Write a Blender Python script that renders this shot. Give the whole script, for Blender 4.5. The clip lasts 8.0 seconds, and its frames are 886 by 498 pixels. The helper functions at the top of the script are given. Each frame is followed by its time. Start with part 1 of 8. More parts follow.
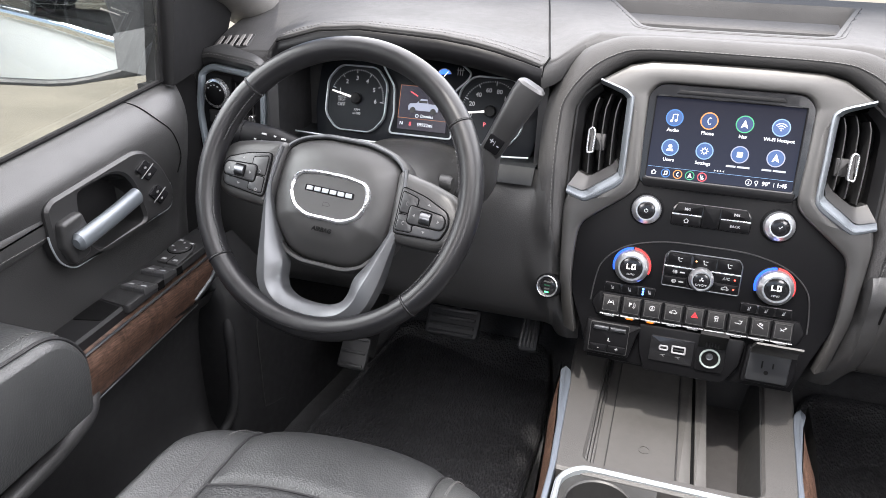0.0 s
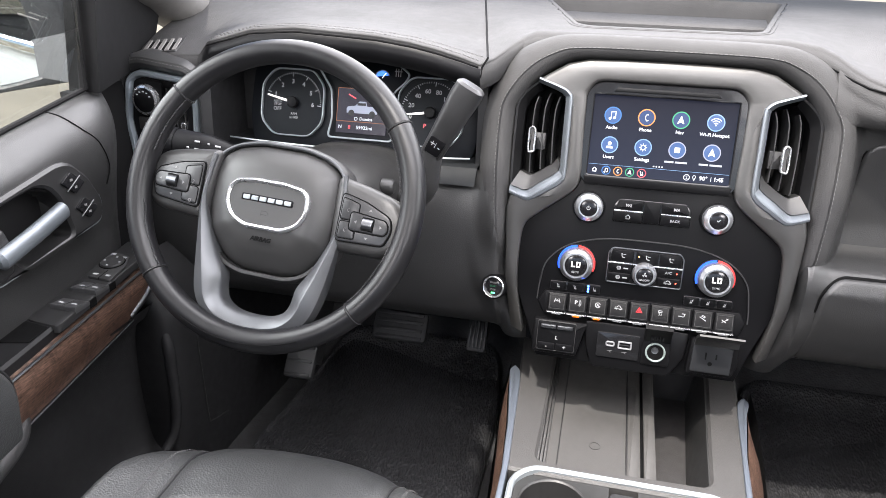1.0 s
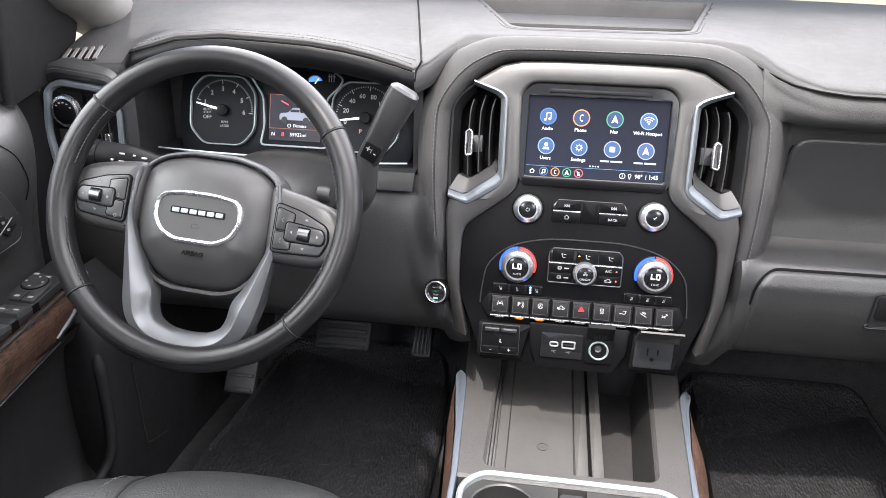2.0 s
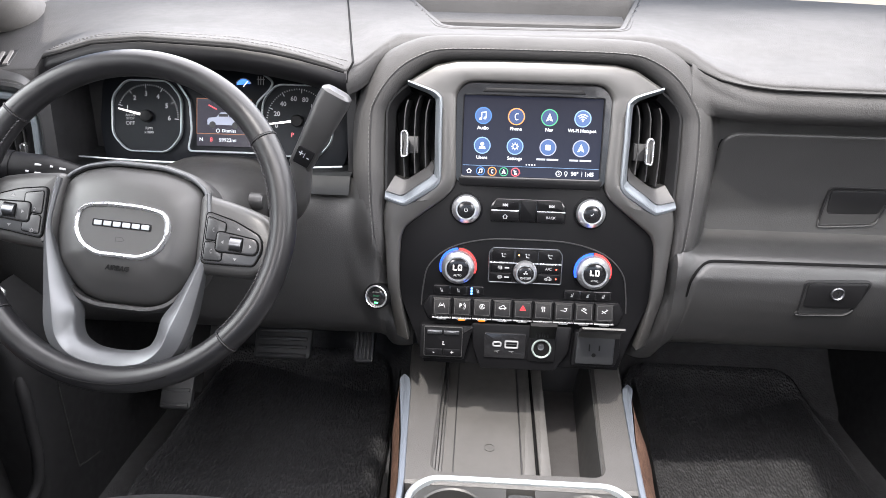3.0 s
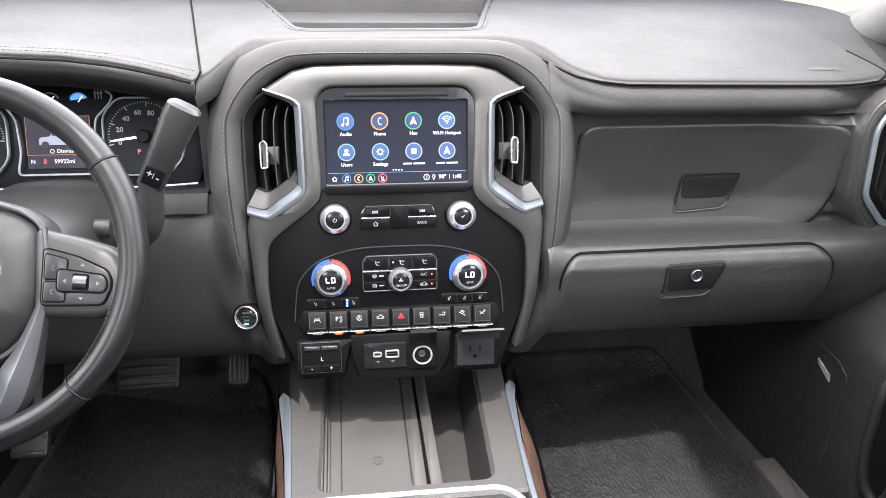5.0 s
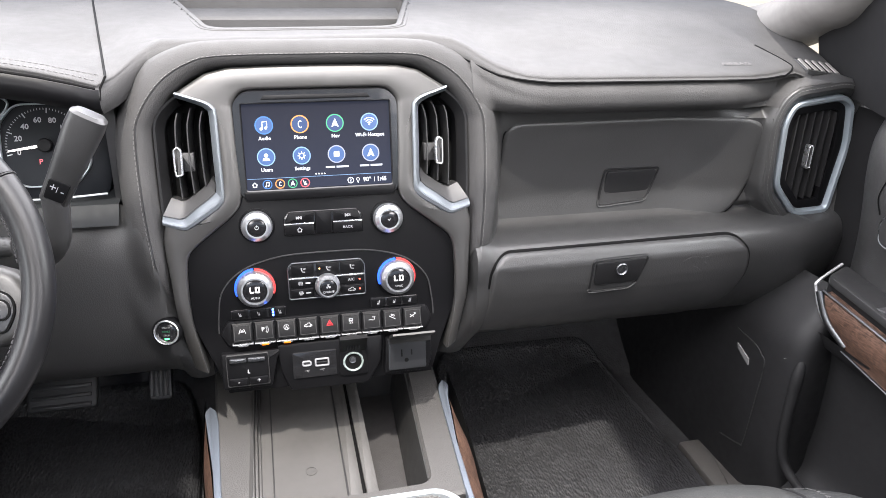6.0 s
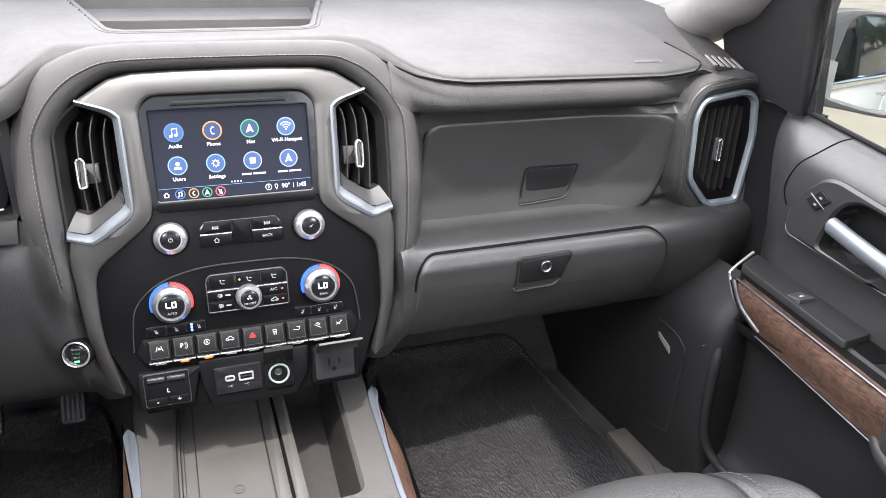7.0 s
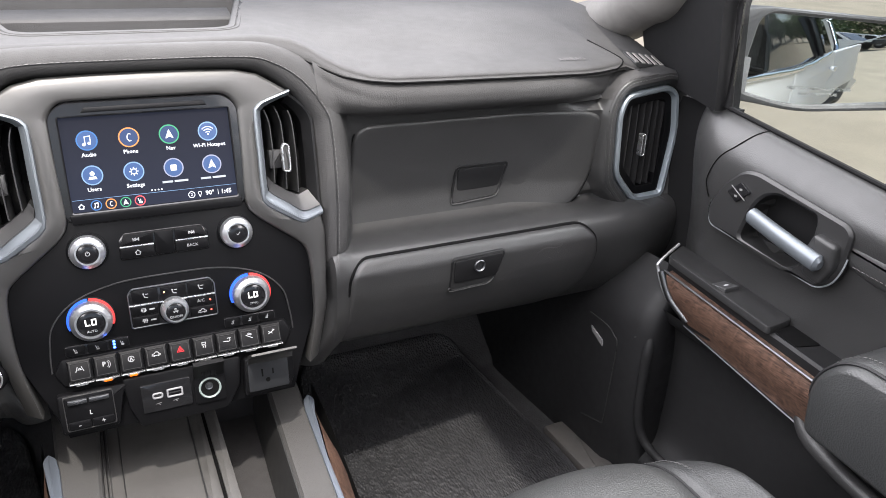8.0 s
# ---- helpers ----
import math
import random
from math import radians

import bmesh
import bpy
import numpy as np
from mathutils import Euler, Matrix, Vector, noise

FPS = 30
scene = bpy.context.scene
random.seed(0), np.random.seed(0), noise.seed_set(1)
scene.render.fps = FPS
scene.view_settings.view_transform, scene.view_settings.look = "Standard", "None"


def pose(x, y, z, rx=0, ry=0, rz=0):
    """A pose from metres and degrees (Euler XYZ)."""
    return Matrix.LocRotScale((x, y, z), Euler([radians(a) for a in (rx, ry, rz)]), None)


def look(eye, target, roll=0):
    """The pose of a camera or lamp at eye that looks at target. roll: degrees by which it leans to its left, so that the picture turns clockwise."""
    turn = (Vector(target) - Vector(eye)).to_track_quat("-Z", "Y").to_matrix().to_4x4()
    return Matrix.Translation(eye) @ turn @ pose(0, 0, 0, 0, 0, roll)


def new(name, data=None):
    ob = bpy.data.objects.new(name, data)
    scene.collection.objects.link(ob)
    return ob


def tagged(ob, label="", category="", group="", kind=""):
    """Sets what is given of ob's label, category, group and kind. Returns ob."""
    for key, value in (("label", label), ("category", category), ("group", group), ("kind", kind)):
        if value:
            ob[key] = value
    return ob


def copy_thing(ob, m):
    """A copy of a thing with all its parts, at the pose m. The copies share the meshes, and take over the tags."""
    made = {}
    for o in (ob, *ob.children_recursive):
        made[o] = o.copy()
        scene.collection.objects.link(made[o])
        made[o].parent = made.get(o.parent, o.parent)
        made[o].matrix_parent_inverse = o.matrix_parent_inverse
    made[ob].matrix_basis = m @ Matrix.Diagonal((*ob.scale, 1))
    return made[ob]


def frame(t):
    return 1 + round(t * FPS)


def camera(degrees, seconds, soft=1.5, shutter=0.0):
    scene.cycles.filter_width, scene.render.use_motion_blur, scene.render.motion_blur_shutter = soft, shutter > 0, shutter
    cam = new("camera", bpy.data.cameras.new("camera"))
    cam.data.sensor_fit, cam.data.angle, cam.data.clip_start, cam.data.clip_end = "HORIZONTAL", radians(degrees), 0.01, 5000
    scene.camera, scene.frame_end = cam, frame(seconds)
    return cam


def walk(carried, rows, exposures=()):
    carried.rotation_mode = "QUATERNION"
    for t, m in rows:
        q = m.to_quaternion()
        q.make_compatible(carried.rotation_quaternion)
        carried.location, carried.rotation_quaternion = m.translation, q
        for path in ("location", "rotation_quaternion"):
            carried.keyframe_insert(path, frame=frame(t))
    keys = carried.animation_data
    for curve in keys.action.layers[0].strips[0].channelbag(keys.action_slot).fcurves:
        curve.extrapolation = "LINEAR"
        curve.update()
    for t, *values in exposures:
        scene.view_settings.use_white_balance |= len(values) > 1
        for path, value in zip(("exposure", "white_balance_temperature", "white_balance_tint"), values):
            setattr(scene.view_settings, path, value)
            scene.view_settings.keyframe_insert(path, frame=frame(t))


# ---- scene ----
cam = camera(62.3, 8.0, soft=0.4)
PATH = [
    (0, (-0.078, -1.119, 1.027), (-0.617, 0.644, 0.253), 2.0),
    (0.5, (-0.079, -1.112, 1.027), (-0.552, 0.673, 0.257), 1.8),
    (1, (-0.080, -1.103, 1.029), (-0.477, 0.698, 0.255), 1.7),
    (1.5, (-0.078, -1.096, 1.028), (-0.403, 0.722, 0.26), 1.5),
    (3, (-0.077, -1.072, 1.028), (-0.164, 0.774, 0.265), 1.3),
    (3.5, (-0.076, -1.065, 1.03), (-0.086, 0.783, 0.265), 1.1),
    (4, (-0.074, -1.056, 1.033), (-0.002, 0.789, 0.263), 1.1),
    (4.5, (-0.074, -1.048, 1.035), (0.086, 0.791, 0.264), 1.0),
    (6, (-0.072, -1.016, 1.052), (0.377, 0.76, 0.251), 1.4),
    (6.5, (-0.071, -1.009, 1.053), (0.476, 0.739, 0.251), 1.6),
    (7, (-0.07, -0.999, 1.057), (0.579, 0.712, 0.25), 1.8),
    (7.5, (-0.069, -0.993, 1.057), (0.675, 0.68, 0.252), 2.0),
    (8, (-0.069, -0.986, 1.056), (0.754, 0.65, 0.253), 2.1),
]
walk(cam, [(t, look(eye, target, roll)) for t, eye, target, roll in PATH], [(0.0, 0.90), (1.5, 0.94), (3.5, 1.09), (6.5, 1.12), (7.5, 1.14), (8.0, 0.68)])

# ---- daylight: hazy sky, a softened high sun, sky light standing in the windows, added fill lamps ----
SUN_EL, SUN_AZ = radians(66), radians(-165)
world = bpy.data.worlds.new("sky")
scene.world = world
world.use_nodes = True
wn = world.node_tree.nodes
sky = wn.new("ShaderNodeTexSky")
sky.sky_type, sky.sun_disc = "NISHITA", False
sky.sun_elevation, sky.sun_rotation = SUN_EL, SUN_AZ
sky.air_density, sky.dust_density = 1.0, 2.5
wn["Background"].inputs["Strength"].default_value = 0.15
world.node_tree.links.new(sky.outputs["Color"], wn["Background"].inputs["Color"])

sun_data = bpy.data.lights.new("sun", "SUN")
sun_data.energy, sun_data.angle, sun_data.color = 3.4, radians(1.5), (1.0, 0.95, 0.88)
sun = new("sun", sun_data)
sun.matrix_world = look((math.sin(SUN_AZ) * math.cos(SUN_EL) * 20, math.cos(SUN_AZ) * math.cos(SUN_EL) * 20, math.sin(SUN_EL) * 20), (0, 0, 0))


def window_light(name, eye, target, w, h, power, color=(1.0, 0.968, 0.986)):
    data = bpy.data.lights.new(name, "AREA")
    data.shape, data.size, data.size_y, data.energy, data.color = "RECTANGLE", w, h, power, color
    ob = new(name, data)
    ob.matrix_world = look(eye, target)
    return ob


window_light("windshield_daylight", (0, 0.06, 1.26), (0, -0.34, 0.44), 1.5, 0.85, 21)
for s in (-1, 1):
    window_light("side_window_daylight", (s * 1.16, -0.45, 1.24), (s * 0.20, -0.47, 0.55), 1.10, 0.56, 16)
    # added fill hung inside the cabin, inboard of the opaque rear glass
    window_light("rear_fill", (s * 0.80, -1.65, 1.33), (-s * 0.05, 0.0, 0.70), 0.70, 0.32, 10)
# added overhead fill; the roof gap above it is made up as well
window_light("overhead_fill", (0, -0.75, 1.43), (0, -0.75, 0.0), 0.80, 0.55, 8)

# ---- materials ----
def material(name, color, rough=0.5, metal=0.0, grain=0.0, grain_size=900.0, vary=0.12, vary_size=9.0, spec=0.5, coat=0.0, rough_vary=0.08):
    """A surface with fine relief, blotchy colour and uneven gloss."""
    m = bpy.data.materials.new(name)
    m.use_nodes = True
    nt = m.node_tree
    n, ln = nt.nodes, nt.links
    b = n["Principled BSDF"]
    b.inputs["Metallic"].default_value = metal
    b.inputs["Specular IOR Level"].default_value = spec
    b.inputs["Coat Weight"].default_value = coat
    b.inputs["Coat Roughness"].default_value = 0.12
    tc = n.new("ShaderNodeTexCoord")
    big = n.new("ShaderNodeTexNoise")
    big.inputs["Scale"].default_value, big.inputs["Detail"].default_value = vary_size, 6
    ln.new(tc.outputs["Object"], big.inputs["Vector"])
    cr = n.new("ShaderNodeValToRGB")
    lo, hi = [c * (1 - vary) for c in color], [min(1, c * (1 + vary)) for c in color]
    cr.color_ramp.elements[0].color, cr.color_ramp.elements[1].color = (*lo, 1), (*hi, 1)
    cr.color_ramp.elements[0].position, cr.color_ramp.elements[1].position = 0.3, 0.7
    ln.new(big.outputs["Fac"], cr.inputs["Fac"])
    ln.new(cr.outputs["Color"], b.inputs["Base Color"])
    fine = n.new("ShaderNodeTexNoise")
    fine.inputs["Scale"].default_value, fine.inputs["Detail"].default_value = 60, 5
    ln.new(tc.outputs["Object"], fine.inputs["Vector"])
    mr = n.new("ShaderNodeMapRange")
    mr.inputs["From Min"].default_value, mr.inputs["From Max"].default_value = 0.3, 0.7
    mr.inputs["To Min"].default_value, mr.inputs["To Max"].default_value = max(0.02, rough - rough_vary), min(1, rough + rough_vary)
    ln.new(fine.outputs["Fac"], mr.inputs["Value"])
    ln.new(mr.outputs["Result"], b.inputs["Roughness"])
    if grain:
        v = n.new("ShaderNodeTexVoronoi")
        v.inputs["Scale"].default_value = grain_size
        ln.new(tc.outputs["Object"], v.inputs["Vector"])
        bp = n.new("ShaderNodeBump")
        bp.inputs["Strength"].default_value, bp.inputs["Distance"].default_value = grain, 0.0006
        ln.new(v.outputs["Distance"], bp.inputs["Height"])
        ln.new(bp.outputs["Normal"], b.inputs["Normal"])
    return m


def glow(name, color, strength):
    m = bpy.data.materials.new(name)
    m.use_nodes = True
    b = m.node_tree.nodes["Principled BSDF"]
    b.inputs["Base Color"].default_value = (*[c * 0.3 for c in color], 1)
    b.inputs["Emission Color"].default_value, b.inputs["Emission Strength"].default_value = (*color, 1), strength
    b.inputs["Roughness"].default_value = 0.25
    return m


def brushed(name, color, rough, stretch, metal=1.0):
    """Metal or metal-look paint with fine lines along one direction."""
    m = material(name, color, rough, metal, vary=0.05, rough_vary=0.04)
    nt = m.node_tree
    tc = nt.nodes.new("ShaderNodeTexCoord")
    mp = nt.nodes.new("ShaderNodeMapping")
    mp.inputs["Scale"].default_value = stretch
    ns = nt.nodes.new("ShaderNodeTexNoise")
    ns.inputs["Scale"].default_value, ns.inputs["Detail"].default_value = 1.0, 3
    bp = nt.nodes.new("ShaderNodeBump")
    bp.inputs["Strength"].default_value, bp.inputs["Distance"].default_value = 0.12, 0.0004
    nt.links.new(tc.outputs["Object"], mp.inputs["Vector"])
    nt.links.new(mp.outputs["Vector"], ns.inputs["Vector"])
    nt.links.new(ns.outputs["Fac"], bp.inputs["Height"])
    nt.links.new(bp.outputs["Normal"], nt.nodes["Principled BSDF"].inputs["Normal"])
    return m


def wood_material(name, light, dark):
    """Open-pore wood: pores and streaks stretched along y, figure bands across."""
    m = bpy.data.materials.new(name)
    m.use_nodes = True
    nt = m.node_tree
    n, ln = nt.nodes, nt.links
    b = n["Principled BSDF"]
    tc = n.new("ShaderNodeTexCoord")
    mp = n.new("ShaderNodeMapping")
    mp.inputs["Scale"].default_value = (560, 64, 560)
    fine = n.new("ShaderNodeTexNoise")
    fine.inputs["Scale"].default_value, fine.inputs["Detail"].default_value, fine.inputs["Roughness"].default_value = 1.0, 8, 0.7
    ln.new(tc.outputs["Object"], mp.inputs["Vector"])
    ln.new(mp.outputs["Vector"], fine.inputs["Vector"])
    band = n.new("ShaderNodeTexNoise")
    band.inputs["Scale"].default_value, band.inputs["Detail"].default_value, band.inputs["Distortion"].default_value = 1.0, 5, 1.5
    across = n.new("ShaderNodeMapping")
    across.inputs["Scale"].default_value = (30, 70, 30)
    ln.new(tc.outputs["Object"], across.inputs["Vector"])
    ln.new(across.outputs["Vector"], band.inputs["Vector"])
    mix = n.new("ShaderNodeMath")
    mix.operation = "MULTIPLY_ADD"
    mix.inputs[1].default_value = 0.27
    ln.new(band.outputs["Fac"], mix.inputs[0])
    half = n.new("ShaderNodeMath")
    half.operation = "MULTIPLY"
    half.inputs[1].default_value = 0.73
    ln.new(fine.outputs["Fac"], half.inputs[0])
    ln.new(half.outputs[0], mix.inputs[2])
    cr = n.new("ShaderNodeValToRGB")
    cr.color_ramp.elements[0].color, cr.color_ramp.elements[0].position = (*dark, 1), 0.40
    cr.color_ramp.elements[1].color, cr.color_ramp.elements[1].position = (*light, 1), 0.62
    ln.new(mix.outputs[0], cr.inputs["Fac"])
    ln.new(cr.outputs["Color"], b.inputs["Base Color"])
    bp = n.new("ShaderNodeBump")
    bp.inputs["Strength"].default_value, bp.inputs["Distance"].default_value = 0.5, 0.0006
    ln.new(fine.outputs["Fac"], bp.inputs["Height"])
    ln.new(bp.outputs["Normal"], b.inputs["Normal"])
    b.inputs["Roughness"].default_value = 0.42
    return m


PAD = material("soft_dash_pad", (0.0425, 0.0418, 0.0418), 0.70, grain=0.5, grain_size=560, vary=0.14, spec=0.27, rough_vary=0.04)
# same dash colour as PAD, darkened here because the lower dash gets less light
DIM_SKIN = material("dimmed_dash_skin", (0.0262, 0.0262, 0.0265), 0.43, grain=0.26, grain_size=620, vary=0.12, rough_vary=0.05, spec=0.62)
LEATHER = material("black_leather", (0.0350, 0.0362, 0.0367), 0.37, grain=0.55, grain_size=420, vary=0.14)
WHEEL_LEATHER = material("worn_wheel_leather", (0.0080, 0.0080, 0.0090), 0.36, spec=0.40, grain=0.03, grain_size=900, vary=0.08, rough_vary=0.04)
PLASTIC = material("black_plastic", (0.027, 0.027, 0.0275), 0.45, grain=0.25, grain_size=900, vary=0.06, rough_vary=0.04)
DARK = material("deep_black_plastic", (0.013, 0.013, 0.0142), 0.55, grain=0.2)
GAP_BLACK = material("matt_gap_black", (0.0035, 0.0035, 0.0037), 0.8, vary=0.1, spec=0.1)
LATCH_BLACK = material("latch_black", (0.0115, 0.0115, 0.0122), 0.42, vary=0.08, spec=0.2, rough_vary=0.03)
GLOSS = material("gloss_black", (0.010, 0.010, 0.011), 0.16, vary=0.05, rough_vary=0.05)
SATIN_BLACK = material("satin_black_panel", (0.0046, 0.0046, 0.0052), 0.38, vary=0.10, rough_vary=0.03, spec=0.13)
KEY = material("key_black", (0.0046, 0.0046, 0.0052), 0.42, vary=0.08, rough_vary=0.03, spec=0.14)
VENT_GREY = material("vent_satin_grey", (0.028, 0.028, 0.029), 0.45, vary=0.06, rough_vary=0.03)
KNOB_CHROME = material("knob_chrome", (0.62, 0.63, 0.65), 0.33, 0.9, vary=0.03, rough_vary=0.04)
CHROME = material("satin_chrome", (0.78, 0.79, 0.81), 0.27, 0.92, vary=0.02, rough_vary=0.02)
SILVER = brushed("brushed_silver_trim", (0.078, 0.0765, 0.075), 0.38, (6, 900, 900), 0.60)
GUNMETAL = brushed("gunmetal_trim", (0.17, 0.175, 0.185), 0.38, (900, 900, 8))
ALUMINIUM = material("pale_aluminium_trim", (0.155, 0.172, 0.190), 0.40, 0.55, vary=0.03, rough_vary=0.03)
# paler copy of ALUMINIUM, with the window's reflection put into its colour
LIT_VENT_FRAME = material("lit_vent_frame_metal", (0.25, 0.285, 0.315), 0.36, 0.5, vary=0.03, rough_vary=0.03)
SATIN_SILVER = material("satin_silver", (0.60, 0.60, 0.61), 0.38, 0.8, vary=0.02, rough_vary=0.02)
DIAL_RIM = material("dial_rim_silver", (0.36, 0.39, 0.41), 0.35, 0.5, vary=0.02)
POD_GREY = material("door_pod_grey", (0.020, 0.020, 0.0205), 0.40, grain=0.15, vary=0.05, rough_vary=0.03)
CARPET = material("black_carpet", (0.030, 0.030, 0.0315), 0.95, grain=1.0, grain_size=240, vary=0.35, vary_size=60)
TRAY_BLACK = material("tray_floor_rubber", (0.030, 0.028, 0.028), 0.7, grain=0.3)
RUBBER = material("black_rubber", (0.02, 0.02, 0.02), 0.65, grain=0.3)
CONSOLE = material("console_plastic", (0.053, 0.0512, 0.050), 0.44, grain=0.4, grain_size=800, vary=0.1)
TRAY = material("tray_liner", (0.062, 0.0595, 0.0575), 0.55, grain=0.3, grain_size=1100)
STITCH = material("grey_thread", (0.095, 0.094, 0.093), 0.7)
MARK = material("white_print", (0.36, 0.365, 0.375), 0.5)
GREYMARK = material("grey_print", (0.16, 0.16, 0.16), 0.5)
EDGE_METAL = material("pale_edge_metal", (0.160, 0.182, 0.218), 0.38, 0.6, vary=0.03, rough_vary=0.03)
TRIM_GREY = material("dark_grey_trim", (0.024, 0.0238, 0.0235), 0.44, grain=0.12, grain_size=800, vary=0.06, rough_vary=0.03)
PILLAR = material("light_grey_trim", (0.145, 0.139, 0.133), 0.75, grain=0.3)
HEADLINER = material("pale_headliner_cloth", (0.45, 0.44, 0.42), 0.9, grain=0.3)
WOOD = wood_material("open_pore_wood", (0.150, 0.088, 0.063), (0.018, 0.0095, 0.0072))


# ---- mesh helpers ----
def part(name, bm, mat, parent=None, label="", smooth=38):
    """Links a bmesh as one mesh object under a thing or a part."""
    bmesh.ops.recalc_face_normals(bm, faces=bm.faces)
    me = bpy.data.meshes.new(name)
    bm.to_mesh(me)
    bm.free()
    me.materials.append(mat)
    if smooth:
        me.shade_smooth()
        me.set_sharp_from_angle(angle=radians(smooth))
    ob = new(name, me)
    ob.parent = parent
    return tagged(ob, label=label, kind="stuff" if name == "stitching" else "")


def thing(name, label, category, m=None, group="", kind=""):
    ob = new(name)
    ob.empty_display_size = 0.05
    if m is not None:
        ob.matrix_world = m
    return tagged(ob, label, category, group, kind)


def frame_at(origin, lean):
    """Local axes: x to the right, y up along a face that leans back by so many degrees, z out of it to the driver."""
    a = radians(lean)
    return Matrix(((1, 0, 0, origin[0]), (0, math.sin(a), -math.cos(a), origin[1]), (0, math.cos(a), math.sin(a), origin[2]), (0, 0, 0, 1)))


def loft(bm, loops, cap=True, closed=True):
    rows = [[bm.verts.new(p) for p in lp] for lp in loops]
    k = len(rows[0])
    for a, b in zip(rows, rows[1:]):
        for i in range(k if closed else k - 1):
            j = (i + 1) % k
            bm.faces.new((a[i], a[j], b[j], b[i]))
    if cap and closed:
        bm.faces.new(rows[0][::-1])
        bm.faces.new(rows[-1])
    return bm


def sheet(bm, f, nu, nv):
    rows = [[bm.verts.new(f(i / nu, j / nv)) for j in range(nv + 1)] for i in range(nu + 1)]
    for i in range(nu):
        for j in range(nv):
            bm.faces.new((rows[i][j], rows[i + 1][j], rows[i + 1][j + 1], rows[i][j + 1]))
    return bm


def rounded(pts, r, seg=5):
    """A closed outline with its corners rounded; r is a number or one for each corner."""
    out, k = [], len(pts)
    for i in range(k):
        p, a, b = Vector(pts[i][:2]), Vector(pts[i - 1][:2]), Vector(pts[(i + 1) % k][:2])
        rr = r[i] if isinstance(r, (list, tuple)) else r
        d1, d2 = (a - p), (b - p)
        cut = min(rr, d1.length * 0.48, d2.length * 0.48)
        s, e = p + d1.normalized() * cut, p + d2.normalized() * cut
        for q in range(seg + 1):
            w = q / seg
            out.append((s * (1 - w) ** 2 + p * 2 * w * (1 - w) + e * w ** 2)[:])
    return out


def rect(x0, y0, x1, y1, r=0.0, seg=4):
    pts = [(x0, y0), (x1, y0), (x1, y1), (x0, y1)]
    return rounded(pts, r, seg) if r else pts


def mirrored(half):
    """Outline from its right half, listed from the bottom to the top."""
    return list(half) + [(-x, y) for x, y in reversed(half)]


def inset(outline, d):
    """The outline moved inwards by d."""
    k = len(outline)
    area = sum(outline[i][0] * outline[(i + 1) % k][1] - outline[(i + 1) % k][0] * outline[i][1] for i in range(k))
    s = 1 if area > 0 else -1
    out = []
    for i in range(k):
        p = Vector(outline[i])
        e1, e2 = p - Vector(outline[i - 1]), Vector(outline[(i + 1) % k]) - p
        if e1.length < 1e-7:
            e1 = p - Vector(outline[i - 2])
        if e2.length < 1e-7:
            e2 = Vector(outline[(i + 2) % k]) - p
        n1, n2 = Vector((-e1.y, e1.x)).normalized(), Vector((-e2.y, e2.x)).normalized()
        n = (n1 + n2)
        n = n.normalized() / max(0.5, n.normalized().dot(n1)) if n.length > 1e-6 else n1
        out.append((p + n * d * s)[:])
    return out


def prism(bm, outline, z0, z1, bevel=0.0, seg=2, put=None):
    """An outline raised from z0 to z1 with a rounded front edge. put maps a local point to another frame."""
    put = put or (lambda p: p)
    loops = [[put((x, y, z0)) for x, y in outline]]
    if bevel:
        for q in range(seg + 1):
            a = q / seg * math.pi / 2
            ins = inset(outline, bevel * (1 - math.cos(a)))
            loops.append([put((x, y, z1 - bevel * (1 - math.sin(a)))) for x, y in ins])
    else:
        loops.append([put((x, y, z1)) for x, y in outline])
    return loft(bm, loops)


def ring(bm, outer, inner, z0, z1, bevel=0.001, put=None):
    """A frame between two outlines of as many points."""
    put = put or (lambda p: p)
    lv = [(outer, 0, z0), (outer, 0, z1 - bevel), (outer, bevel, z1), (inner, -bevel, z1), (inner, 0, z1 - bevel), (inner, 0, z0)]
    loops = [[put((x, y, z)) for x, y in (inset(o, d) if d else o)] for o, d, z in lv]
    return loft(bm, loops + [loops[0]], cap=False)


def box(bm, x0, y0, z0, x1, y1, z1, bevel=0.0, put=None):
    return prism(bm, rect(x0, y0, x1, y1, bevel if bevel else 0), z0, z1, bevel, 2, put)


def lathe(bm, profile, seg=32, centre=(0, 0, 0), put=None):
    """Profile of (radius, height) turned about the local z axis."""
    put = put or (lambda p: p)
    loops = [[put((centre[0] + r * math.cos(a), centre[1] + r * math.sin(a), centre[2] + h)) for a in (2 * math.pi * i / seg for i in range(seg))] for r, h in profile]
    return loft(bm, loops)


def smooth_path(pts, n=6, closed=False):
    """A Catmull-Rom curve through the points."""
    v = [Vector(p) for p in pts]
    k = len(v)
    out = []
    for i in range(k if closed else k - 1):
        p0 = v[i - 1] if closed or i > 0 else v[0]
        p1, p2 = v[i], v[(i + 1) % k]
        p3 = v[(i + 2) % k] if closed or i + 2 < k else v[-1]
        for q in range(n):
            t = q / n
            out.append(0.5 * ((2 * p1) + (p2 - p0) * t + (2 * p0 - 5 * p1 + 4 * p2 - p3) * t * t + (3 * p1 - p0 - 3 * p2 + p3) * t ** 3))
    if not closed:
        out.append(v[-1])
    return out


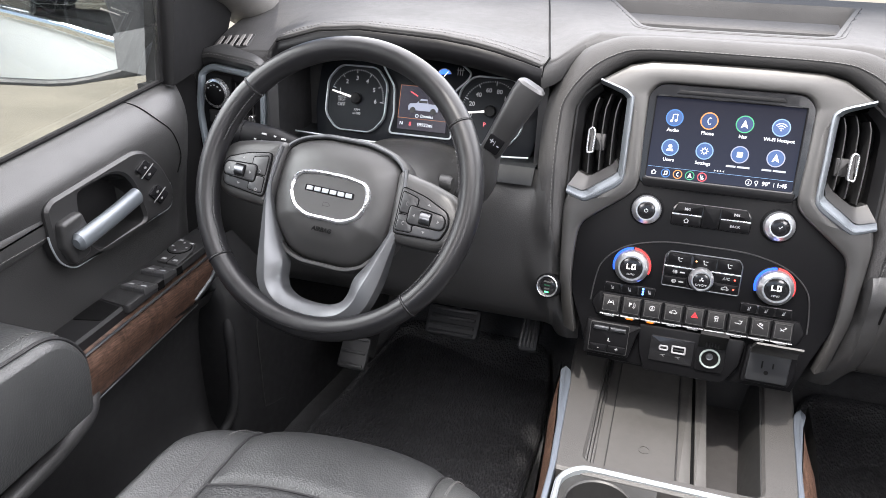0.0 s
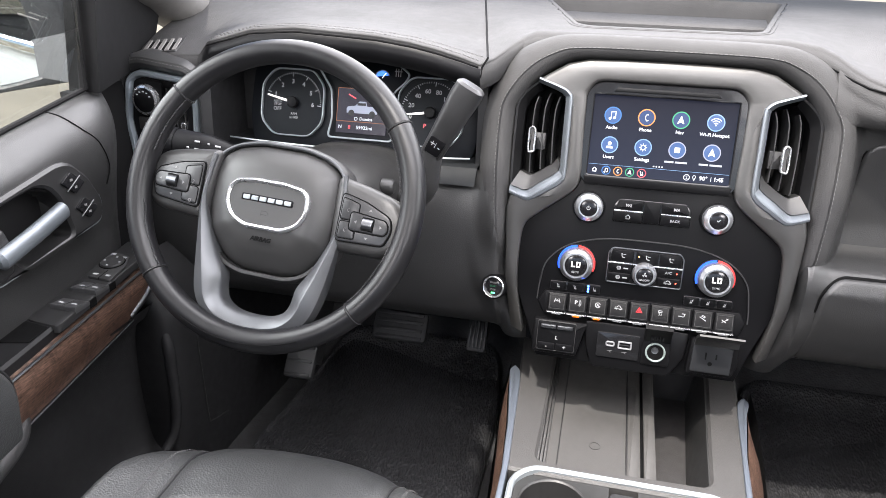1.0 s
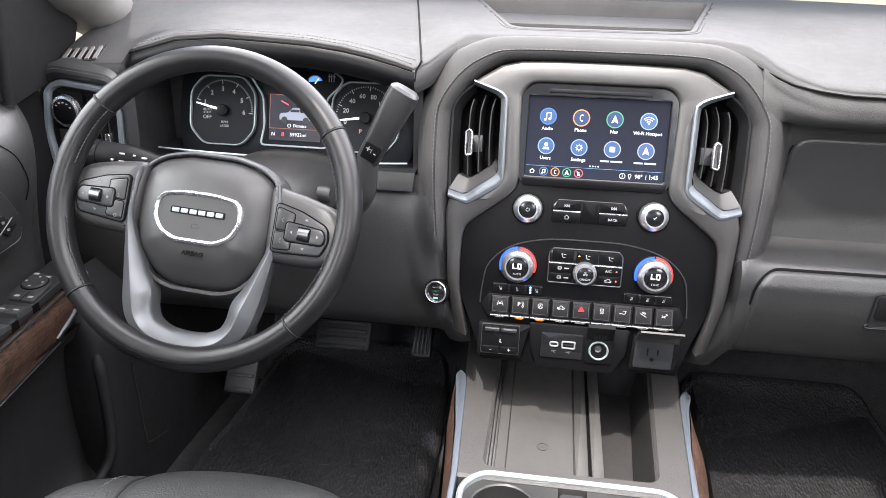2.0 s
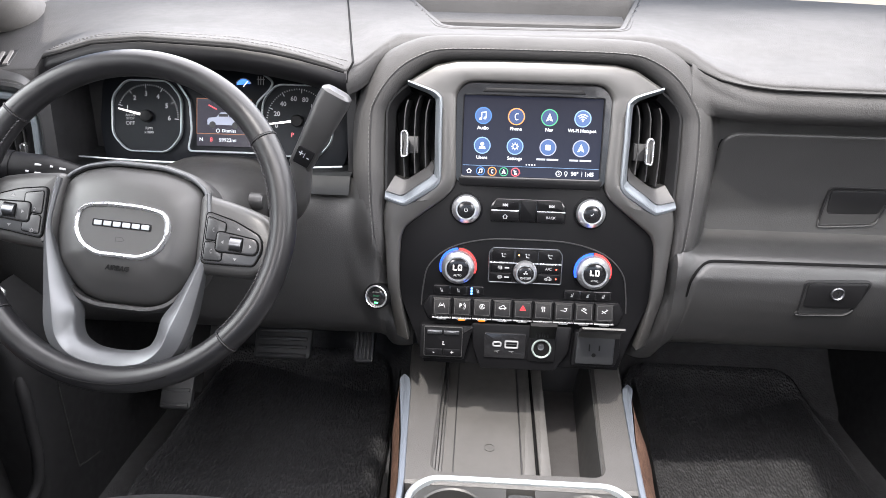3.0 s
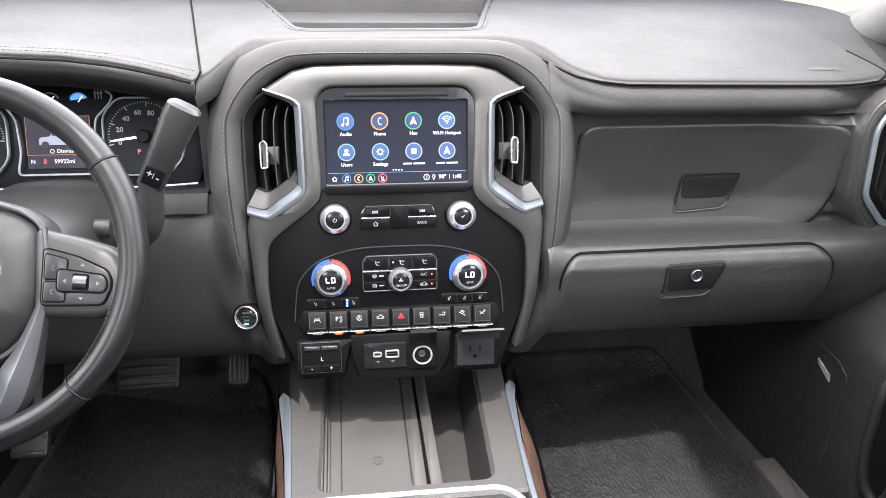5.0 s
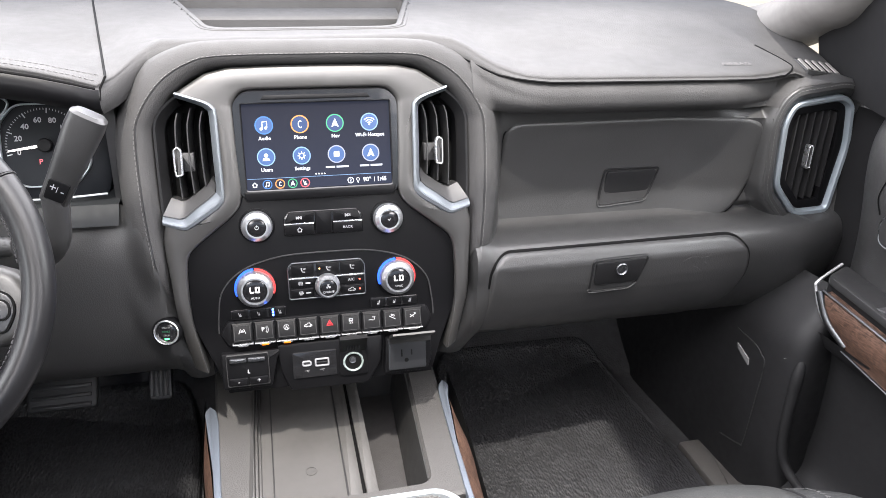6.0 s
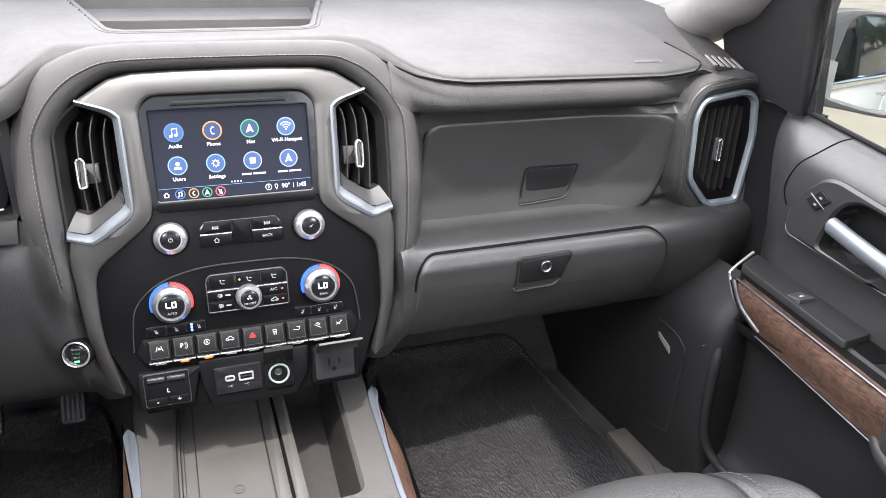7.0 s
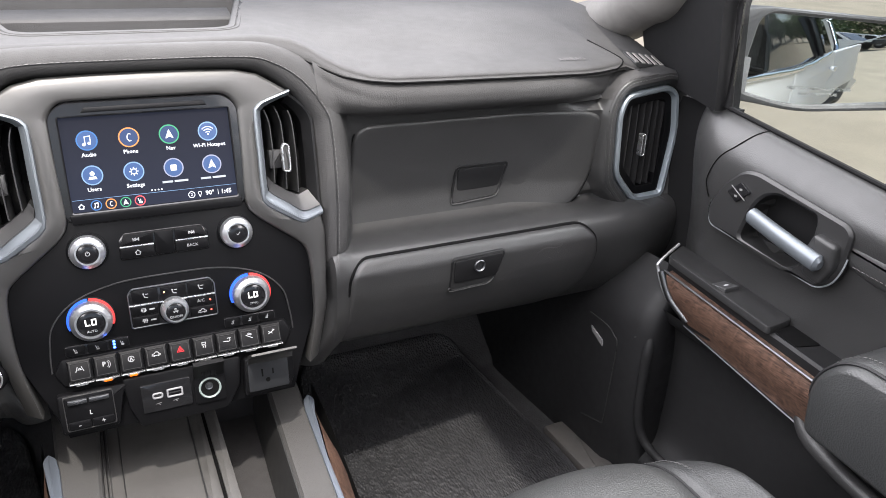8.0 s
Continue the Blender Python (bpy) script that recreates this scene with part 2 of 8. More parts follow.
def tube(bm, pts, radius, seg=8, closed=False, flat=1.0, up=(0, 0, 1)):
    """A round or flattened bar along points. radius: a number or a function of the way along (0 to 1)."""
    v = [Vector(p) for p in pts]
    k = len(v)
    loops = []
    for i, p in enumerate(v):
        a = v[i - 1] if closed or i else v[0]
        b = v[(i + 1) % k] if closed or i + 1 < k else v[-1]
        t = (b - a).normalized()
        s = t.cross(Vector(up))
        s = s.normalized() if s.length > 1e-5 else t.orthogonal().normalized()
        w = s.cross(t).normalized()
        r = radius(i / max(1, k - 1)) if callable(radius) else radius
        loops.append([(p + s * r * math.cos(q) + w * r * flat * math.sin(q))[:] for q in (2 * math.pi * j / seg for j in range(seg))])
    return loft(bm, loops + [loops[0]] if closed else loops, cap=not closed)


def stitches(bm, pts, length=0.0045, gap=0.0022, r=0.0005, up=(0, 0, 1)):
    """A row of thread stitches along a path."""
    v = [Vector(p) for p in pts]
    run, want = 0.0, 0.0
    for a, b in zip(v, v[1:]):
        d = (b - a).length
        while want < run + d:
            p = a + (b - a) * ((want - run) / d)
            t = (b - a).normalized()
            s = t.cross(Vector(up)).normalized() * r
            w = s.cross(t).normalized() * r
            q = p + t * length
            loft(bm, [[(p + s)[:], (p + w)[:], (p - s)[:], (p - w)[:]], [(q + s)[:], (q + w)[:], (q - s)[:], (q - w)[:]]])
            want += length + gap
        run += d
    return bm


def linear(knots, x):
    if x <= knots[0][0]:
        return knots[0][1]
    for (a, va), (b, vb) in zip(knots, knots[1:]):
        if x <= b:
            return va + (vb - va) * (x - a) / (b - a)
    return knots[-1][1]


def lettering(text, size, mat, parent, m, align="CENTER", name="lettering", bold=0.0):
    """Words as a thin mesh lying on a face."""
    cu = bpy.data.curves.new(name, "FONT")
    cu.body, cu.size, cu.align_x, cu.align_y, cu.extrude, cu.offset = text, size, align, "CENTER", 0.00015, bold
    cu.resolution_u = 2
    tmp = bpy.data.objects.new(name, cu)
    me = bpy.data.meshes.new_from_object(tmp)
    bpy.data.objects.remove(tmp)
    bpy.data.curves.remove(cu)
    me.materials.clear()
    me.materials.append(mat)
    me.transform(m)
    ob = new(name, me)
    ob.parent = parent
    return ob


def at(x, y, z=0.0, turn=0.0):
    return Matrix.Translation((x, y, z)) @ Matrix.Rotation(radians(turn), 4, "Z")

# ---- cabin shell ----
def slab(name, x0, y0, z0, x1, y1, z1, mat, label="", category="", bevel=0.006):
    ob = part(name, box(bmesh.new(), x0, y0, z0, x1, y1, z1, bevel), mat)
    return tagged(ob, label, category, kind="structure")


floor_profile = smooth_path([(-2.3, 0.10, 0), (-0.6, 0.10, 0), (0.18, 0.10, 0), (0.30, 0.14, 0), (0.42, 0.30, 0), (0.47, 0.46, 0)], 8)
bm = bmesh.new()
sheet(bm, lambda u, v: (-0.88 + 1.76 * u, floor_profile[round(v * 40)].x, floor_profile[round(v * 40)].y), 24, 40)
tagged(part("floor", bm, CARPET), "black carpeted cabin floor rising to the firewall", "floor", kind="structure")
slab("firewall", -0.95, 0.47, 0.05, 0.95, 0.50, 0.88, DARK, "dark firewall behind the dashboard", "wall")
slab("wall_rear_lower", -0.86, -2.20, 0.08, 0.86, -2.15, 0.92, CARPET, "dark carpeted rear wall of the cab", "wall")
slab("wall_rear_upper", -0.95, -2.20, 1.36, 0.95, -2.15, 1.46, HEADLINER, "pale trim above the rear glass", "wall")
slab("ceiling_front", -0.78, -0.46, 1.44, 0.78, -0.36, 1.48, HEADLINER, "pale cloth headliner", "ceiling")
slab("ceiling_rear", -0.78, -2.2, 1.44, 0.78, -1.04, 1.48, HEADLINER, "pale cloth headliner", "ceiling")
for s in (-1, 1):
    # unseen roof gap, left open for the added overhead fill
    a, b = sorted((s * 0.41, s * 0.78))
    slab("ceiling_side", a, -1.04, 1.44, b, -0.46, 1.48, HEADLINER, "pale cloth headliner beside the added roof gap", "ceiling")
    a, b = sorted((s * 0.83, s * 0.90))
    slab("wall_side_rear", a, -2.2, 0.08, b, -1.15, 0.58, PLASTIC, "black lower side trim of the cab", "wall")
    slab("wall_side_pillar", min(s * 0.68, s * 0.74), -1.30, 0.58, max(s * 0.68, s * 0.74), -1.15, 1.46, PLASTIC, "dark centre pillar trim", "wall")
    slab("wall_side_top", *((s * 0.76, -2.2, 1.38, s * 0.90, -0.15, 1.46) if s > 0 else (s * 0.90, -2.2, 1.38, s * 0.76, -0.15, 1.46)), HEADLINER, "pale roof rail trim", "wall")

# ---- dashboard ----
dash = thing("dashboard", "black soft-touch truck dashboard with stitched pad and two glove boxes", "dashboard")
PAD_Z = [(-0.95, 0.79), (-0.90, 0.83), (-0.80, 0.842), (-0.735, 0.848), (-0.70, 0.872), (-0.62, 0.895), (-0.55, 0.901), (-0.47, 0.898), (-0.42, 0.8955), (-0.37, 0.8895), (-0.33, 0.882), (-0.29, 0.8715), (-0.268, 0.864), (-0.25, 0.871), (-0.225, 0.889), (-0.20, 0.901), (0.16, 0.907), (0.20, 0.902), (0.22, 0.893), (0.24, 0.8805), (0.26, 0.8705), (0.28, 0.8645), (0.30, 0.8595), (0.33, 0.8575), (0.40, 0.8565), (0.60, 0.855), (0.70, 0.855), (0.75, 0.859), (0.78, 0.850), (0.90, 0.832), (0.95, 0.79)]
PAD_Y = [(-0.95, 0.03), (-0.80, -0.005), (-0.735, -0.015), (-0.69, -0.055), (-0.32, -0.055), (-0.285, -0.052), (-0.268, -0.046), (-0.25, -0.022), (-0.232, 0.012), (-0.215, 0.03), (0.17, 0.028), (0.20, 0.022), (0.24, 0.008), (0.28, -0.014), (0.33, -0.028), (0.66, -0.032), (0.72, -0.016), (0.78, 0.0), (0.95, 0.03)]


def pad_point(x, v):
    zf, yf = linear(PAD_Z, x), linear(PAD_Y, x)
    far = 1 - 0.55 * abs(x / 0.95) ** 3
    k = 1 - 0.72 * max(0, min(1, (x - 0.22) / 0.08))
    z1, z2 = linear(PAD_Z, x + 0.028 * (x < -0.2)), linear(PAD_Z, x + 0.046 * (x < -0.2))
    pts = [(yf + 0.014 * k, zf - 0.036 * k), (yf + 0.003, zf - 0.026 * k), (yf, zf - 0.014 * k), (yf + 0.006, zf - 0.002), (yf + 0.022, zf + 0.007),
           (0.10, 0.55 * z1 + 0.45 * 0.908), (0.20, 0.25 * z2 + 0.75 * 0.914), (0.20 + 0.18 * far, 0.922), (0.20 + 0.42 * far, 0.930), (0.20 + 0.66 * far, 0.930)]
    q = v * (len(pts) - 1)
    i = min(int(q), len(pts) - 2)
    p0, p1, p2, p3 = (Vector(pts[max(0, min(len(pts) - 1, j))]) for j in (i - 1, i, i + 1, i + 2))
    t = q - i
    p = 0.5 * ((2 * p1) + (p2 - p0) * t + (2 * p0 - 5 * p1 + 4 * p2 - p3) * t * t + (3 * p1 - p0 - 3 * p2 + p3) * t ** 3)
    return (x, p.x, p.y)


TRAY_X, TRAY_Y0, TRAY_Y1 = 0.145, 0.158, 0.60


def pad_top(x, y):
    lo, hi = 4 / 9, 1.0
    for _ in range(30):
        mid = (lo + hi) / 2
        lo, hi = (mid, hi) if pad_point(x, mid)[1] < y else (lo, mid)
    return pad_point(x, lo)[2]


def pad_sheet(u, v):
    x, y, z = pad_point(-0.874 + 1.748 * u, v)
    wide = TRAY_X + 0.24 * (y - TRAY_Y0)
    if TRAY_Y0 < y < TRAY_Y1 and abs(x) < wide:
        z -= 0.05
    return (x, y, z)


part("top_pad", sheet(bmesh.new(), pad_sheet, 300, 110), PAD, dash, "matt charcoal padded dash top")
# storage tray let into the middle of the dash top
bm = bmesh.new()
tray_o = [(-0.152, 0.138), (0.152, 0.138), (0.264, 0.610), (-0.264, 0.610)]
tray_i = [(-0.139, 0.164), (0.139, 0.164), (0.240, 0.590), (-0.240, 0.590)]
o2, i2 = rounded(tray_o, [0.04, 0.04, 0.03, 0.03], 7), rounded(tray_i, [0.03, 0.03, 0.025, 0.025], 7)
lay = lambda o, dz: [(x, y, pad_top(x, y) + dz) for x, y in o]
loft(bm, [lay(o2, -0.003), lay(inset(o2, 0.002), 0.0012), lay(inset(o2, 0.006), 0.0012), lay(inset(o2, 0.0075), -0.001), lay(inset(o2, 0.009), 0.0015), lay(inset(i2, -0.003), 0.001), lay(i2, -0.003), lay(inset(i2, 0.004), -0.014), lay(inset(i2, 0.007), -0.045)], cap=False)
part("tray_rim", bm, PAD, dash, "padded rim of the dash-top tray")
bm = bmesh.new()
loft(bm, [[(x, y, 0.862) for x, y in inset(i2, 0.004)], [(x, y, 0.866) for x, y in inset(i2, 0.006)]])
part("tray_mat", bm, TRAY_BLACK, dash, "black rubber tray floor")
bm = bmesh.new()
ledge = [(0.405, 0.864), (0.405, 0.893), (0.408, 0.8965), (0.414, 0.8985), (0.500, 0.9035), (0.506, 0.9025), (0.508, 0.898), (0.508, 0.864)]
loft(bm, [[(x * (1 + 0.5 * (y - 0.405)), y, z) for y, z in ledge] for x in (-0.192, -0.1905, 0.1905, 0.192)])
part("tray_step", bm, PAD, dash, "raised grey step across the tray")

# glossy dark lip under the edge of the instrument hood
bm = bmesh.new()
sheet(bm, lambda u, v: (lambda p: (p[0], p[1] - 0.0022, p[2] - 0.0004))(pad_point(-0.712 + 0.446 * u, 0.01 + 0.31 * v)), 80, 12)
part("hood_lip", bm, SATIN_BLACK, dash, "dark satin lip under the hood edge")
# seam of the airbag door along the passenger side, stitched edge over the instruments
bm = bmesh.new()
seam_x = lambda x: (x, linear(PAD_Y, x) - 0.0004, linear(PAD_Z, x) - 0.014 * (1 - 0.72 * max(0, min(1, (x - 0.22) / 0.08))))
tube(bm, smooth_path([seam_x(0.175 + 0.555 * i / 46) for i in range(47)] + [pad_point(0.752, 0.40), pad_point(0.757, 0.47), pad_point(0.750, 0.56)], 3), lambda w: 0.0015 * min(1.0, 0.1 + 8 * w), 6)
part("pad_seam", bm, GAP_BLACK, dash, "dark seam line")
bm = bmesh.new()
hood_end = [(-0.264 - 0.19 * y, y) for y in (-0.03 + 0.017 * i for i in range(40))]
tube(bm, [pad_point(-0.266, 0.2), pad_point(-0.265, 0.32)] + [(x, y, pad_top(x, y) + 0.0004) for x, y in hood_end], 0.0016, 6)
part("pad_seam", bm, GAP_BLACK, dash, "dark seam line")
bm = bmesh.new()
for v in (0.43, 0.46):
    stitches(bm, [pad_point(-0.70 + 0.43 * i / 60, v)[:2] + (pad_point(-0.70 + 0.43 * i / 60, v)[2] + 0.0006,) for i in range(61)])
part("stitching", bm, STITCH, dash, "grey double stitching")
bm = bmesh.new()
tube(bm, [pad_point(-0.70 + 0.43 * i / 60, 0.33) for i in range(61)], 0.0018, 6)
part("pad_seam", bm, GAP_BLACK, dash, "dark seam line")
lettering("AIRBAG", 0.015, material("embossed_pad_mark", (0.075, 0.072, 0.070), 0.6), dash, Matrix.Translation((0.655, 0.012, pad_top(0.655, 0.012) + 0.002)) @ Matrix.Rotation(radians(14), 4, "X"))

# hood lining and recess round the instruments
bm = bmesh.new()
sheet(bm, lambda u, v: (-0.705 + 0.445 * u, linear(PAD_Y, -0.705 + 0.445 * u) + 0.012 + 0.12 * v, linear(PAD_Z, -0.705 + 0.445 * u) - 0.034 - 0.012 * v), 40, 6)
part("hood_lining", bm, PLASTIC, dash)
bm = bmesh.new()
box(bm, -0.72, 0.078, 0.66, -0.25, 0.09, 0.845)
part("recess_back", bm, DARK, dash)
for x0, x1, back in ((-0.722, -0.704, 0.0), (-0.276, -0.262, 0.045)):
    bm = bmesh.new()
    loft(bm, [[(x0, -0.04 + back, 0.70), (x1, -0.04 + back, 0.70), (x1, 0.085, 0.69), (x0, 0.085, 0.69)], [(x0, -0.035 + back, 0.84), (x1, -0.035 + back, 0.84), (x1, 0.085, 0.85), (x0, 0.085, 0.85)]])
    part("recess_side", bm, DARK, dash)
bm = bmesh.new()
sheet(bm, lambda u, v: (-0.715 + 0.445 * u, 0.08 - 0.115 * v, 0.712 - 0.012 * v - 0.02 * max(0, v - 0.8) * 5), 12, 10)
part("recess_ledge", bm, material("ledge_black", (0.0125, 0.0138, 0.0150), 0.62, spec=0.2), dash, "black ledge under the instruments")
bm = bmesh.new()
tube(bm, smooth_path([(-0.700, 0.008, 0.7135), (-0.60, 0.002, 0.7115), (-0.476, 0.0, 0.7105), (-0.35, 0.0, 0.7105), (-0.285, 0.004, 0.7125)], 5), 0.0016, 6)
part("ledge_line", bm, DIAL_RIM, dash, "thin satin line along the ledge")

# passenger face: concave band, upper door, shelf, lower door, underside
FACE = smooth_path([(-0.024, 0.853, 0), (-0.035, 0.845, 0), (-0.040, 0.832, 0), (-0.035, 0.817, 0), (-0.014, 0.804, 0), (0.014, 0.795, 0), (0.036, 0.72, 0), (0.042, 0.67, 0), (0.038, 0.636, 0), (0.014, 0.622, 0), (-0.030, 0.619, 0), (-0.058, 0.611, 0), (-0.070, 0.588, 0), (-0.069, 0.555, 0), (-0.056, 0.510, 0), (-0.034, 0.468, 0), (0.0, 0.438, 0), (0.10, 0.410, 0), (0.30, 0.40, 0)], 6)
STACK_LEAN = radians(12.4)
ARCH_IN = [(0.194, -0.34), (0.204, -0.262), (0.208, -0.235), (0.2155, -0.12), (0.2165, -0.02), (0.211, 0.010), (0.186, 0.0460), (0.155, 0.0690), (0.118, 0.0785), (0.0, 0.0800)]
ARCH_OUT = [(0.226, -0.34), (0.240, -0.262), (0.250, -0.235), (0.270, -0.12), (0.273, -0.02), (0.262, 0.030), (0.228, 0.078), (0.182, 0.104), (0.130, 0.113), (0.0, 0.114)]
ARCH_SEAM = [(a[0] + (b[0] - a[0]) * 0.37, a[1] + (b[1] - a[1]) * 0.37) for a, b in zip(ARCH_IN, ARCH_OUT)]
POD = [(0.795, 0.612), (0.872, 0.612), (0.886, 0.735), (0.874, 0.806), (0.846, 0.822), (0.752, 0.812), (0.738, 0.78), (0.745, 0.668)]
POD_SKIRT = inset(rounded(POD, 0.018, 4), -0.022)


def outside(loop, x, y):
    """Distance from a point to a closed outline, negative inside it."""
    best, odd = 9.0, False
    for (ax, ay), (bx, by) in zip(loop, loop[1:] + loop[:1]):
        dx, dy = bx - ax, by - ay
        k = max(0.0, min(1.0, ((x - ax) * dx + (y - ay) * dy) / max(1e-12, dx * dx + dy * dy)))
        best = min(best, math.hypot(x - ax - k * dx, y - ay - k * dy))
        if (ay > y) != (by > y) and x < ax + (y - ay) * dx / dy:
            odd = not odd
    return -best if odd else best


def smooth_min(a, b, k):
    h = max(k - abs(a - b), 0) / k
    return min(a, b) - h * h * k * 0.25


ARCH_LOOP = [p.xy[:] for p in smooth_path([(*p, 0) for p in ARCH_SEAM], 3)] + [(-0.1, 0.09), (-0.1, -0.34)]


def arch_front(x, z):
    """How far forward the shoulder of the padded arch lies at a point of the passenger face."""
    c, q = math.cos(STACK_LEAN), math.sin(STACK_LEAN)
    v = (z - 0.80 - 0.01 * q) / c
    d = outside(ARCH_LOOP, x, v)
    n = 0.0160 - 0.0030 * max(0.0, min(1.0, (v - 0.005) / 0.07)) - (0.012 * (d / 0.0185) ** 2 if d > 0 else 0.02 * min(1.0, -d / 0.008) + 8 * max(0.0, -d - 0.008)) - 0.075 * max(0.0, min(1.0, (-0.185 - v) / 0.13)) ** 1.3
    return v * q - max(n, -0.2) * c


def pod_front(x, z):
    d = outside(POD_SKIRT, x, z)
    if d < -0.026:
        return 9.0
    return -0.012 - (0.011 - (0.012 * (d / 0.0075) ** 2 if d > 0 else 0.012 * min(1.0, -d / 0.008))) + 0.10 * max(0, x - 0.80)


BOLSTER_L = [(-0.272, 0.044, 0.72), (-0.266, 0.026, 0.66), (-0.256, 0.004, 0.605), (-0.240, -0.014, 0.560), (-0.228, -0.022, 0.525), (-0.214, -0.012, 0.485), (-0.200, 0.008, 0.445), (-0.188, 0.034, 0.40), (-0.18, 0.064, 0.36)]
BOLSTER_R = [(0.335, 0.006, 0.560), (0.292, -0.012, 0.566), (0.256, -0.030, 0.554), (0.234, -0.036, 0.525), (0.220, -0.026, 0.485), (0.206, -0.004, 0.44), (0.194, 0.026, 0.395), (0.185, 0.056, 0.36)]
BOLSTER_L, BOLSTER_R = smooth_path(BOLSTER_L, 3), smooth_path(BOLSTER_R, 3)


def bolster_front(path, r0, x, z):
    """Front of a rounded bolster that runs down beside the centre stack."""
    best = (9.0, 9.0)
    n = len(path) - 1
    for i, (a, b) in enumerate(zip(path, path[1:])):
        dx, dz = b.x - a.x, b.z - a.z
        k = max(0.0, min(1.0, ((x - a.x) * dx + (z - a.z) * dz) / (dx * dx + dz * dz)))
        d = math.hypot(x - a.x - k * dx, z - a.z - k * dz)
        r = r0 - 0.016 * (i + k) / n
        y = a.y + (b.y - a.y) * k
        best = min(best, (d, y - r * math.sqrt(1 - (d / r) ** 2) if d < 0.96 * r else y - 0.28 * r + (d - 0.96 * r) * 2.5))
    return best[1]


def ramp(a, b, x):
    t = max(0.0, min(1.0, (x - a) / (b - a)))
    return t * t * (3 - 2 * t)


def swell(x, z):
    """The recess of the upper lid grows shallow towards the side vent."""
    return 0.032 * ramp(0.56, 0.72, x) * ramp(0.618, 0.640, z) * ramp(0.812, 0.786, z)


def face_point(u, v):
    x, p = 0.175 + (0.3869 * u if u < 0.4 else 0.15476 + 0.95873 * (u - 0.4)), FACE[round(v * 102)]
    w = max(0.0, min(1.0, (p.y - 0.785) / 0.045))
    tuck = 0.030 * max(0.0, min(1.0, (x - 0.63) / 0.13)) * max(0.0, min(1.0, (p.y - 0.79) / 0.02))
    y, z = p.x + tuck + 0.035 * max(0, (x - 0.7736) / 0.1314) ** 2 + (linear(PAD_Y, x) + 0.034) * w, p.y + (linear(PAD_Z, x) - 0.857) * w
    y += max(0.0, (0.222 - x) * 4.0) - swell(x, z)
    if x < 0.33 and z > 0.56:
        y = smooth_min(y, arch_front(x, z), 0.022)
    if x < 0.40 and z < 0.64:
        y = smooth_min(y, bolster_front(BOLSTER_R, 0.038, x, z), 0.020)
    if x > 0.66 and z > 0.56:
        y = smooth_min(y, pod_front(x, z), 0.012) if outside(POD_SKIRT, x, z) > -0.026 else max(y, 0.06)
    return (x, y, z)


bm = bmesh.new()
sheet(bm, lambda u, v: face_point(u, (26 + 76 * v) / 102), 320, 76)
part("passenger_face", bm, DIM_SKIN, dash, "grained lower dash skin, darkened as less lit")
bm = bmesh.new()
sheet(bm, lambda u, v: face_point(u, 26 * v / 102), 320, 26)
part("padded_band", bm, PAD, dash, "soft charcoal band under the pad edge")
UPPER_Y = [(0.58, 0.030), (0.615, 0.034), (0.66, 0.042), (0.72, 0.036), (0.785, 0.024), (0.81, 0.015)]
LOWER_Y = [(0.43, 0.006), (0.445, -0.012), (0.468, -0.035), (0.49, -0.048), (0.51, -0.057), (0.535, -0.065), (0.555, -0.069), (0.588, -0.070), (0.61, -0.058), (0.62, -0.050)]


def glove_door(name, outline, table, radii, label, bulge):
    """A curved lid lying just proud of the dash face, with a dark gap round it."""
    corners = rounded(outline, radii, 6)
    o = []
    for (ax, az), (bx, bz) in zip(corners, corners[1:] + corners[:1]):
        steps = max(1, round(math.hypot(bx - ax, bz - az) / 0.012))
        o += [(ax + (bx - ax) * i / steps, az + (bz - az) * i / steps) for i in range(steps)]
    cx, cz = sum(p[0] for p in o) / len(o), sum(p[1] for p in o) / len(o)
    bm = bmesh.new()
    loops = []
    for k, lift in ((0.0, -0.006), (0.0, 0.003), (0.0015, 0.0062), (0.0035, 0.0080), (0.0065, 0.0088)):
        loops.append([(x, linear(table, z) - lift - bulge(x, z), z) for x, z in (inset(o, k) if k else o)])
    base = inset(o, 0.0065)
    for f in (0.95, 0.88, 0.8, 0.7, 0.6, 0.5, 0.4, 0.2, 0.03):
        loops.append([(cx + (x - cx) * f, linear(table, cz + (z - cz) * f) - 0.0088 - bulge(cx + (x - cx) * f, cz + (z - cz) * f), cz + (z - cz) * f) for x, z in base])
    loft(bm, loops)
    lid = part(name, bm, DIM_SKIN, dash, label)
    # raised near-black ring stands in for the shade in the lid's gap
    bm = bmesh.new()
    ring(bm, inset(o, -0.0030), inset(o, 0.0008), -0.004, 0.0034, 0.0006, lambda p: (p[0], linear(table, p[1]) - p[2] - bulge(p[0], p[1]), p[1]))
    part("gap_shade", bm, GAP_BLACK, lid, "dark shadow gap")
    return lid


upper_lid = glove_door("upper_glove_door", [(0.270, 0.592), (0.674, 0.612), (0.712, 0.662), (0.718, 0.735), (0.711, 0.775), (0.684, 0.786), (0.284, 0.785)], UPPER_Y, [0.015, 0.04, 0.04, 0.03, 0.02, 0.02, 0.03], "closed upper glove box lid", lambda x, z: 0.032 * ramp(0.56, 0.72, x))
lower_lid = glove_door("lower_glove_door", [(0.232, 0.452), (0.62, 0.447), (0.670, 0.490), (0.685, 0.545), (0.681, 0.585), (0.655, 0.609), (0.262, 0.607), (0.244, 0.585)], LOWER_Y, [0.02, 0.05, 0.04, 0.03, 0.02, 0.02, 0.015, 0.02], "closed lower glove box lid with scuffs", lambda x, z: 0.0)


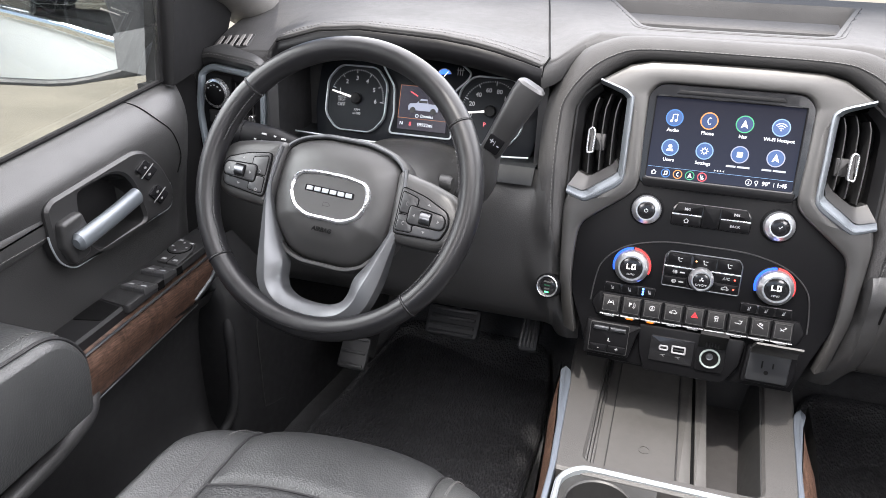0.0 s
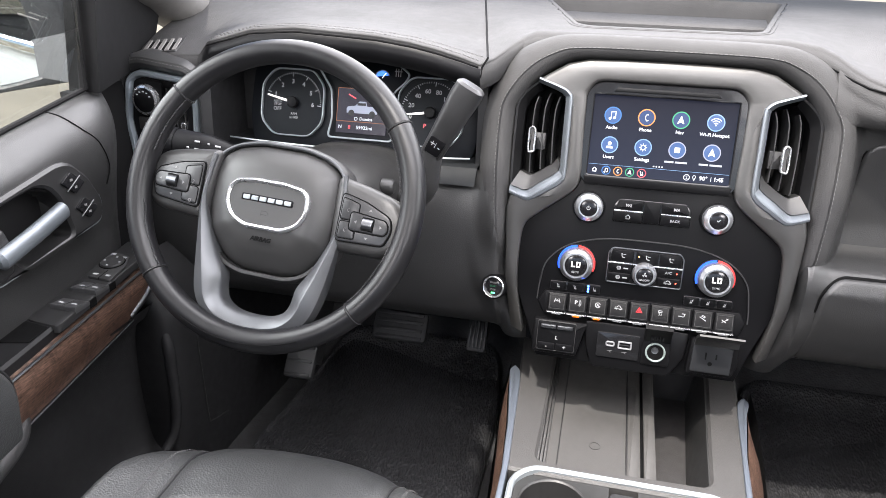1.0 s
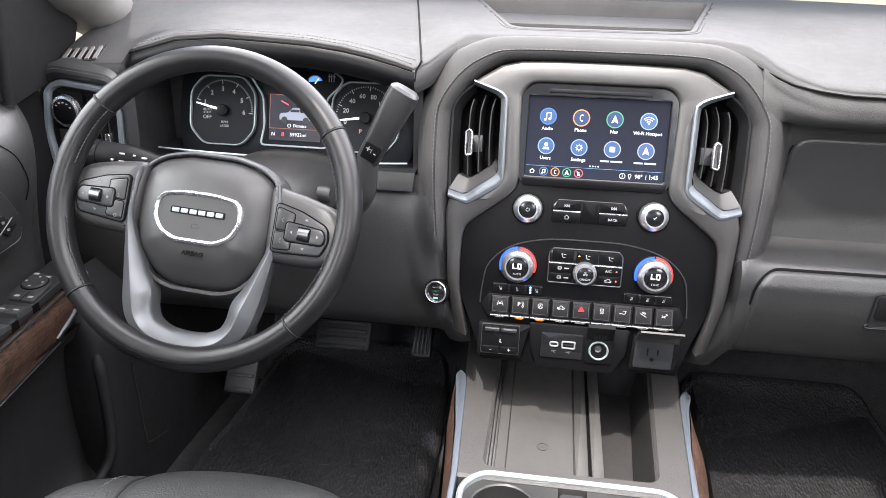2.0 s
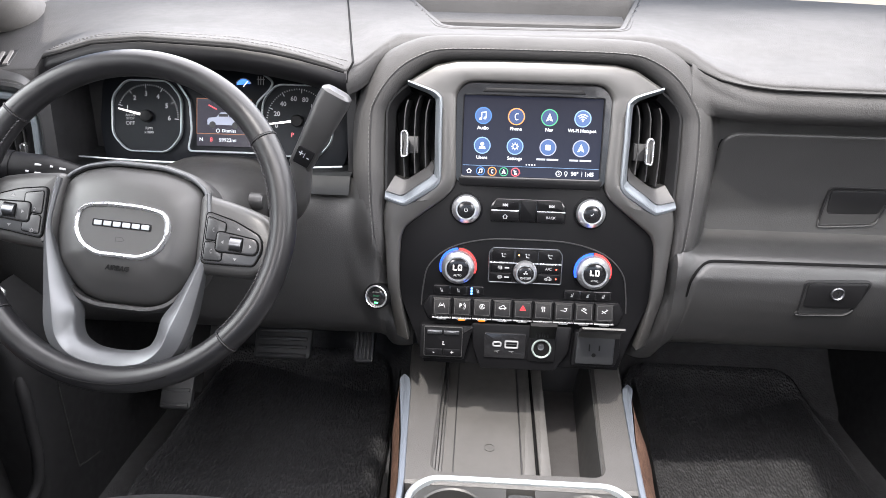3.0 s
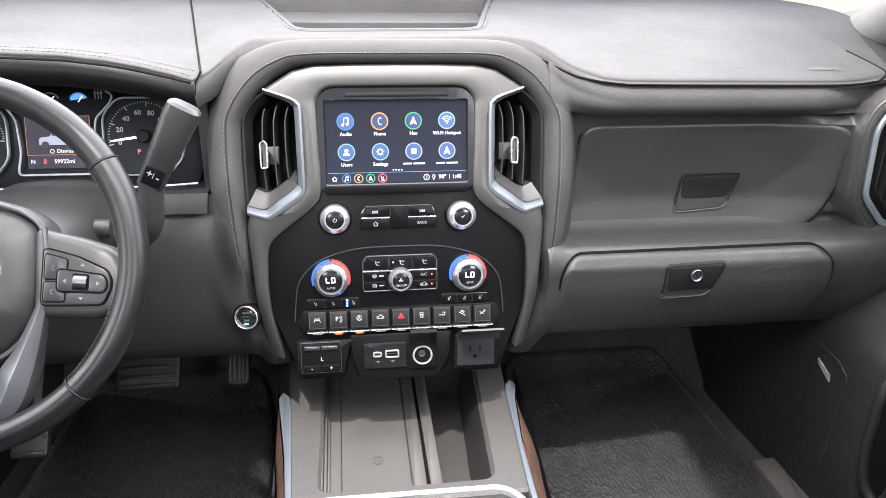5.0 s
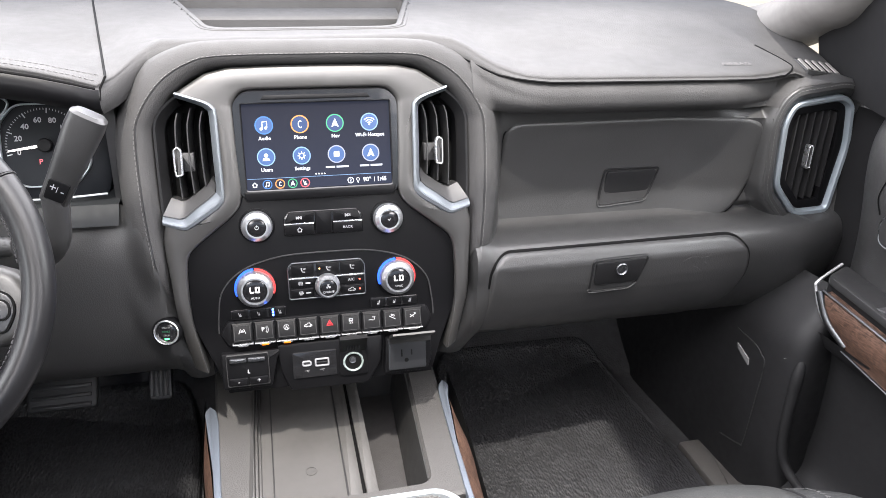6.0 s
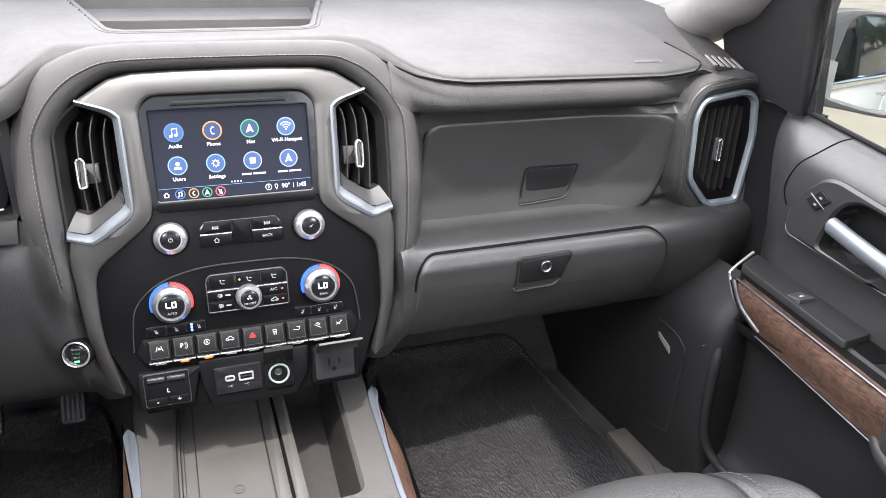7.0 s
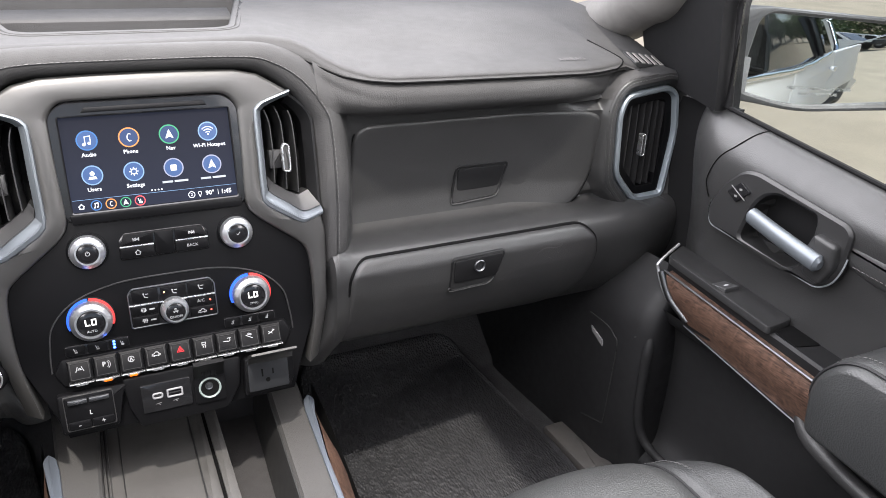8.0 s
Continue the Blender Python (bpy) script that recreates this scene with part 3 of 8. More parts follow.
SCUFF = material("scuffed_plastic", (0.055, 0.055, 0.055), 0.6)
for pts in ([(0.560, 0.575), (0.575, 0.582), (0.600, 0.580), (0.612, 0.588)], [(0.578, 0.566), (0.590, 0.560), (0.596, 0.548)], [(0.598, 0.572), (0.606, 0.566)], [(0.352, 0.586), (0.357, 0.583)]):
    bm = bmesh.new()
    tube(bm, smooth_path([(x, linear(LOWER_Y, z) - 0.0088, z) for x, z in pts], 5), 0.00028, 5)
    part("scuff", bm, SCUFF, lower_lid, "faint pale scuff")


def face_put(table, lift):
    return lambda p: (p[0], linear(table, p[1]) - lift - p[2], p[1])


def pull_latch(lid, table, outline, pad, lip, label):
    """A flush black pad over a finger scoop whose lower lip stands a little proud."""
    o = rounded(outline, 0.008)
    gap = part("latch", ring(bmesh.new(), inset(o, -0.0012), inset(o, 0.0022), -0.004, 0.0022, 0.0006, face_put(table, 0.0088)), LATCH_BLACK, lid, label)
    part("scoop", prism(bmesh.new(), inset(o, 0.001), -0.004, -0.0002, 0.0, 1, face_put(table, 0.0088)), DIM_SKIN, gap, "shallow finger scoop")
    part("latch_pad", prism(bmesh.new(), rounded(pad, 0.006), -0.004, 0.0030, 0.0012, 2, face_put(table, 0.0088)), LATCH_BLACK, gap, "black latch pad")
    bm = bmesh.new()
    tube(bm, smooth_path([face_put(table, 0.0088)((x, z, 0.0012)) for x, z in lip], 5), 0.0017, 8)
    part("scoop_lip", bm, DIM_SKIN, gap, "rounded lower lip of the scoop")


pull_latch(upper_lid, UPPER_Y, [(0.453, 0.637), (0.541, 0.643), (0.5585, 0.7000), (0.4600, 0.7005)], [(0.4620, 0.657), (0.5420, 0.659), (0.5530, 0.6960), (0.4640, 0.6965)], [(0.4555, 0.655), (0.4535, 0.640), (0.460, 0.6365), (0.500, 0.639), (0.536, 0.6425), (0.5445, 0.654)], "recessed black pull latch")
pull_latch(lower_lid, LOWER_Y, [(0.4025, 0.5335), (0.478, 0.5360), (0.4985, 0.5930), (0.4040, 0.5905)], [(0.4085, 0.548), (0.4830, 0.550), (0.4935, 0.5885), (0.4090, 0.5862)], [(0.4035, 0.541), (0.404, 0.5335), (0.440, 0.5345), (0.470, 0.5362), (0.4815, 0.546)], "black lift latch with key lock")
bm = bmesh.new()
lathe(bm, [(0.0100, -0.004), (0.0100, 0.0025), (0.0088, 0.0035), (0.0078, 0.0025), (0.0072, 0.001)], 24, (0.4512, 0.5735, 0), face_put([(0.5, -0.0715), (0.6, -0.0715)], 0.0098))
lock = part("lock_cylinder", bm, GUNMETAL, lower_lid, "round silver key lock")
bm = bmesh.new()
prism(bm, rect(0.4500, 0.5695, 0.4524, 0.5775), 0, 0.0016, 0, 1, face_put([(0.5, -0.0715), (0.6, -0.0715)], 0.0098))
part("key_slot", bm, DARK, lock)

# driver knee panel and steering column shroud
KNEE = smooth_path([(0.04, 0.700, 0), (0.0, 0.69, 0), (-0.028, 0.665, 0), (-0.045, 0.60, 0), (-0.048, 0.52, 0), (-0.03, 0.455, 0), (0.03, 0.42, 0), (0.20, 0.405, 0)], 8)
def knee_point(u, v):
    x, p = -0.90 + 0.725 * u, KNEE[round(v * 56)]
    y, z = p.x + 0.03 * max(0, (-0.762 - x) / 0.138) ** 2, p.y
    if x > -0.36:
        y += max(0.0, (x + 0.222) * 4.0)
        if z > 0.50:
            y = smooth_min(y, arch_front(-x, z), 0.030)
        y = smooth_min(y, bolster_front(BOLSTER_L, 0.041, x, z), 0.024)
    return (x, y, z)


bm = bmesh.new()
sheet(bm, knee_point, 140, 56)
part("knee_panel", bm, DIM_SKIN, dash, "grained black knee panel below the column")

# round start button on the driver bolster
m = frame_at((-0.2249, -0.0645, 0.5285), 14) @ Matrix.Rotation(radians(-12), 4, "Y") @ Matrix.Scale(0.9, 4)
start = thing("start_button", "round chrome-ringed engine start button with green light", "button", m)
bm = bmesh.new()
lathe(bm, [(0.0225, -0.014), (0.0225, 0.001), (0.0212, 0.0032), (0.0195, 0.0038), (0.0190, 0.001)], 36)
part("collar", bm, SATIN_BLACK, start, "black collar")
bm = bmesh.new()
lathe(bm, [(0.0196, -0.004), (0.0196, 0.0040), (0.0186, 0.0052), (0.0172, 0.0048), (0.0164, 0.0015), (0.0162, -0.004)], 36)
part("bezel", bm, CHROME, start, "polished chrome ring")
bm = bmesh.new()
lathe(bm, [(0.0166, -0.006), (0.0166, 0.001), (0.0150, 0.0022), (0.006, 0.0026)], 30)
cap = part("cap", bm, GLOSS, start)
lettering("ENGINE", 0.0036, GREYMARK, cap, at(0, 0.0075, 0.0027))
lettering("START", 0.0042, glow("green_mark", (0.05, 0.22, 0.12), 0.25), cap, at(0, 0.0012, 0.0028))
lettering("STOP", 0.0040, GREYMARK, cap, at(0, -0.005, 0.0028))
bm = bmesh.new()
box(bm, -0.0035, -0.0118, 0.0018, 0.0035, -0.0095, 0.0030)
part("indicator", bm, glow("green_lamp", (0.1, 1.0, 0.3), 2.5), start)

shroud_c = [(-0.476, 0.03, 0.655), (-0.476, -0.10, 0.672), (-0.476, -0.21, 0.690), (-0.476, -0.245, 0.694)]
bm = bmesh.new()
loops = []
for (cx, cy, cz), rx, rz in zip(shroud_c, (0.105, 0.100, 0.086, 0.060), (0.062, 0.062, 0.054, 0.036)):
    loops.append([(cx + rx * (abs(math.cos(a)) ** 0.7) * math.copysign(1, math.cos(a)), cy, cz + rz * (abs(math.sin(a)) ** 0.8) * math.copysign(1, math.sin(a))) for a in (2 * math.pi * i / 36 for i in range(36))])
loft(bm, loops)
shroud = thing("steering_column", "black plastic steering column shroud behind the wheel", "steering column")
part("shroud", bm, TRIM_GREY, shroud)
bm = bmesh.new()
lathe(bm, [(0.012, -0.010), (0.012, 0.004), (0.009, 0.008), (0.004, 0.008)], 20, (0, 0, 0), lambda p: (-0.376 + p[2], -0.135 + p[0], 0.700 + p[1]))
part("ignition_cap", bm, PLASTIC, shroud)

# ---- side vents at both ends of the dash ----
def side_vent(s):
    """Tall faceted outlet in a padded surround; s is the side of the cab."""
    t = thing("side_vent", ("black side air vent with pale metal frame at the dash end" if s > 0 else "black side air vent and lamp switch in a pale metal frame"), "air vent")
    put = lambda p: (s * p[0], -0.012 - p[2] + 0.10 * max(0, p[0] - 0.80), p[1])
    o = rounded(POD, 0.018, 6)
    bm = bmesh.new()
    ways = [(-0.029, -0.030), (-0.027, 0.004), (-0.021, 0.0125), (-0.012, 0.015), (-0.004, 0.010), (0.0, 0.0)]
    loft(bm, [[put((x, z, lift)) for x, z in inset(o, k)] for k, lift in ways], cap=False)
    part("surround", bm, DIM_SKIN, t, "padded stitched surround")
    bm = bmesh.new()
    st = [put((x, z, 0.0145)) for x, z in inset(o, -0.0175)]
    stitches(bm, st + st[:1], up=(0, 1, 0))
    part("stitching", bm, STITCH, t, "grey stitching")
    bm = bmesh.new()
    loft(bm, [[put((x, z, lift)) for x, z in inset(o, k)] for k, lift in ((0.0, -0.004), (0.001, 0.008), (0.004, 0.011), (0.009, 0.010), (0.0125, 0.004), (0.013, -0.010))], cap=False)
    part("frame", bm, LIT_VENT_FRAME, t, "satin metal frame, paled for reflected daylight")
    bm = bmesh.new()
    loft(bm, [[put((x, z, lift)) for x, z in inset(o, k)] for k, lift in ((0.013, 0.001), (0.018, 0.002), (0.026, -0.001), (0.028, -0.03))], cap=False)
    part("inner_frame", bm, KEY, t)
    bm = bmesh.new()
    prism(bm, inset(o, 0.024), -0.034, -0.030, 0, 1, put)
    part("duct", bm, DARK, t)
    x_from = 0.770 if s > 0 else 0.752
    count = 6 if s > 0 else 4
    for i in range(count):
        x = x_from + 0.0155 * i
        top, low = 0.792, 0.640 + (0.018 if i in (0, count - 1) and s > 0 else 0)
        bm = bmesh.new()
        loft(bm, [[put((x - 0.0012, low, -0.028)), put((x + 0.0012, low, -0.028)), put((x + 0.0052, low, -0.003)), put((x + 0.0030, low, -0.003))],
                  [put((x - 0.0012, top, -0.028)), put((x + 0.0012, top, -0.028)), put((x + 0.0052, top, -0.003)), put((x + 0.0030, top, -0.003))]])
        part("blade", bm, POD_GREY, t)
    tabx = 0.806 if s > 0 else 0.772
    bm = bmesh.new()
    lug = rounded([(tabx - 0.0048, 0.697), (tabx + 0.0048, 0.697), (tabx + 0.0048, 0.737), (tabx - 0.0048, 0.737)], 0.004)
    ring(bm, lug, inset(lug, 0.0019), -0.006, 0.006, 0.0009, put)
    tab = part("tab", bm, CHROME, t, "chrome vent tab")
    part("tab_core", prism(bmesh.new(), inset(lug, 0.0017), -0.012, 0.0036, 0.0006, 1, put), PLASTIC, tab, "black tab core")
    if s < 0:
        bm = bmesh.new()
        prism(bm, rounded([(0.813, 0.655), (0.862, 0.665), (0.872, 0.735), (0.860, 0.803), (0.806, 0.803)], 0.008), -0.012, 0.003, 0.0015, 2, put)
        plate = part("switch_plate", bm, SATIN_BLACK, t)
        put2 = lambda p: put((0.838 + p[0], 0.770 + p[1], p[2]))
        bm = bmesh.new()
        lathe(bm, [(0.026, 0.0), (0.026, 0.008), (0.0245, 0.011), (0.021, 0.012), (0.020, 0.010)], 36, put=put2)
        knob = part("lamp_switch", bm, CHROME, t, "round lamp switch with chrome rim")
        bm = bmesh.new()
        lathe(bm, [(0.020, 0.006), (0.020, 0.0125), (0.0185, 0.0135), (0.006, 0.0138)], 30, put=put2)
        part("face", bm, SATIN_BLACK, knob)
        for k in range(5):
            a = radians(150 - 28 * k)
            bm = bmesh.new()
            box(bm, 0.015 * math.cos(a) - 0.0016, 0.015 * math.sin(a) - 0.0010, 0.0136, 0.015 * math.cos(a) + 0.0016, 0.015 * math.sin(a) + 0.0010, 0.0141, 0, put2)
            part("mark", bm, MARK, knob)
        for z in (0.718, 0.690):
            bm = bmesh.new()
            prism(bm, rect(0.818, z, 0.858, z + 0.022, 0.003), 0.0, 0.0065, 0.001, 2, put)
            b = part("button", bm, PLASTIC, t)
            bm = bmesh.new()
            box(bm, 0.831, z + 0.009, 0.0064, 0.845, z + 0.013, 0.0070, 0, put)
            part("mark", bm, MARK, b)
    return t


side_vent(1)
side_vent(-1)


def demister(s):
    """Slot with slanted pale fins on the dash top by the side glass."""
    t = thing("demister_vent", "small black slot vent with pale fins on the dash top", "air vent", group="demister vents")

    z = 0.0
    lay = lambda p: (s * p[0], p[1], pad_top(s * p[0], max(p[1], linear(PAD_Y, s * p[0]) + 0.023)) + p[2] - 0.0005)
    o = rounded([(0.786, 0.010), (0.854, 0.012), (0.872, 0.066), (0.802, 0.070)], 0.006)
    bm = bmesh.new()
    ring(bm, o, inset(o, 0.004), z - 0.006, z + 0.0008, 0.0006, lay)
    part("rim", bm, DIM_SKIN, t)
    bm = bmesh.new()
    prism(bm, inset(o, 0.003), z - 0.008, z + 0.0003, 0, 1, lay)
    part("slot", bm, GAP_BLACK, t)
    for i in range(5):
        x = 0.791 + 0.0142 * i
        bm = bmesh.new()
        q = [(x, 0.016), (x + 0.007, 0.016), (x + 0.021, 0.064), (x + 0.016, 0.064)]
        loft(bm, [[lay((a, b, 0.0)) for a, b in q], [lay((a + 0.001, b, 0.0022)) for a, b in q]])
        part("fin", bm, PILLAR, t)
    return t


demister(1)
demister(-1)

# ---- centre stack, in its own leaning frame ----
STACK = frame_at((0, 0, 0.80), 12.4)
stack = thing("centre_stack", "centre stack with touchscreen, knobs and switches in brushed silver surround", "centre stack", STACK)

bm = bmesh.new()
half = [(0.0, -0.382), (0.150, -0.382), (0.168, -0.33), (0.190, -0.275), (0.192, -0.186), (0.183, -0.163), (0.124, -0.114), (0.118, 0.05), (0.0, 0.055)]
prism(bm, mirrored(half[1:-1]), -0.06, 0.0, 0.003, 2)
part("panel", bm, SATIN_BLACK, stack, "satin black control panel")

# brushed surround: a band over the screen, cheeks beside it and wings below the vents
INNER = [(0.0, 0.0482), (0.05, 0.048), (0.090, 0.0475), (0.104, 0.041), (0.1115, 0.028), (0.1120, 0.012), (0.1110, -0.04), (0.1095, -0.096), (0.121, -0.119), (0.148, -0.141), (0.176, -0.163), (0.186, -0.176), (0.190, -0.20), (0.189, -0.268), (0.174, -0.345)]
OUTER = [(0.0, 0.0795), (0.06, 0.0790), (0.116, 0.0770), (0.145, 0.0700), (0.184, 0.0450), (0.151, 0.035), (0.1345, 0.018), (0.1335, -0.092), (0.176, -0.134), (0.213, -0.130), (0.2165, -0.150), (0.2155, -0.170), (0.213, -0.20), (0.208, -0.270), (0.196, -0.345)]
bm = bmesh.new()
ii = smooth_path([(*p, 0) for p in INNER], 4)
oo = [Vector((*OUTER[i // 4], 0)).lerp(Vector((*OUTER[min(i // 4 + 1, len(OUTER) - 1)], 0)), (i % 4) / 4) for i in range(4 * (len(OUTER) - 1) + 1)]
both = [(Vector((-a.x, a.y, 0)), Vector((-b.x, b.y, 0))) for a, b in zip(ii[:0:-1], oo[:0:-1])] + list(zip(ii, oo))
SECTION = [(0.0, -0.02), (0.0, 0.0045), (0.05, 0.0078), (0.12, 0.0088), (0.5, 0.0100), (0.88, 0.0100), (0.96, 0.0085), (1.0, 0.004), (1.0, -0.03)]
loops = []
for a, b in both:
    back = max(0.0, (b.y - 0.045) / 0.036)
    loops.append([((a + (b - a) * w).x, (a + (b - a) * w).y, n - 0.006 * back * w * w - 0.03 * max(0.0, (-0.25 - b.y) / 0.09) * w) for w, n in SECTION])
loft(bm, loops, cap=False, closed=False)
part("silver_surround", bm, SILVER, stack, "brushed silver surround", smooth=50)

# screen
HOUSE = rounded([(-0.100, -0.104), (0.100, -0.104), (0.1125, -0.093), (0.1135, 0.031), (0.097, 0.0465), (-0.097, 0.0465), (-0.1135, 0.031), (-0.1125, -0.093)], 0.010, 4)
SCREEN = rect(-0.101, -0.0885, 0.101, 0.0285)
disp = part("display", ring(bmesh.new(), HOUSE, rounded([(-0.101, -0.089), (0, -0.089), (0.101, -0.089), (0.1015, -0.05), (0.1015, 0.029), (0, 0.029), (-0.1015, 0.029), (-0.1015, -0.05)], 0.003, 4), -0.004, 0.006, 0.0015), GLOSS, stack, "eight-icon touchscreen in a gloss black frame")
bm = bmesh.new()
prism(bm, rounded([(-0.103, -0.1035), (0.103, -0.1035), (0.106, -0.0905), (-0.106, -0.0905)], 0.003), 0.004, 0.0075, 0.0015, 2)
part("chin", bm, SATIN_BLACK, disp, "satin grey lower lip")
bm = bmesh.new()
loft(bm, [[(-0.075, 0.0335, 0.0062), (0.075, 0.0335, 0.0062), (0.070, 0.0395, 0.0062), (-0.070, 0.0395, 0.0062)], [(-0.072, 0.035, 0.0068), (0.072, 0.035, 0.0068), (0.068, 0.0385, 0.0068), (-0.068, 0.0385, 0.0068)]])
part("brow", bm, SATIN_BLACK, disp)


def screen_material():
    m = glow("lit_screen", (0.010, 0.014, 0.034), 1.0)
    nt = m.node_tree
    b = nt.nodes["Principled BSDF"]
    tc = nt.nodes.new("ShaderNodeTexCoord")
    sx = nt.nodes.new("ShaderNodeSeparateXYZ")
    cr = nt.nodes.new("ShaderNodeValToRGB")
    mr = nt.nodes.new("ShaderNodeMapRange")
    mr.inputs["From Min"].default_value, mr.inputs["From Max"].default_value = -0.09, 0.03
    cr.color_ramp.elements[0].color, cr.color_ramp.elements[1].color = (0.0105, 0.0150, 0.0330, 1), (0.0025, 0.0035, 0.0095, 1)
    nt.links.new(tc.outputs["Object"], sx.inputs[0])
    nt.links.new(sx.outputs["Y"], mr.inputs["Value"])
    nt.links.new(mr.outputs["Result"], cr.inputs["Fac"])
    nt.links.new(cr.outputs["Color"], b.inputs["Emission Color"])
    b.inputs["Base Color"].default_value = (0.01, 0.01, 0.012, 1)
    b.inputs["Roughness"].default_value = 0.10
    b.inputs["Specular IOR Level"].default_value = 0.10
    return m


glass = part("screen", prism(bmesh.new(), SCREEN, -0.001, 0.002), screen_material(), disp, "lit dark blue home screen")
ZS = 0.0023
WHITE = glow("screen_white", (0.85, 0.9, 1.0), 0.58)
GREY_WHITE = glow("screen_grey_white", (0.42, 0.45, 0.52), 0.7)
BLUE, PALE = glow("icon_blue", (0.07, 0.20, 0.50), 0.48), glow("icon_pale_blue", (0.22, 0.36, 0.60), 0.55)
GREEN, ORANGE, RED, GREY = glow("icon_green", (0.06, 0.33, 0.17), 0.7), glow("icon_orange", (0.75, 0.27, 0.08), 0.75), glow("icon_red", (0.75, 0.10, 0.12), 0.8), glow("icon_grey", (0.28, 0.30, 0.42), 0.7)
NAVY = glow("icon_navy", (0.03, 0.05, 0.12), 0.9)


def disc(bm, x, y, r, z0, z1, seg=28):
    return lathe(bm, [(r, z0), (r, z1)], seg, (x, y, 0))


def stroke(bm, pts, w, z):
    """A flat line of width w on the screen."""
    for (x0, y0), (x1, y1) in zip(pts, pts[1:]):
        d = Vector((x1 - x0, y1 - y0))
        nrm = Vector((-d.y, d.x)).normalized() * w / 2
        e = d.normalized() * w * 0.3
        q = [(x0 - e.x + nrm.x, y0 - e.y + nrm.y), (x1 + e.x + nrm.x, y1 + e.y + nrm.y), (x1 + e.x - nrm.x, y1 + e.y - nrm.y), (x0 - e.x - nrm.x, y0 - e.y - nrm.y)]
        loft(bm, [[(a, b, z) for a, b in q], [(a, b, z + 0.0001) for a, b in q]])
    return bm


def arc(cx, cy, r, a0, a1, n=10):
    return [(cx + r * math.cos(radians(a0 + (a1 - a0) * i / n)), cy + r * math.sin(radians(a0 + (a1 - a0) * i / n))) for i in range(n + 1)]


def glyph(bm, kind, x, y, k, z, w=0.0011):
    """Small line pictograms, k is half their size."""
    P = lambda *pts: stroke(bm, [(x + a * k, y + b * k) for a, b in pts], w, z)
    A = lambda cx, cy, r, a0, a1: stroke(bm, [(x + a * k, y + b * k) for a, b in arc(cx, cy, r, a0, a1)], w, z)
    if kind == "note":
        P((-0.3, -0.6), (-0.3, 0.6), (0.5, 0.7), (0.5, -0.4)), disc(bm, x - 0.5 * k, y - 0.6 * k, 0.25 * k, z, z + 0.0001, 12), disc(bm, x + 0.3 * k, y - 0.45 * k, 0.25 * k, z, z + 0.0001, 12)
    elif kind == "phone":
        A(0.5, 0.0, 0.75, 125, 235), P((0.05, 0.62), (0.3, 0.5)), P((0.05, -0.62), (0.3, -0.5))
    elif kind == "arrow":
        P((-0.55, -0.6), (0, 0.7), (0.55, -0.6), (0, -0.3), (-0.55, -0.6)), P((-0.2, -0.3), (0, 0.4), (0.2, -0.3))
    elif kind == "wifi":
        A(0, -0.5, 0.45, 45, 135), A(0, -0.5, 0.85, 45, 135), A(0, -0.5, 1.25, 45, 135), disc(bm, x, y - 0.45 * k, 0.16 * k, z, z + 0.0001, 10)
    elif kind == "user":
        disc(bm, x, y + 0.28 * k, 0.36 * k, z, z + 0.0001, 16)
        loft(bm, [[(x + a * k, y + b * k, zz) for a, b in ((-0.65, -0.65), (0.65, -0.65), (0.5, -0.2), (-0.5, -0.2))] for zz in (z, z + 0.0001)])
    elif kind == "gear":
        A(0, 0, 0.42, 0, 360)
        for a in range(0, 360, 45):
            c, s = math.cos(radians(a)), math.sin(radians(a))
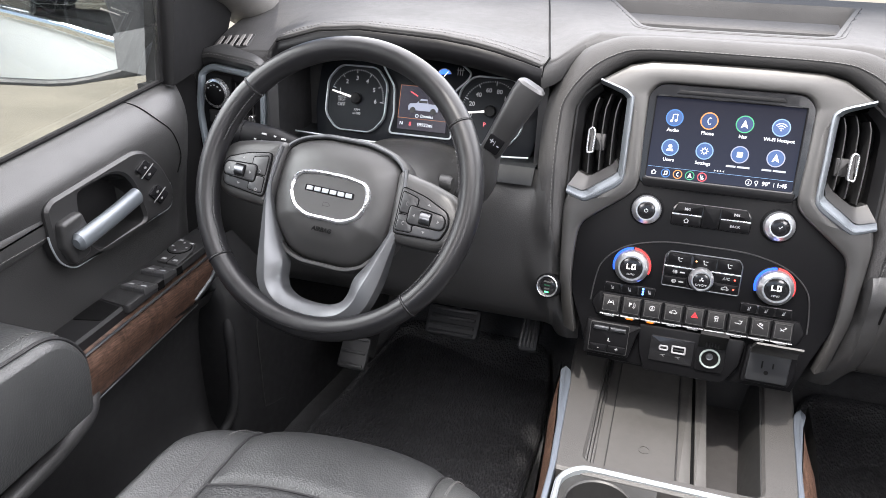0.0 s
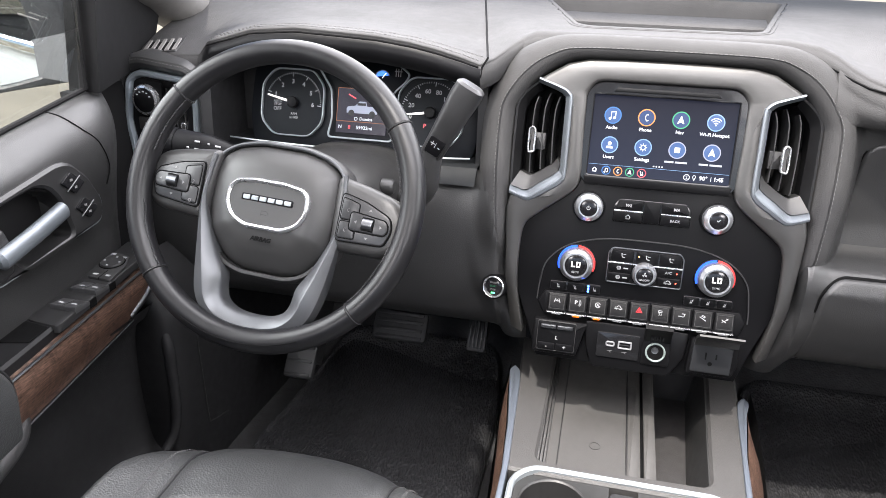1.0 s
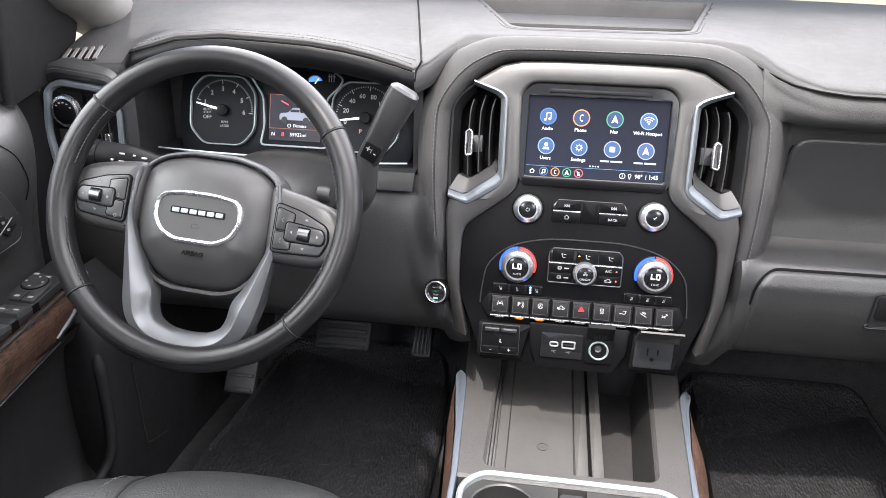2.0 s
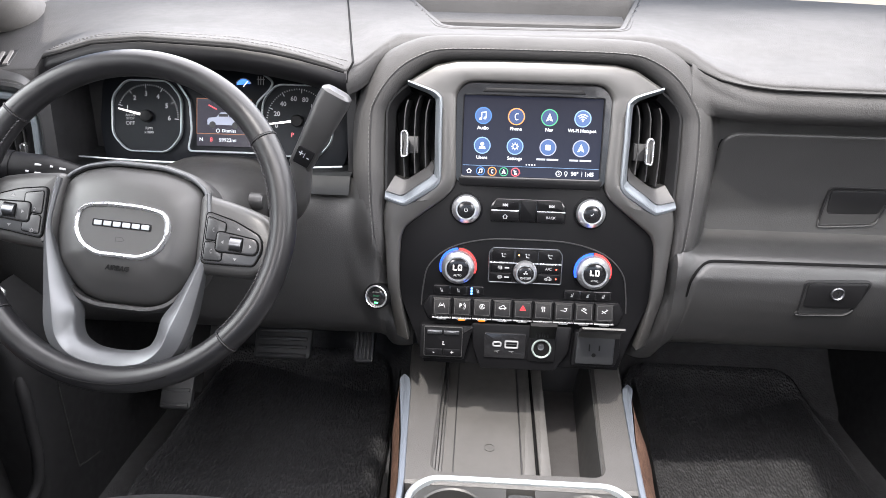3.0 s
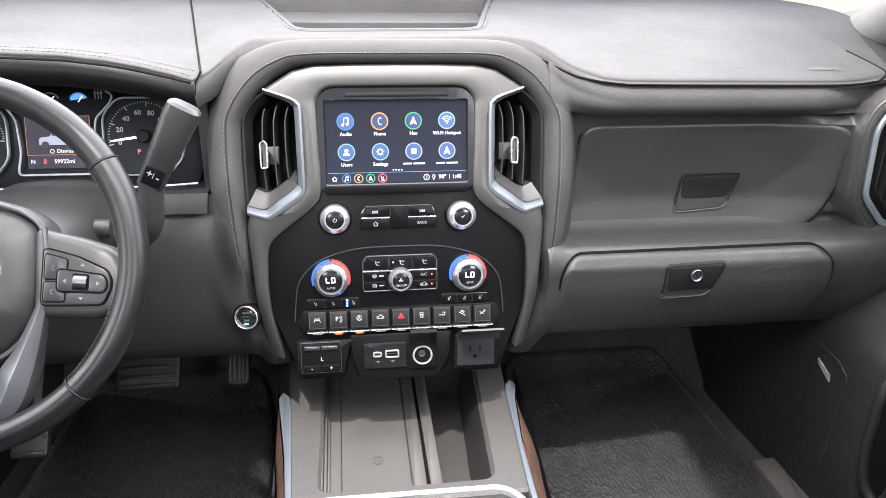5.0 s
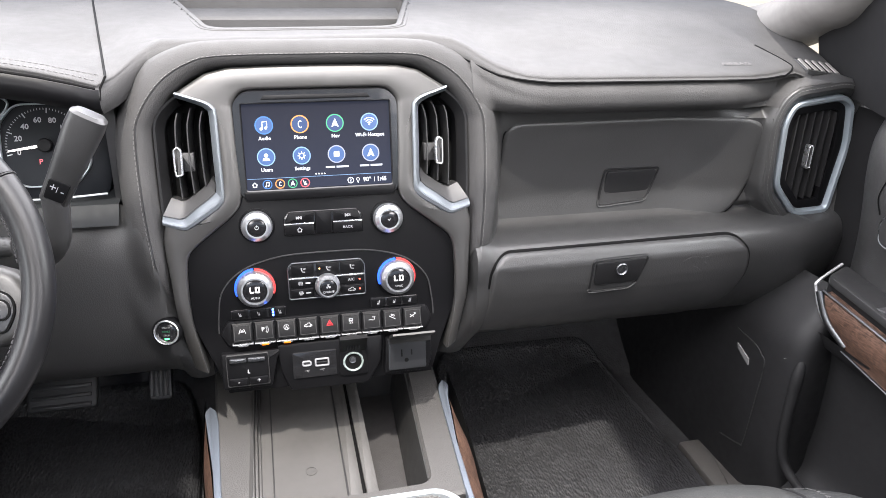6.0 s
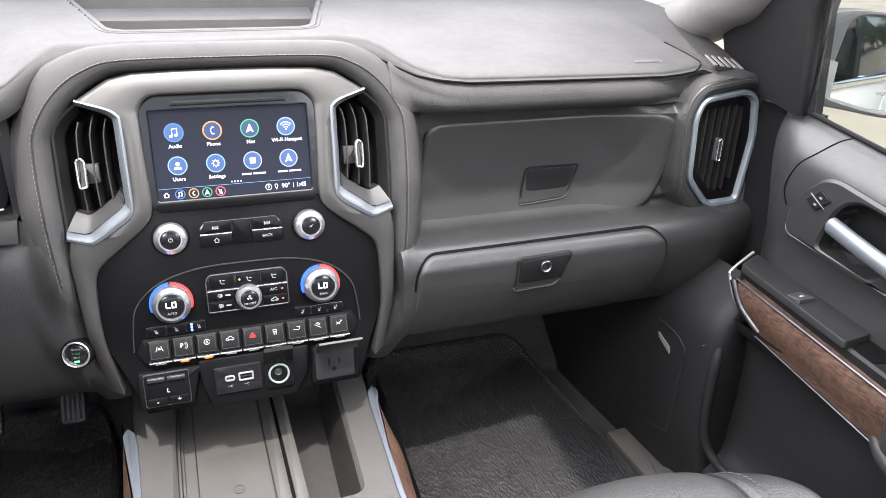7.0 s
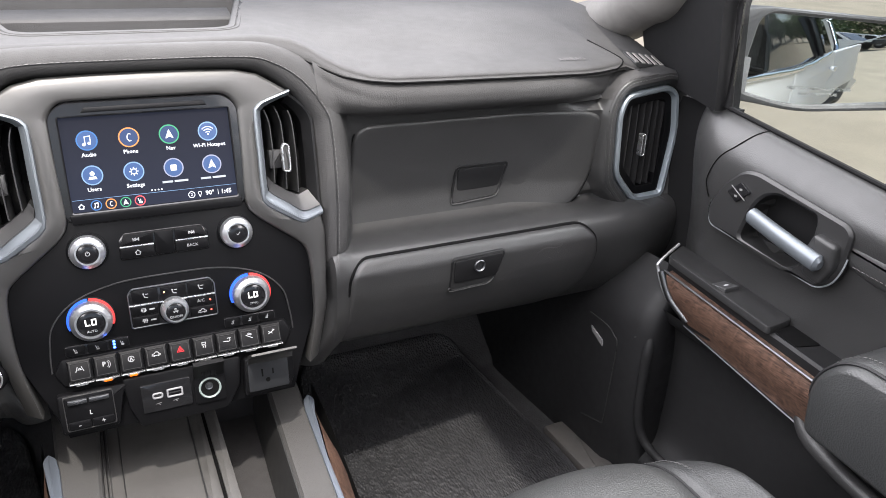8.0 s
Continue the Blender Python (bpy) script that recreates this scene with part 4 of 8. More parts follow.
            P((0.45 * c, 0.45 * s), (0.68 * c, 0.68 * s))
    elif kind == "tile":
        loft(bm, [[(x + a * k, y + b * k, zz) for a, b in rect(-0.5, -0.5, 0.5, 0.5, 0.15)] for zz in (z, z + 0.0001)])
    elif kind == "home":
        P((-0.7, 0), (0, 0.65), (0.7, 0)), P((-0.5, 0), (-0.5, -0.6), (0.5, -0.6), (0.5, 0))
    elif kind == "power":
        A(0, 0, 0.6, 125, 415), P((0, 0.2), (0, 0.8))
    elif kind == "tick":
        P((-0.5, 0), (-0.15, -0.4), (0.55, 0.4))
    elif kind == "prev":
        P((-0.8, 0.4), (-0.8, -0.4)), P((-0.1, 0.4), (-0.7, 0), (-0.1, -0.4), (-0.1, 0.4)), P((0.65, 0.4), (0.05, 0), (0.65, -0.4), (0.65, 0.4))
    elif kind == "next":
        P((0.8, 0.4), (0.8, -0.4)), P((0.1, 0.4), (0.7, 0), (0.1, -0.4), (0.1, 0.4)), P((-0.65, 0.4), (-0.05, 0), (-0.65, -0.4), (-0.65, 0.4))
    elif kind == "seat":
        P((-0.5, 0.7), (-0.25, -0.3), (0.5, -0.4)), P((-0.3, -0.65), (0.5, -0.7)), P((0.15, 0.4), (0.2, 0.0))
    elif kind == "seat_r":
        P((0.5, 0.7), (0.25, -0.3), (-0.5, -0.4)), P((0.3, -0.65), (-0.5, -0.7)), P((-0.15, 0.4), (-0.2, 0.0))
    elif kind == "car":
        P((-0.9, -0.3), (-0.8, 0.1), (-0.35, 0.15), (-0.1, 0.5), (0.4, 0.5), (0.55, 0.1), (0.9, 0.0), (0.9, -0.3), (-0.9, -0.3)), disc(bm, x - 0.45 * k, y - 0.35 * k, 0.2 * k, z, z + 0.0001, 10), disc(bm, x + 0.5 * k, y - 0.35 * k, 0.2 * k, z, z + 0.0001, 10)
    elif kind == "lane":
        P((-0.8, -0.6), (-0.4, 0.5)), P((0.8, -0.6), (0.4, 0.5)), P((-0.35, -0.2), (0, 0.2), (0.35, -0.2), (-0.35, -0.2))
    elif kind == "hazard":
        P((-0.75, -0.55), (0, 0.75), (0.75, -0.55), (-0.75, -0.55)), P((-0.3, -0.25), (0, 0.25), (0.3, -0.25), (-0.3, -0.25))
    elif kind == "circle_a":
        A(0, 0, 0.65, 20, 340), P((-0.25, -0.35), (0, 0.35), (0.25, -0.35))
    elif kind == "skid":
        P((-0.4, 0.6), (0.4, 0.6), (0.4, 0.1), (-0.4, 0.1), (-0.4, 0.6)), P((-0.3, -0.1), (-0.1, -0.4), (-0.3, -0.7)), P((0.2, -0.1), (0.4, -0.4), (0.2, -0.7))
    elif kind == "hook":
        P((-0.8, -0.2), (0.1, -0.2)), A(0.3, 0.1, 0.42, 230, 480), P((0.5, 0.5), (0.9, 0.5))
    elif kind == "slope":
        P((-0.8, 0.3), (0.7, -0.6)), P((-0.4, 0.55), (0.4, 0.15), (0.5, 0.45), (-0.1, 0.75), (-0.4, 0.55))
    elif kind == "cross":
        P((-0.7, -0.4), (0.7, 0.4)), P((-0.7, 0.2), (0.2, -0.4)), P((0.3, 0.6), (0.75, 0.45))
    elif kind == "flow":
        disc(bm, x - 0.3 * k, y + 0.5 * k, 0.22 * k, z, z + 0.0001, 10), P((-0.3, 0.2), (-0.1, -0.4), (0.6, -0.5)), P((0.2, 0.4), (0.8, 0.4))
    elif kind == "demist":
        P((-0.7, -0.2), (-0.5, 0.5), (0.5, 0.5), (0.7, -0.2)), P((-0.3, 0.2), (-0.3, -0.6)), P((0.1, 0.2), (0.1, -0.6)), P((0.45, 0.2), (0.45, -0.6))
    elif kind == "fan":
        for a in (90, 210, 330):
            c, s = math.cos(radians(a)), math.sin(radians(a))
            P((0.1 * c, 0.1 * s), (0.6 * c - 0.25 * s, 0.6 * s + 0.25 * c), (0.6 * c + 0.25 * s, 0.6 * s - 0.25 * c), (0.1 * c, 0.1 * s))
    elif kind == "person":
        disc(bm, x, y + 0.5 * k, 0.2 * k, z, z + 0.0001, 10), P((0, 0.2), (-0.1, -0.4), (0.5, -0.5))
    return bm


DEEP = glow("icon_deep_blue", (0.045, 0.085, 0.20), 0.9)
ICONS = [("note", DEEP, BLUE, "Audio"), ("phone", NAVY, ORANGE, "Phone"), ("arrow", NAVY, GREEN, "Nav"), ("wifi", DEEP, PALE, "Wi-Fi Hotspot"),
         ("user", DEEP, PALE, "Users"), ("gear", DEEP, PALE, "Settings"), ("tile", DEEP, GREY, ""), ("arrow", DEEP, GREY, "")]
for i, (kind, fill, rim, word) in enumerate(ICONS):
    x, y = -0.0725 + 0.0483 * (i % 4), (-0.0005 if i < 4 else -0.0437)
    bm = bmesh.new()
    disc(bm, x, y, 0.0124, ZS - 0.0006, ZS)
    part("icon", bm, rim, glass)
    bm = bmesh.new()
    disc(bm, x, y, 0.0109, ZS - 0.0006, ZS + 0.0001)
    part("icon_fill", bm, fill, glass)
    bm = bmesh.new()
    glyph(bm, kind, x, y, 0.0078, ZS + 0.0002)
    part("icon_mark", bm, WHITE, glass)
    if word:
        lettering(word, 0.0069, WHITE, glass, at(x, y - 0.0178, ZS), bold=0.0001)
    else:
        bm = bmesh.new()
        wide = 0.016
        box(bm, x - wide, y - 0.0190, ZS - 0.0003, x - 0.003, y - 0.0164, ZS)
        box(bm, x - 0.001, y - 0.0190, ZS - 0.0003, x + wide, y - 0.0164, ZS)
        part("caption_bars", bm, GREY_WHITE, glass)
bm = bmesh.new()
box(bm, -0.1, -0.0735, ZS - 0.0003, 0.1, -0.0730, ZS)
part("divider", bm, PALE, glass)
bm = bmesh.new()
for i in range(4):
    disc(bm, -0.006 + 0.004 * i, -0.0700, 0.0011, ZS - 0.0003, ZS, 10)
part("page_dots", bm, WHITE, glass)
bm = bmesh.new()
glyph(bm, "home", -0.0905, -0.0815, 0.0046, ZS, 0.0012)
part("home_mark", bm, WHITE, glass)
for i, (c, k) in enumerate(((BLUE, "note"), (ORANGE, "phone"), (GREEN, "arrow"), (RED, "seat"))):
    x = -0.0735 + 0.0172 * i
    bm = bmesh.new()
    lathe(bm, [(0.0066, ZS - 0.0004), (0.0066, ZS), (0.0054, ZS), (0.0054, ZS - 0.0004)], 24, (x, -0.0815, 0))
    part("small_icon", bm, c, glass)
    bm = bmesh.new()
    glyph(bm, k, x, -0.0815, 0.0044, ZS, 0.0011)
    part("icon_mark", bm, WHITE, glass)
lettering("90°", 0.0082, WHITE, glass, at(0.0655, -0.0815, ZS), bold=0.0002)
lettering("1:45", 0.0082, WHITE, glass, at(0.0865, -0.0815, ZS), bold=0.0002)
bm = bmesh.new()
stroke(bm, arc(0.042, -0.0815, 0.0040, 0, 360, 20), 0.0009, ZS)
part("zone_mark", bm, WHITE, glass)
bm = bmesh.new()
stroke(bm, arc(0.0525, -0.0802, 0.0020, -40, 220, 12) + [(0.0525, -0.0855), (0.0541, -0.0815)], 0.0008, ZS)
part("place_mark", bm, WHITE, glass)
bm = bmesh.new()
stroke(bm, [(0.0760, -0.0785), (0.0760, -0.0845)], 0.0006, ZS)
part("divider_mark", bm, WHITE, glass)
lettering("2", 0.0058, WHITE, glass, at(0.042, -0.0815, ZS))

# faceted vents beside the screen
def stack_vent(s):
    body = rounded([(0.138, -0.086), (0.150, -0.100), (0.186, -0.127), (0.216, -0.119), (0.2165, 0.002), (0.207, 0.022), (0.183, 0.0425), (0.150, 0.030), (0.138, 0.016)], 0.004)
    put = lambda p: (s * p[0], p[1], p[2])
    v = part("air_vent", prism(bmesh.new(), body, -0.056, -0.052, 0, 1, put), GAP_BLACK, stack, "tall faceted black air vent")
    # pale frame: over the top corner, down beside the silver and out along the bottom
    fo = [(0.1835, 0.0470), (0.1640, 0.0405), (0.1440, 0.0335), (0.1350, 0.0260), (0.1322, 0.0160), (0.1318, -0.0400), (0.1312, -0.0920), (0.1345, -0.1040), (0.1430, -0.1125), (0.1620, -0.1250), (0.1800, -0.1358), (0.1900, -0.1370), (0.2145, -0.1285)]
    fi = [(0.1850, 0.0400), (0.1670, 0.0335), (0.1530, 0.0280), (0.1460, 0.0225), (0.1432, 0.0145), (0.1428, -0.0380), (0.1420, -0.0820), (0.1445, -0.0895), (0.1520, -0.0965), (0.1700, -0.1090), (0.1850, -0.1205), (0.1935, -0.1225), (0.2145, -0.1165)]
    bm = bmesh.new()
    loops = []
    for (ax, ay), (bx, by) in zip([p.xy[:] for p in smooth_path([(*p, 0) for p in fo], 2)], [p.xy[:] for p in smooth_path([(*p, 0) for p in fi], 2)]):
        loops.append([(s * (ax + (bx - ax) * w), ay + (by - ay) * w, n) for w, n in ((0.0, -0.02), (0.0, 0.0095), (0.10, 0.0125), (0.34, 0.0135), (0.44, 0.0115), (0.50, 0.0112), (0.94, 0.0045), (1.0, 0.0025), (1.0, -0.030))])
    loft(bm, loops, closed=False, cap=False)
    part("chrome_trim", bm, ALUMINIUM, v, "pale satin metal edge", smooth=25)
    # grey lower sill sloping into the outlet
    bm = bmesh.new()
    low = [(0.1420, -0.078), (0.1440, -0.089), (0.1520, -0.0960), (0.1690, -0.1080), (0.1850, -0.1198), (0.1935, -0.1218), (0.2140, -0.1160)]
    high = [(0.1480, -0.070), (0.1520, -0.0770), (0.1590, -0.0830), (0.1720, -0.0920), (0.1830, -0.0990), (0.1900, -0.1000), (0.2030, -0.0945)]
    loft(bm, [[(s * a[0], a[1], 0.0035), (s * (a[0] * 0.3 + b[0] * 0.7), a[1] * 0.3 + b[1] * 0.7, -0.010), (s * b[0], b[1], -0.016), (s * b[0], b[1], -0.050), (s * a[0], a[1], -0.050)] for a, b in zip(low, high)])
    part("sill", bm, VENT_GREY, v, "satin grey lower sill", smooth=25)
    # chamfered black outer frame
    bm = bmesh.new()
    co = [(0.2160, -0.1200), (0.2168, -0.060), (0.2165, 0.002), (0.2130, 0.014), (0.2060, 0.0245), (0.1950, 0.0350), (0.1850, 0.0425)]
    ci = [(0.2030, -0.0980), (0.2045, -0.050), (0.2040, -0.002), (0.2010, 0.008), (0.1960, 0.0160), (0.1880, 0.0245), (0.1805, 0.0315)]
    loft(bm, [[(s * a[0], a[1], -0.030), (s * a[0], a[1], -0.003), (s * (a[0] * 0.75 + b[0] * 0.25), a[1] * 0.75 + b[1] * 0.25, -0.0035), (s * b[0], b[1], -0.022), (s * b[0], b[1], -0.052)] for a, b in zip(co, ci)], closed=False, cap=False)
    part("outer_frame", bm, LATCH_BLACK, v, "chamfered black vent side", smooth=25)
    # three long blades that lean in at the top
    for i, x in enumerate((0.1530, 0.1690, 0.1850)):
        hi, lo = (0.0215, 0.0260, 0.0190)[i], (-0.080, -0.0900, -0.0960)[i]
        bm = bmesh.new()
        loops = []
        for w in range(11):
            y = lo + (hi - lo) * w / 10
            a = x - 0.0045 * max(0.0, (y - 0.005) / 0.02) + 0.002 * math.sin(math.pi * w / 10)
            f = -0.012 - 0.010 * max(0.0, (y - 0.010) / 0.02) ** 2
            loops.append([(s * (a - 0.0010), y, -0.050), (s * (a + 0.0010), y, -0.050), (s * (a + 0.0046), y, f - 0.0015), (s * (a + 0.0040), y, f), (s * (a + 0.0026), y, f), (s * (a + 0.0020), y, f - 0.0015)])
        loft(bm, loops)
        part("blade", bm, POD_GREY, v)
    tx = 0.1725 if s > 0 else 0.1880
    tab_o = rounded([(tx - 0.0058, -0.0635), (tx + 0.0045, -0.0655), (tx + 0.0056, -0.0560), (tx + 0.0056, -0.0280), (tx - 0.0010, -0.0240), (tx - 0.0058, -0.0300)], 0.003)
    bm = bmesh.new()
    ring(bm, tab_o, inset(tab_o, 0.0022), -0.004, 0.006, 0.0010, put)
    tab = part("tab", bm, CHROME, v, "chrome vent tab")
    bm = bmesh.new()
    prism(bm, inset(tab_o, 0.002), -0.012, 0.0035, 0.0008, 1, put)
    part("tab_core", bm, PLASTIC, tab, "black ribbed tab core")
    bm = bmesh.new()
    box(bm, tx - 0.020, -0.060, -0.024, tx, -0.034, -0.013, 0.002, put)
    part("tab_slide", bm, DARK, v)


stack_vent(1)
stack_vent(-1)

# padded arch round everything
IN, OUT = ARCH_IN, ARCH_OUT
bm = bmesh.new()
ia, oa = smooth_path([(*p, 0) for p in IN], 6), smooth_path([(*p, 0) for p in OUT], 6)
ia, oa = ia + [Vector((-p.x, p.y, 0)) for p in ia[-2::-1]], oa + [Vector((-p.x, p.y, 0)) for p in oa[-2::-1]]
loops = []
ridge = []
for a, b in zip(ia, oa):
    lp = []
    top = max(0.0, min(1.0, (b.y - 0.02) / 0.07))
    for w, n, nt in ((-0.04, -0.045, -0.030), (0.0, -0.012, -0.004), (0.05, -0.004, 0.004), (0.13, 0.0075, 0.0092), (0.23, 0.0142, 0.0124), (0.33, 0.0168, 0.0138), (0.345, 0.0148, 0.0122), (0.355, 0.0148, 0.0122), (0.375, 0.0172, 0.0142), (0.50, 0.0158, 0.0136), (0.70, 0.008, 0.0105), (0.88, -0.012, 0.005), (1.0, -0.044, -0.006), (1.02, -0.085, -0.050)):
        n += (nt - n) * top - 0.075 * max(0.0, min(1.0, (-0.185 - a.y) / 0.13)) ** 1.3
        lp.append(((a + (b - a) * w).x, (a + (b - a) * w).y, n))
    loops.append(lp)
    ridge.append((a + (b - a) * 0.395).xy[:] + (0.0176 - 0.0032 * top - 0.075 * max(0.0, min(1.0, (-0.185 - a.y) / 0.13)) ** 1.3,))
loft(bm, loops, cap=False, closed=False)
arch = part("padded_arch", bm, PAD, stack, "padded stitched leather-look arch", smooth=60)
bm = bmesh.new()
stitches(bm, ridge)
part("stitching", bm, STITCH, arch, "grey stitching")
bm = bmesh.new()
tube(bm, [(*(a + (b - a) * 0.35).xy, 0.0150 - 0.0026 * max(0.0, min(1.0, (b.y - 0.02) / 0.07)) - 0.075 * max(0.0, min(1.0, (-0.185 - a.y) / 0.13)) ** 1.3) for a, b in zip(ia, oa)], 0.0013, 5)
part("seam", bm, DARK, arch)


def knob(name, x, y, r, h, face_r, label, ridges=40, lamp=False):
    """A tapered knob: black collar, knurled bright ring that narrows to the front, glossy face."""
    k = part(name, lathe(bmesh.new(), [(r * 1.10, -0.002), (r * 1.10, 0.0025), (r * 1.03, 0.0042), (r * 0.98, 0.0042)], 40, (x, y, 0)), SATIN_BLACK, stack, label)
    bm = bmesh.new()
    seg = ridges * 2
    top = face_r * 1.2
    loops = []
    for rr, z, tooth in ((r * 0.97, 0.003, 0), (r * 0.97, h * 0.30, 0), (r * 0.95, h * 0.36, 1), (r * 0.89, h * 0.74, 1), (r * 0.87, h * 0.80, 0), (top, h * 0.97, 0), (top * 0.96, h * 1.02, 0), (face_r * 1.02, h * 1.02, 0), (face_r, h * 0.95, 0)):
        loops.append([(x + (rr + (0.0007 if i % 2 and tooth else 0)) * math.cos(2 * math.pi * i / seg), y + (rr + (0.0007 if i % 2 and tooth else 0)) * math.sin(2 * math.pi * i / seg), z) for i in range(seg)])
    loft(bm, loops)
    part("knurled_ring", bm, KNOB_CHROME, k, "polished knurled ring", smooth=22)
    bm = bmesh.new()
    lathe(bm, [(face_r, h * 0.7), (face_r, h * 0.97), (face_r * 0.9, h), (face_r * 0.3, h)], 36, (x, y, 0))
    part("face", bm, GLOSS, k)
    if lamp:
        for a0, a1, c in ((92, 200, glow("cool_light", (0.03, 0.12, 1.0), 1.3)), (-20, 88, glow("warm_light", (1.0, 0.07, 0.07), 0.8))):
            bm = bmesh.new()
            loops = []
            for i in range(25):
                a = radians(a0 + (a1 - a0) * i / 24)
                loops.append([(x + q * math.cos(a), y + q * math.sin(a), z) for q, z in ((r * 0.965, 0.0045), (r * 1.06, 0.0035), (r * 1.06, 0.0050), (r * 0.975, 0.0086))])
            loft(bm, loops)
            part("light_arc", bm, c, k, "lit blue arc" if c.name.startswith("cool") else "lit red arc")
    return k


for x, kind in ((-0.0925, "power"), (0.0925, "tick")):
    k = knob("audio_knob", x, -0.1385, 0.0222, 0.020, 0.0128, "chrome-ringed audio knob")
    bm = bmesh.new()
    glyph(bm, kind, x, -0.1385, 0.0042, 0.0202, 0.0008)
    part("mark", bm, MARK, k)
LCD = glow("climate_digits", (1.0, 0.97, 0.95), 1.8)
for x, word in ((-0.1015, "AUTO"), (0.1015, "SYNC")):
    k = knob("temperature_knob", x, -0.2268, 0.0268, 0.025, 0.0166, "chrome temperature knob with blue and red light ring", 48, True)
    bm = bmesh.new()
    stroke(bm, [(x - 0.0062, -0.2212), (x - 0.0062, -0.2280), (x - 0.0018, -0.2280)], 0.0016, 0.0253)
    stroke(bm, [(x + 0.0012, -0.2280), (x + 0.0012, -0.2212), (x + 0.0056, -0.2212), (x + 0.0056, -0.2280), (x + 0.0012, -0.2280)], 0.0016, 0.0253)
    part("digits", bm, LCD, k, "lit LO temperature digits")
    lettering(word, 0.0044, MARK, k, at(x, -0.2365, 0.0253))
k = knob("fan_knob", 0.0, -0.2315, 0.0185, 0.021, 0.0122, "small chrome fan knob", 36)
bm = bmesh.new()
glyph(bm, "fan", 0, -0.2295, 0.0048, 0.0212, 0.0008)
part("mark", bm, MARK, k)
lettering("ON/OFF", 0.0045, MARK, k, at(0, -0.2378, 0.0212))


def key(name, o, z0, z1, mat, label="", bevel=0.0012):
    return part(name, prism(bmesh.new(), o, z0, z1, bevel), mat, stack, label)


# audio keys
key("key_bezel", rounded([(-0.056, -0.1563), (0.056, -0.1563), (0.056, -0.1308), (0.048, -0.1213), (-0.048, -0.1213), (-0.056, -0.1308)], 0.003), 0, 0.0025, GLOSS)
for x0, x1, y0, y1, kind in ((-0.0545, -0.0135, -0.1376, -0.1230, "prev"), (-0.0545, -0.0135, -0.1548, -0.1403, "home"), (0.0135, 0.0545, -0.1376, -0.1230, "next"), (0.0135, 0.0545, -0.1548, -0.1403, "")):
    o = rounded([(x0, y0), (x1, y0), (x1 - (0.006 if x0 > 0 and y0 > -0.14 else 0), y1), (x0 + (0.006 if x0 < 0 and y0 > -0.14 else 0), y1)], 0.002)
    b = key("audio_key", o, 0.002, 0.0060, KEY)
    if kind:
        bm = bmesh.new()
        glyph(bm, kind, (x0 + x1) / 2, (y0 + y1) / 2, 0.0048, 0.0061, 0.0009)
        part("mark", bm, MARK, b)
    else:
        lettering("BACK", 0.0055, MARK, b, at((x0 + x1) / 2, (y0 + y1) / 2, 0.0061))
key("audio_pad", rect(-0.0115, -0.1543, 0.0115, -0.1233, 0.002), 0.002, 0.0055, SATIN_BLACK)
for s in (-1, 1):
    key("chrome_line", rect(min(s * 0.0135, s * 0.055), -0.1399, max(s * 0.0135, s * 0.055), -0.1380), 0.003, 0.0064, CHROME, "thin chrome line", 0.0004)

# line along the arched facet edge, and the climate panel
bm = bmesh.new()
facet_edge = [(0.156, -0.290), (0.154, -0.262), (0.146, -0.228), (0.116, -0.200), (0.065, -0.1850), (0.0, -0.1825)]
gp = smooth_path([(*p, 0.0008) for p in facet_edge] + [(-x, y, 0.0008) for x, y in facet_edge[-2::-1]], 6)
# raised lighter tube stands for the highlight on the facet edge
tube(bm, gp, 0.0011, 6)
part("arched_highlight", bm, PLASTIC, stack)
key("climate_bezel", rounded([(-0.0545, -0.2485), (0.0545, -0.2485), (0.0545, -0.2035), (0.049, -0.1965), (-0.049, -0.1965), (-0.0545, -0.2035)], 0.003), 0, 0.0030, GLOSS)
for x, kind in ((-0.034, "flow"), (0.002, "flow"), (0.036, "flow")):
    b = key("airflow_key", rect(x - 0.0165, -0.2170, x + 0.0165, -0.1980, 0.002), 0.002, 0.0040, KEY)
    bm = bmesh.new()
    glyph(bm, kind, x, -0.2070, 0.0052, 0.0041, 0.0010)
    part("mark", bm, MARK, b)
for y, kind, word in ((-0.2260, "demist", "A/C"), (-0.2405, "demist", "")):
    for s in (-1, 1):
        b = key("climate_key", rect(min(s * 0.0195, s * 0.053), y - 0.0065, max(s * 0.0195, s * 0.053), y + 0.0065, 0.0015), 0.002, 0.0040, KEY)
        bm = bmesh.new()
        if s < 0:
            glyph(bm, kind, -0.038, y, 0.0044, 0.0041, 0.0009)
            box(bm, -0.031, y - 0.0010, 0.0038, -0.024, y + 0.0010, 0.0042)
            part("mark", bm, MARK, b)
        else:
            disc(bm, 0.047, y, 0.0011, 0.0030, 0.0045, 10)
            part("lamp", bm, glow("red_lamp", (1.0, 0.08, 0.05), 4), b)
            if word:
                lettering(word, 0.0060, MARK, b, at(0.035, y, 0.0042))
            else:
                bm = bmesh.new()
                glyph(bm, "car", 0.035, y, 0.0055, 0.0041, 0.0009)
                part("mark", bm, MARK, b)
key("chrome_line", rect(-0.0545, -0.2195, 0.0545, -0.2175), 0.003, 0.0052, CHROME, "thin chrome line", 0.0004)
CB = rounded([(-0.0545, -0.2485), (0.0545, -0.2485), (0.0545, -0.2035), (0.049, -0.1965), (-0.049, -0.1965), (-0.0545, -0.2035)], 0.003)
part("climate_outline", ring(bmesh.new(), inset(CB, -0.0012), inset(CB, 0.0004), 0, 0.0042, 0.0003), GUNMETAL, stack, "thin pale outline")
bm = bmesh.new()
disc(bm, -0.010, -0.2060, 0.0011, 0.0030, 0.0045, 10)
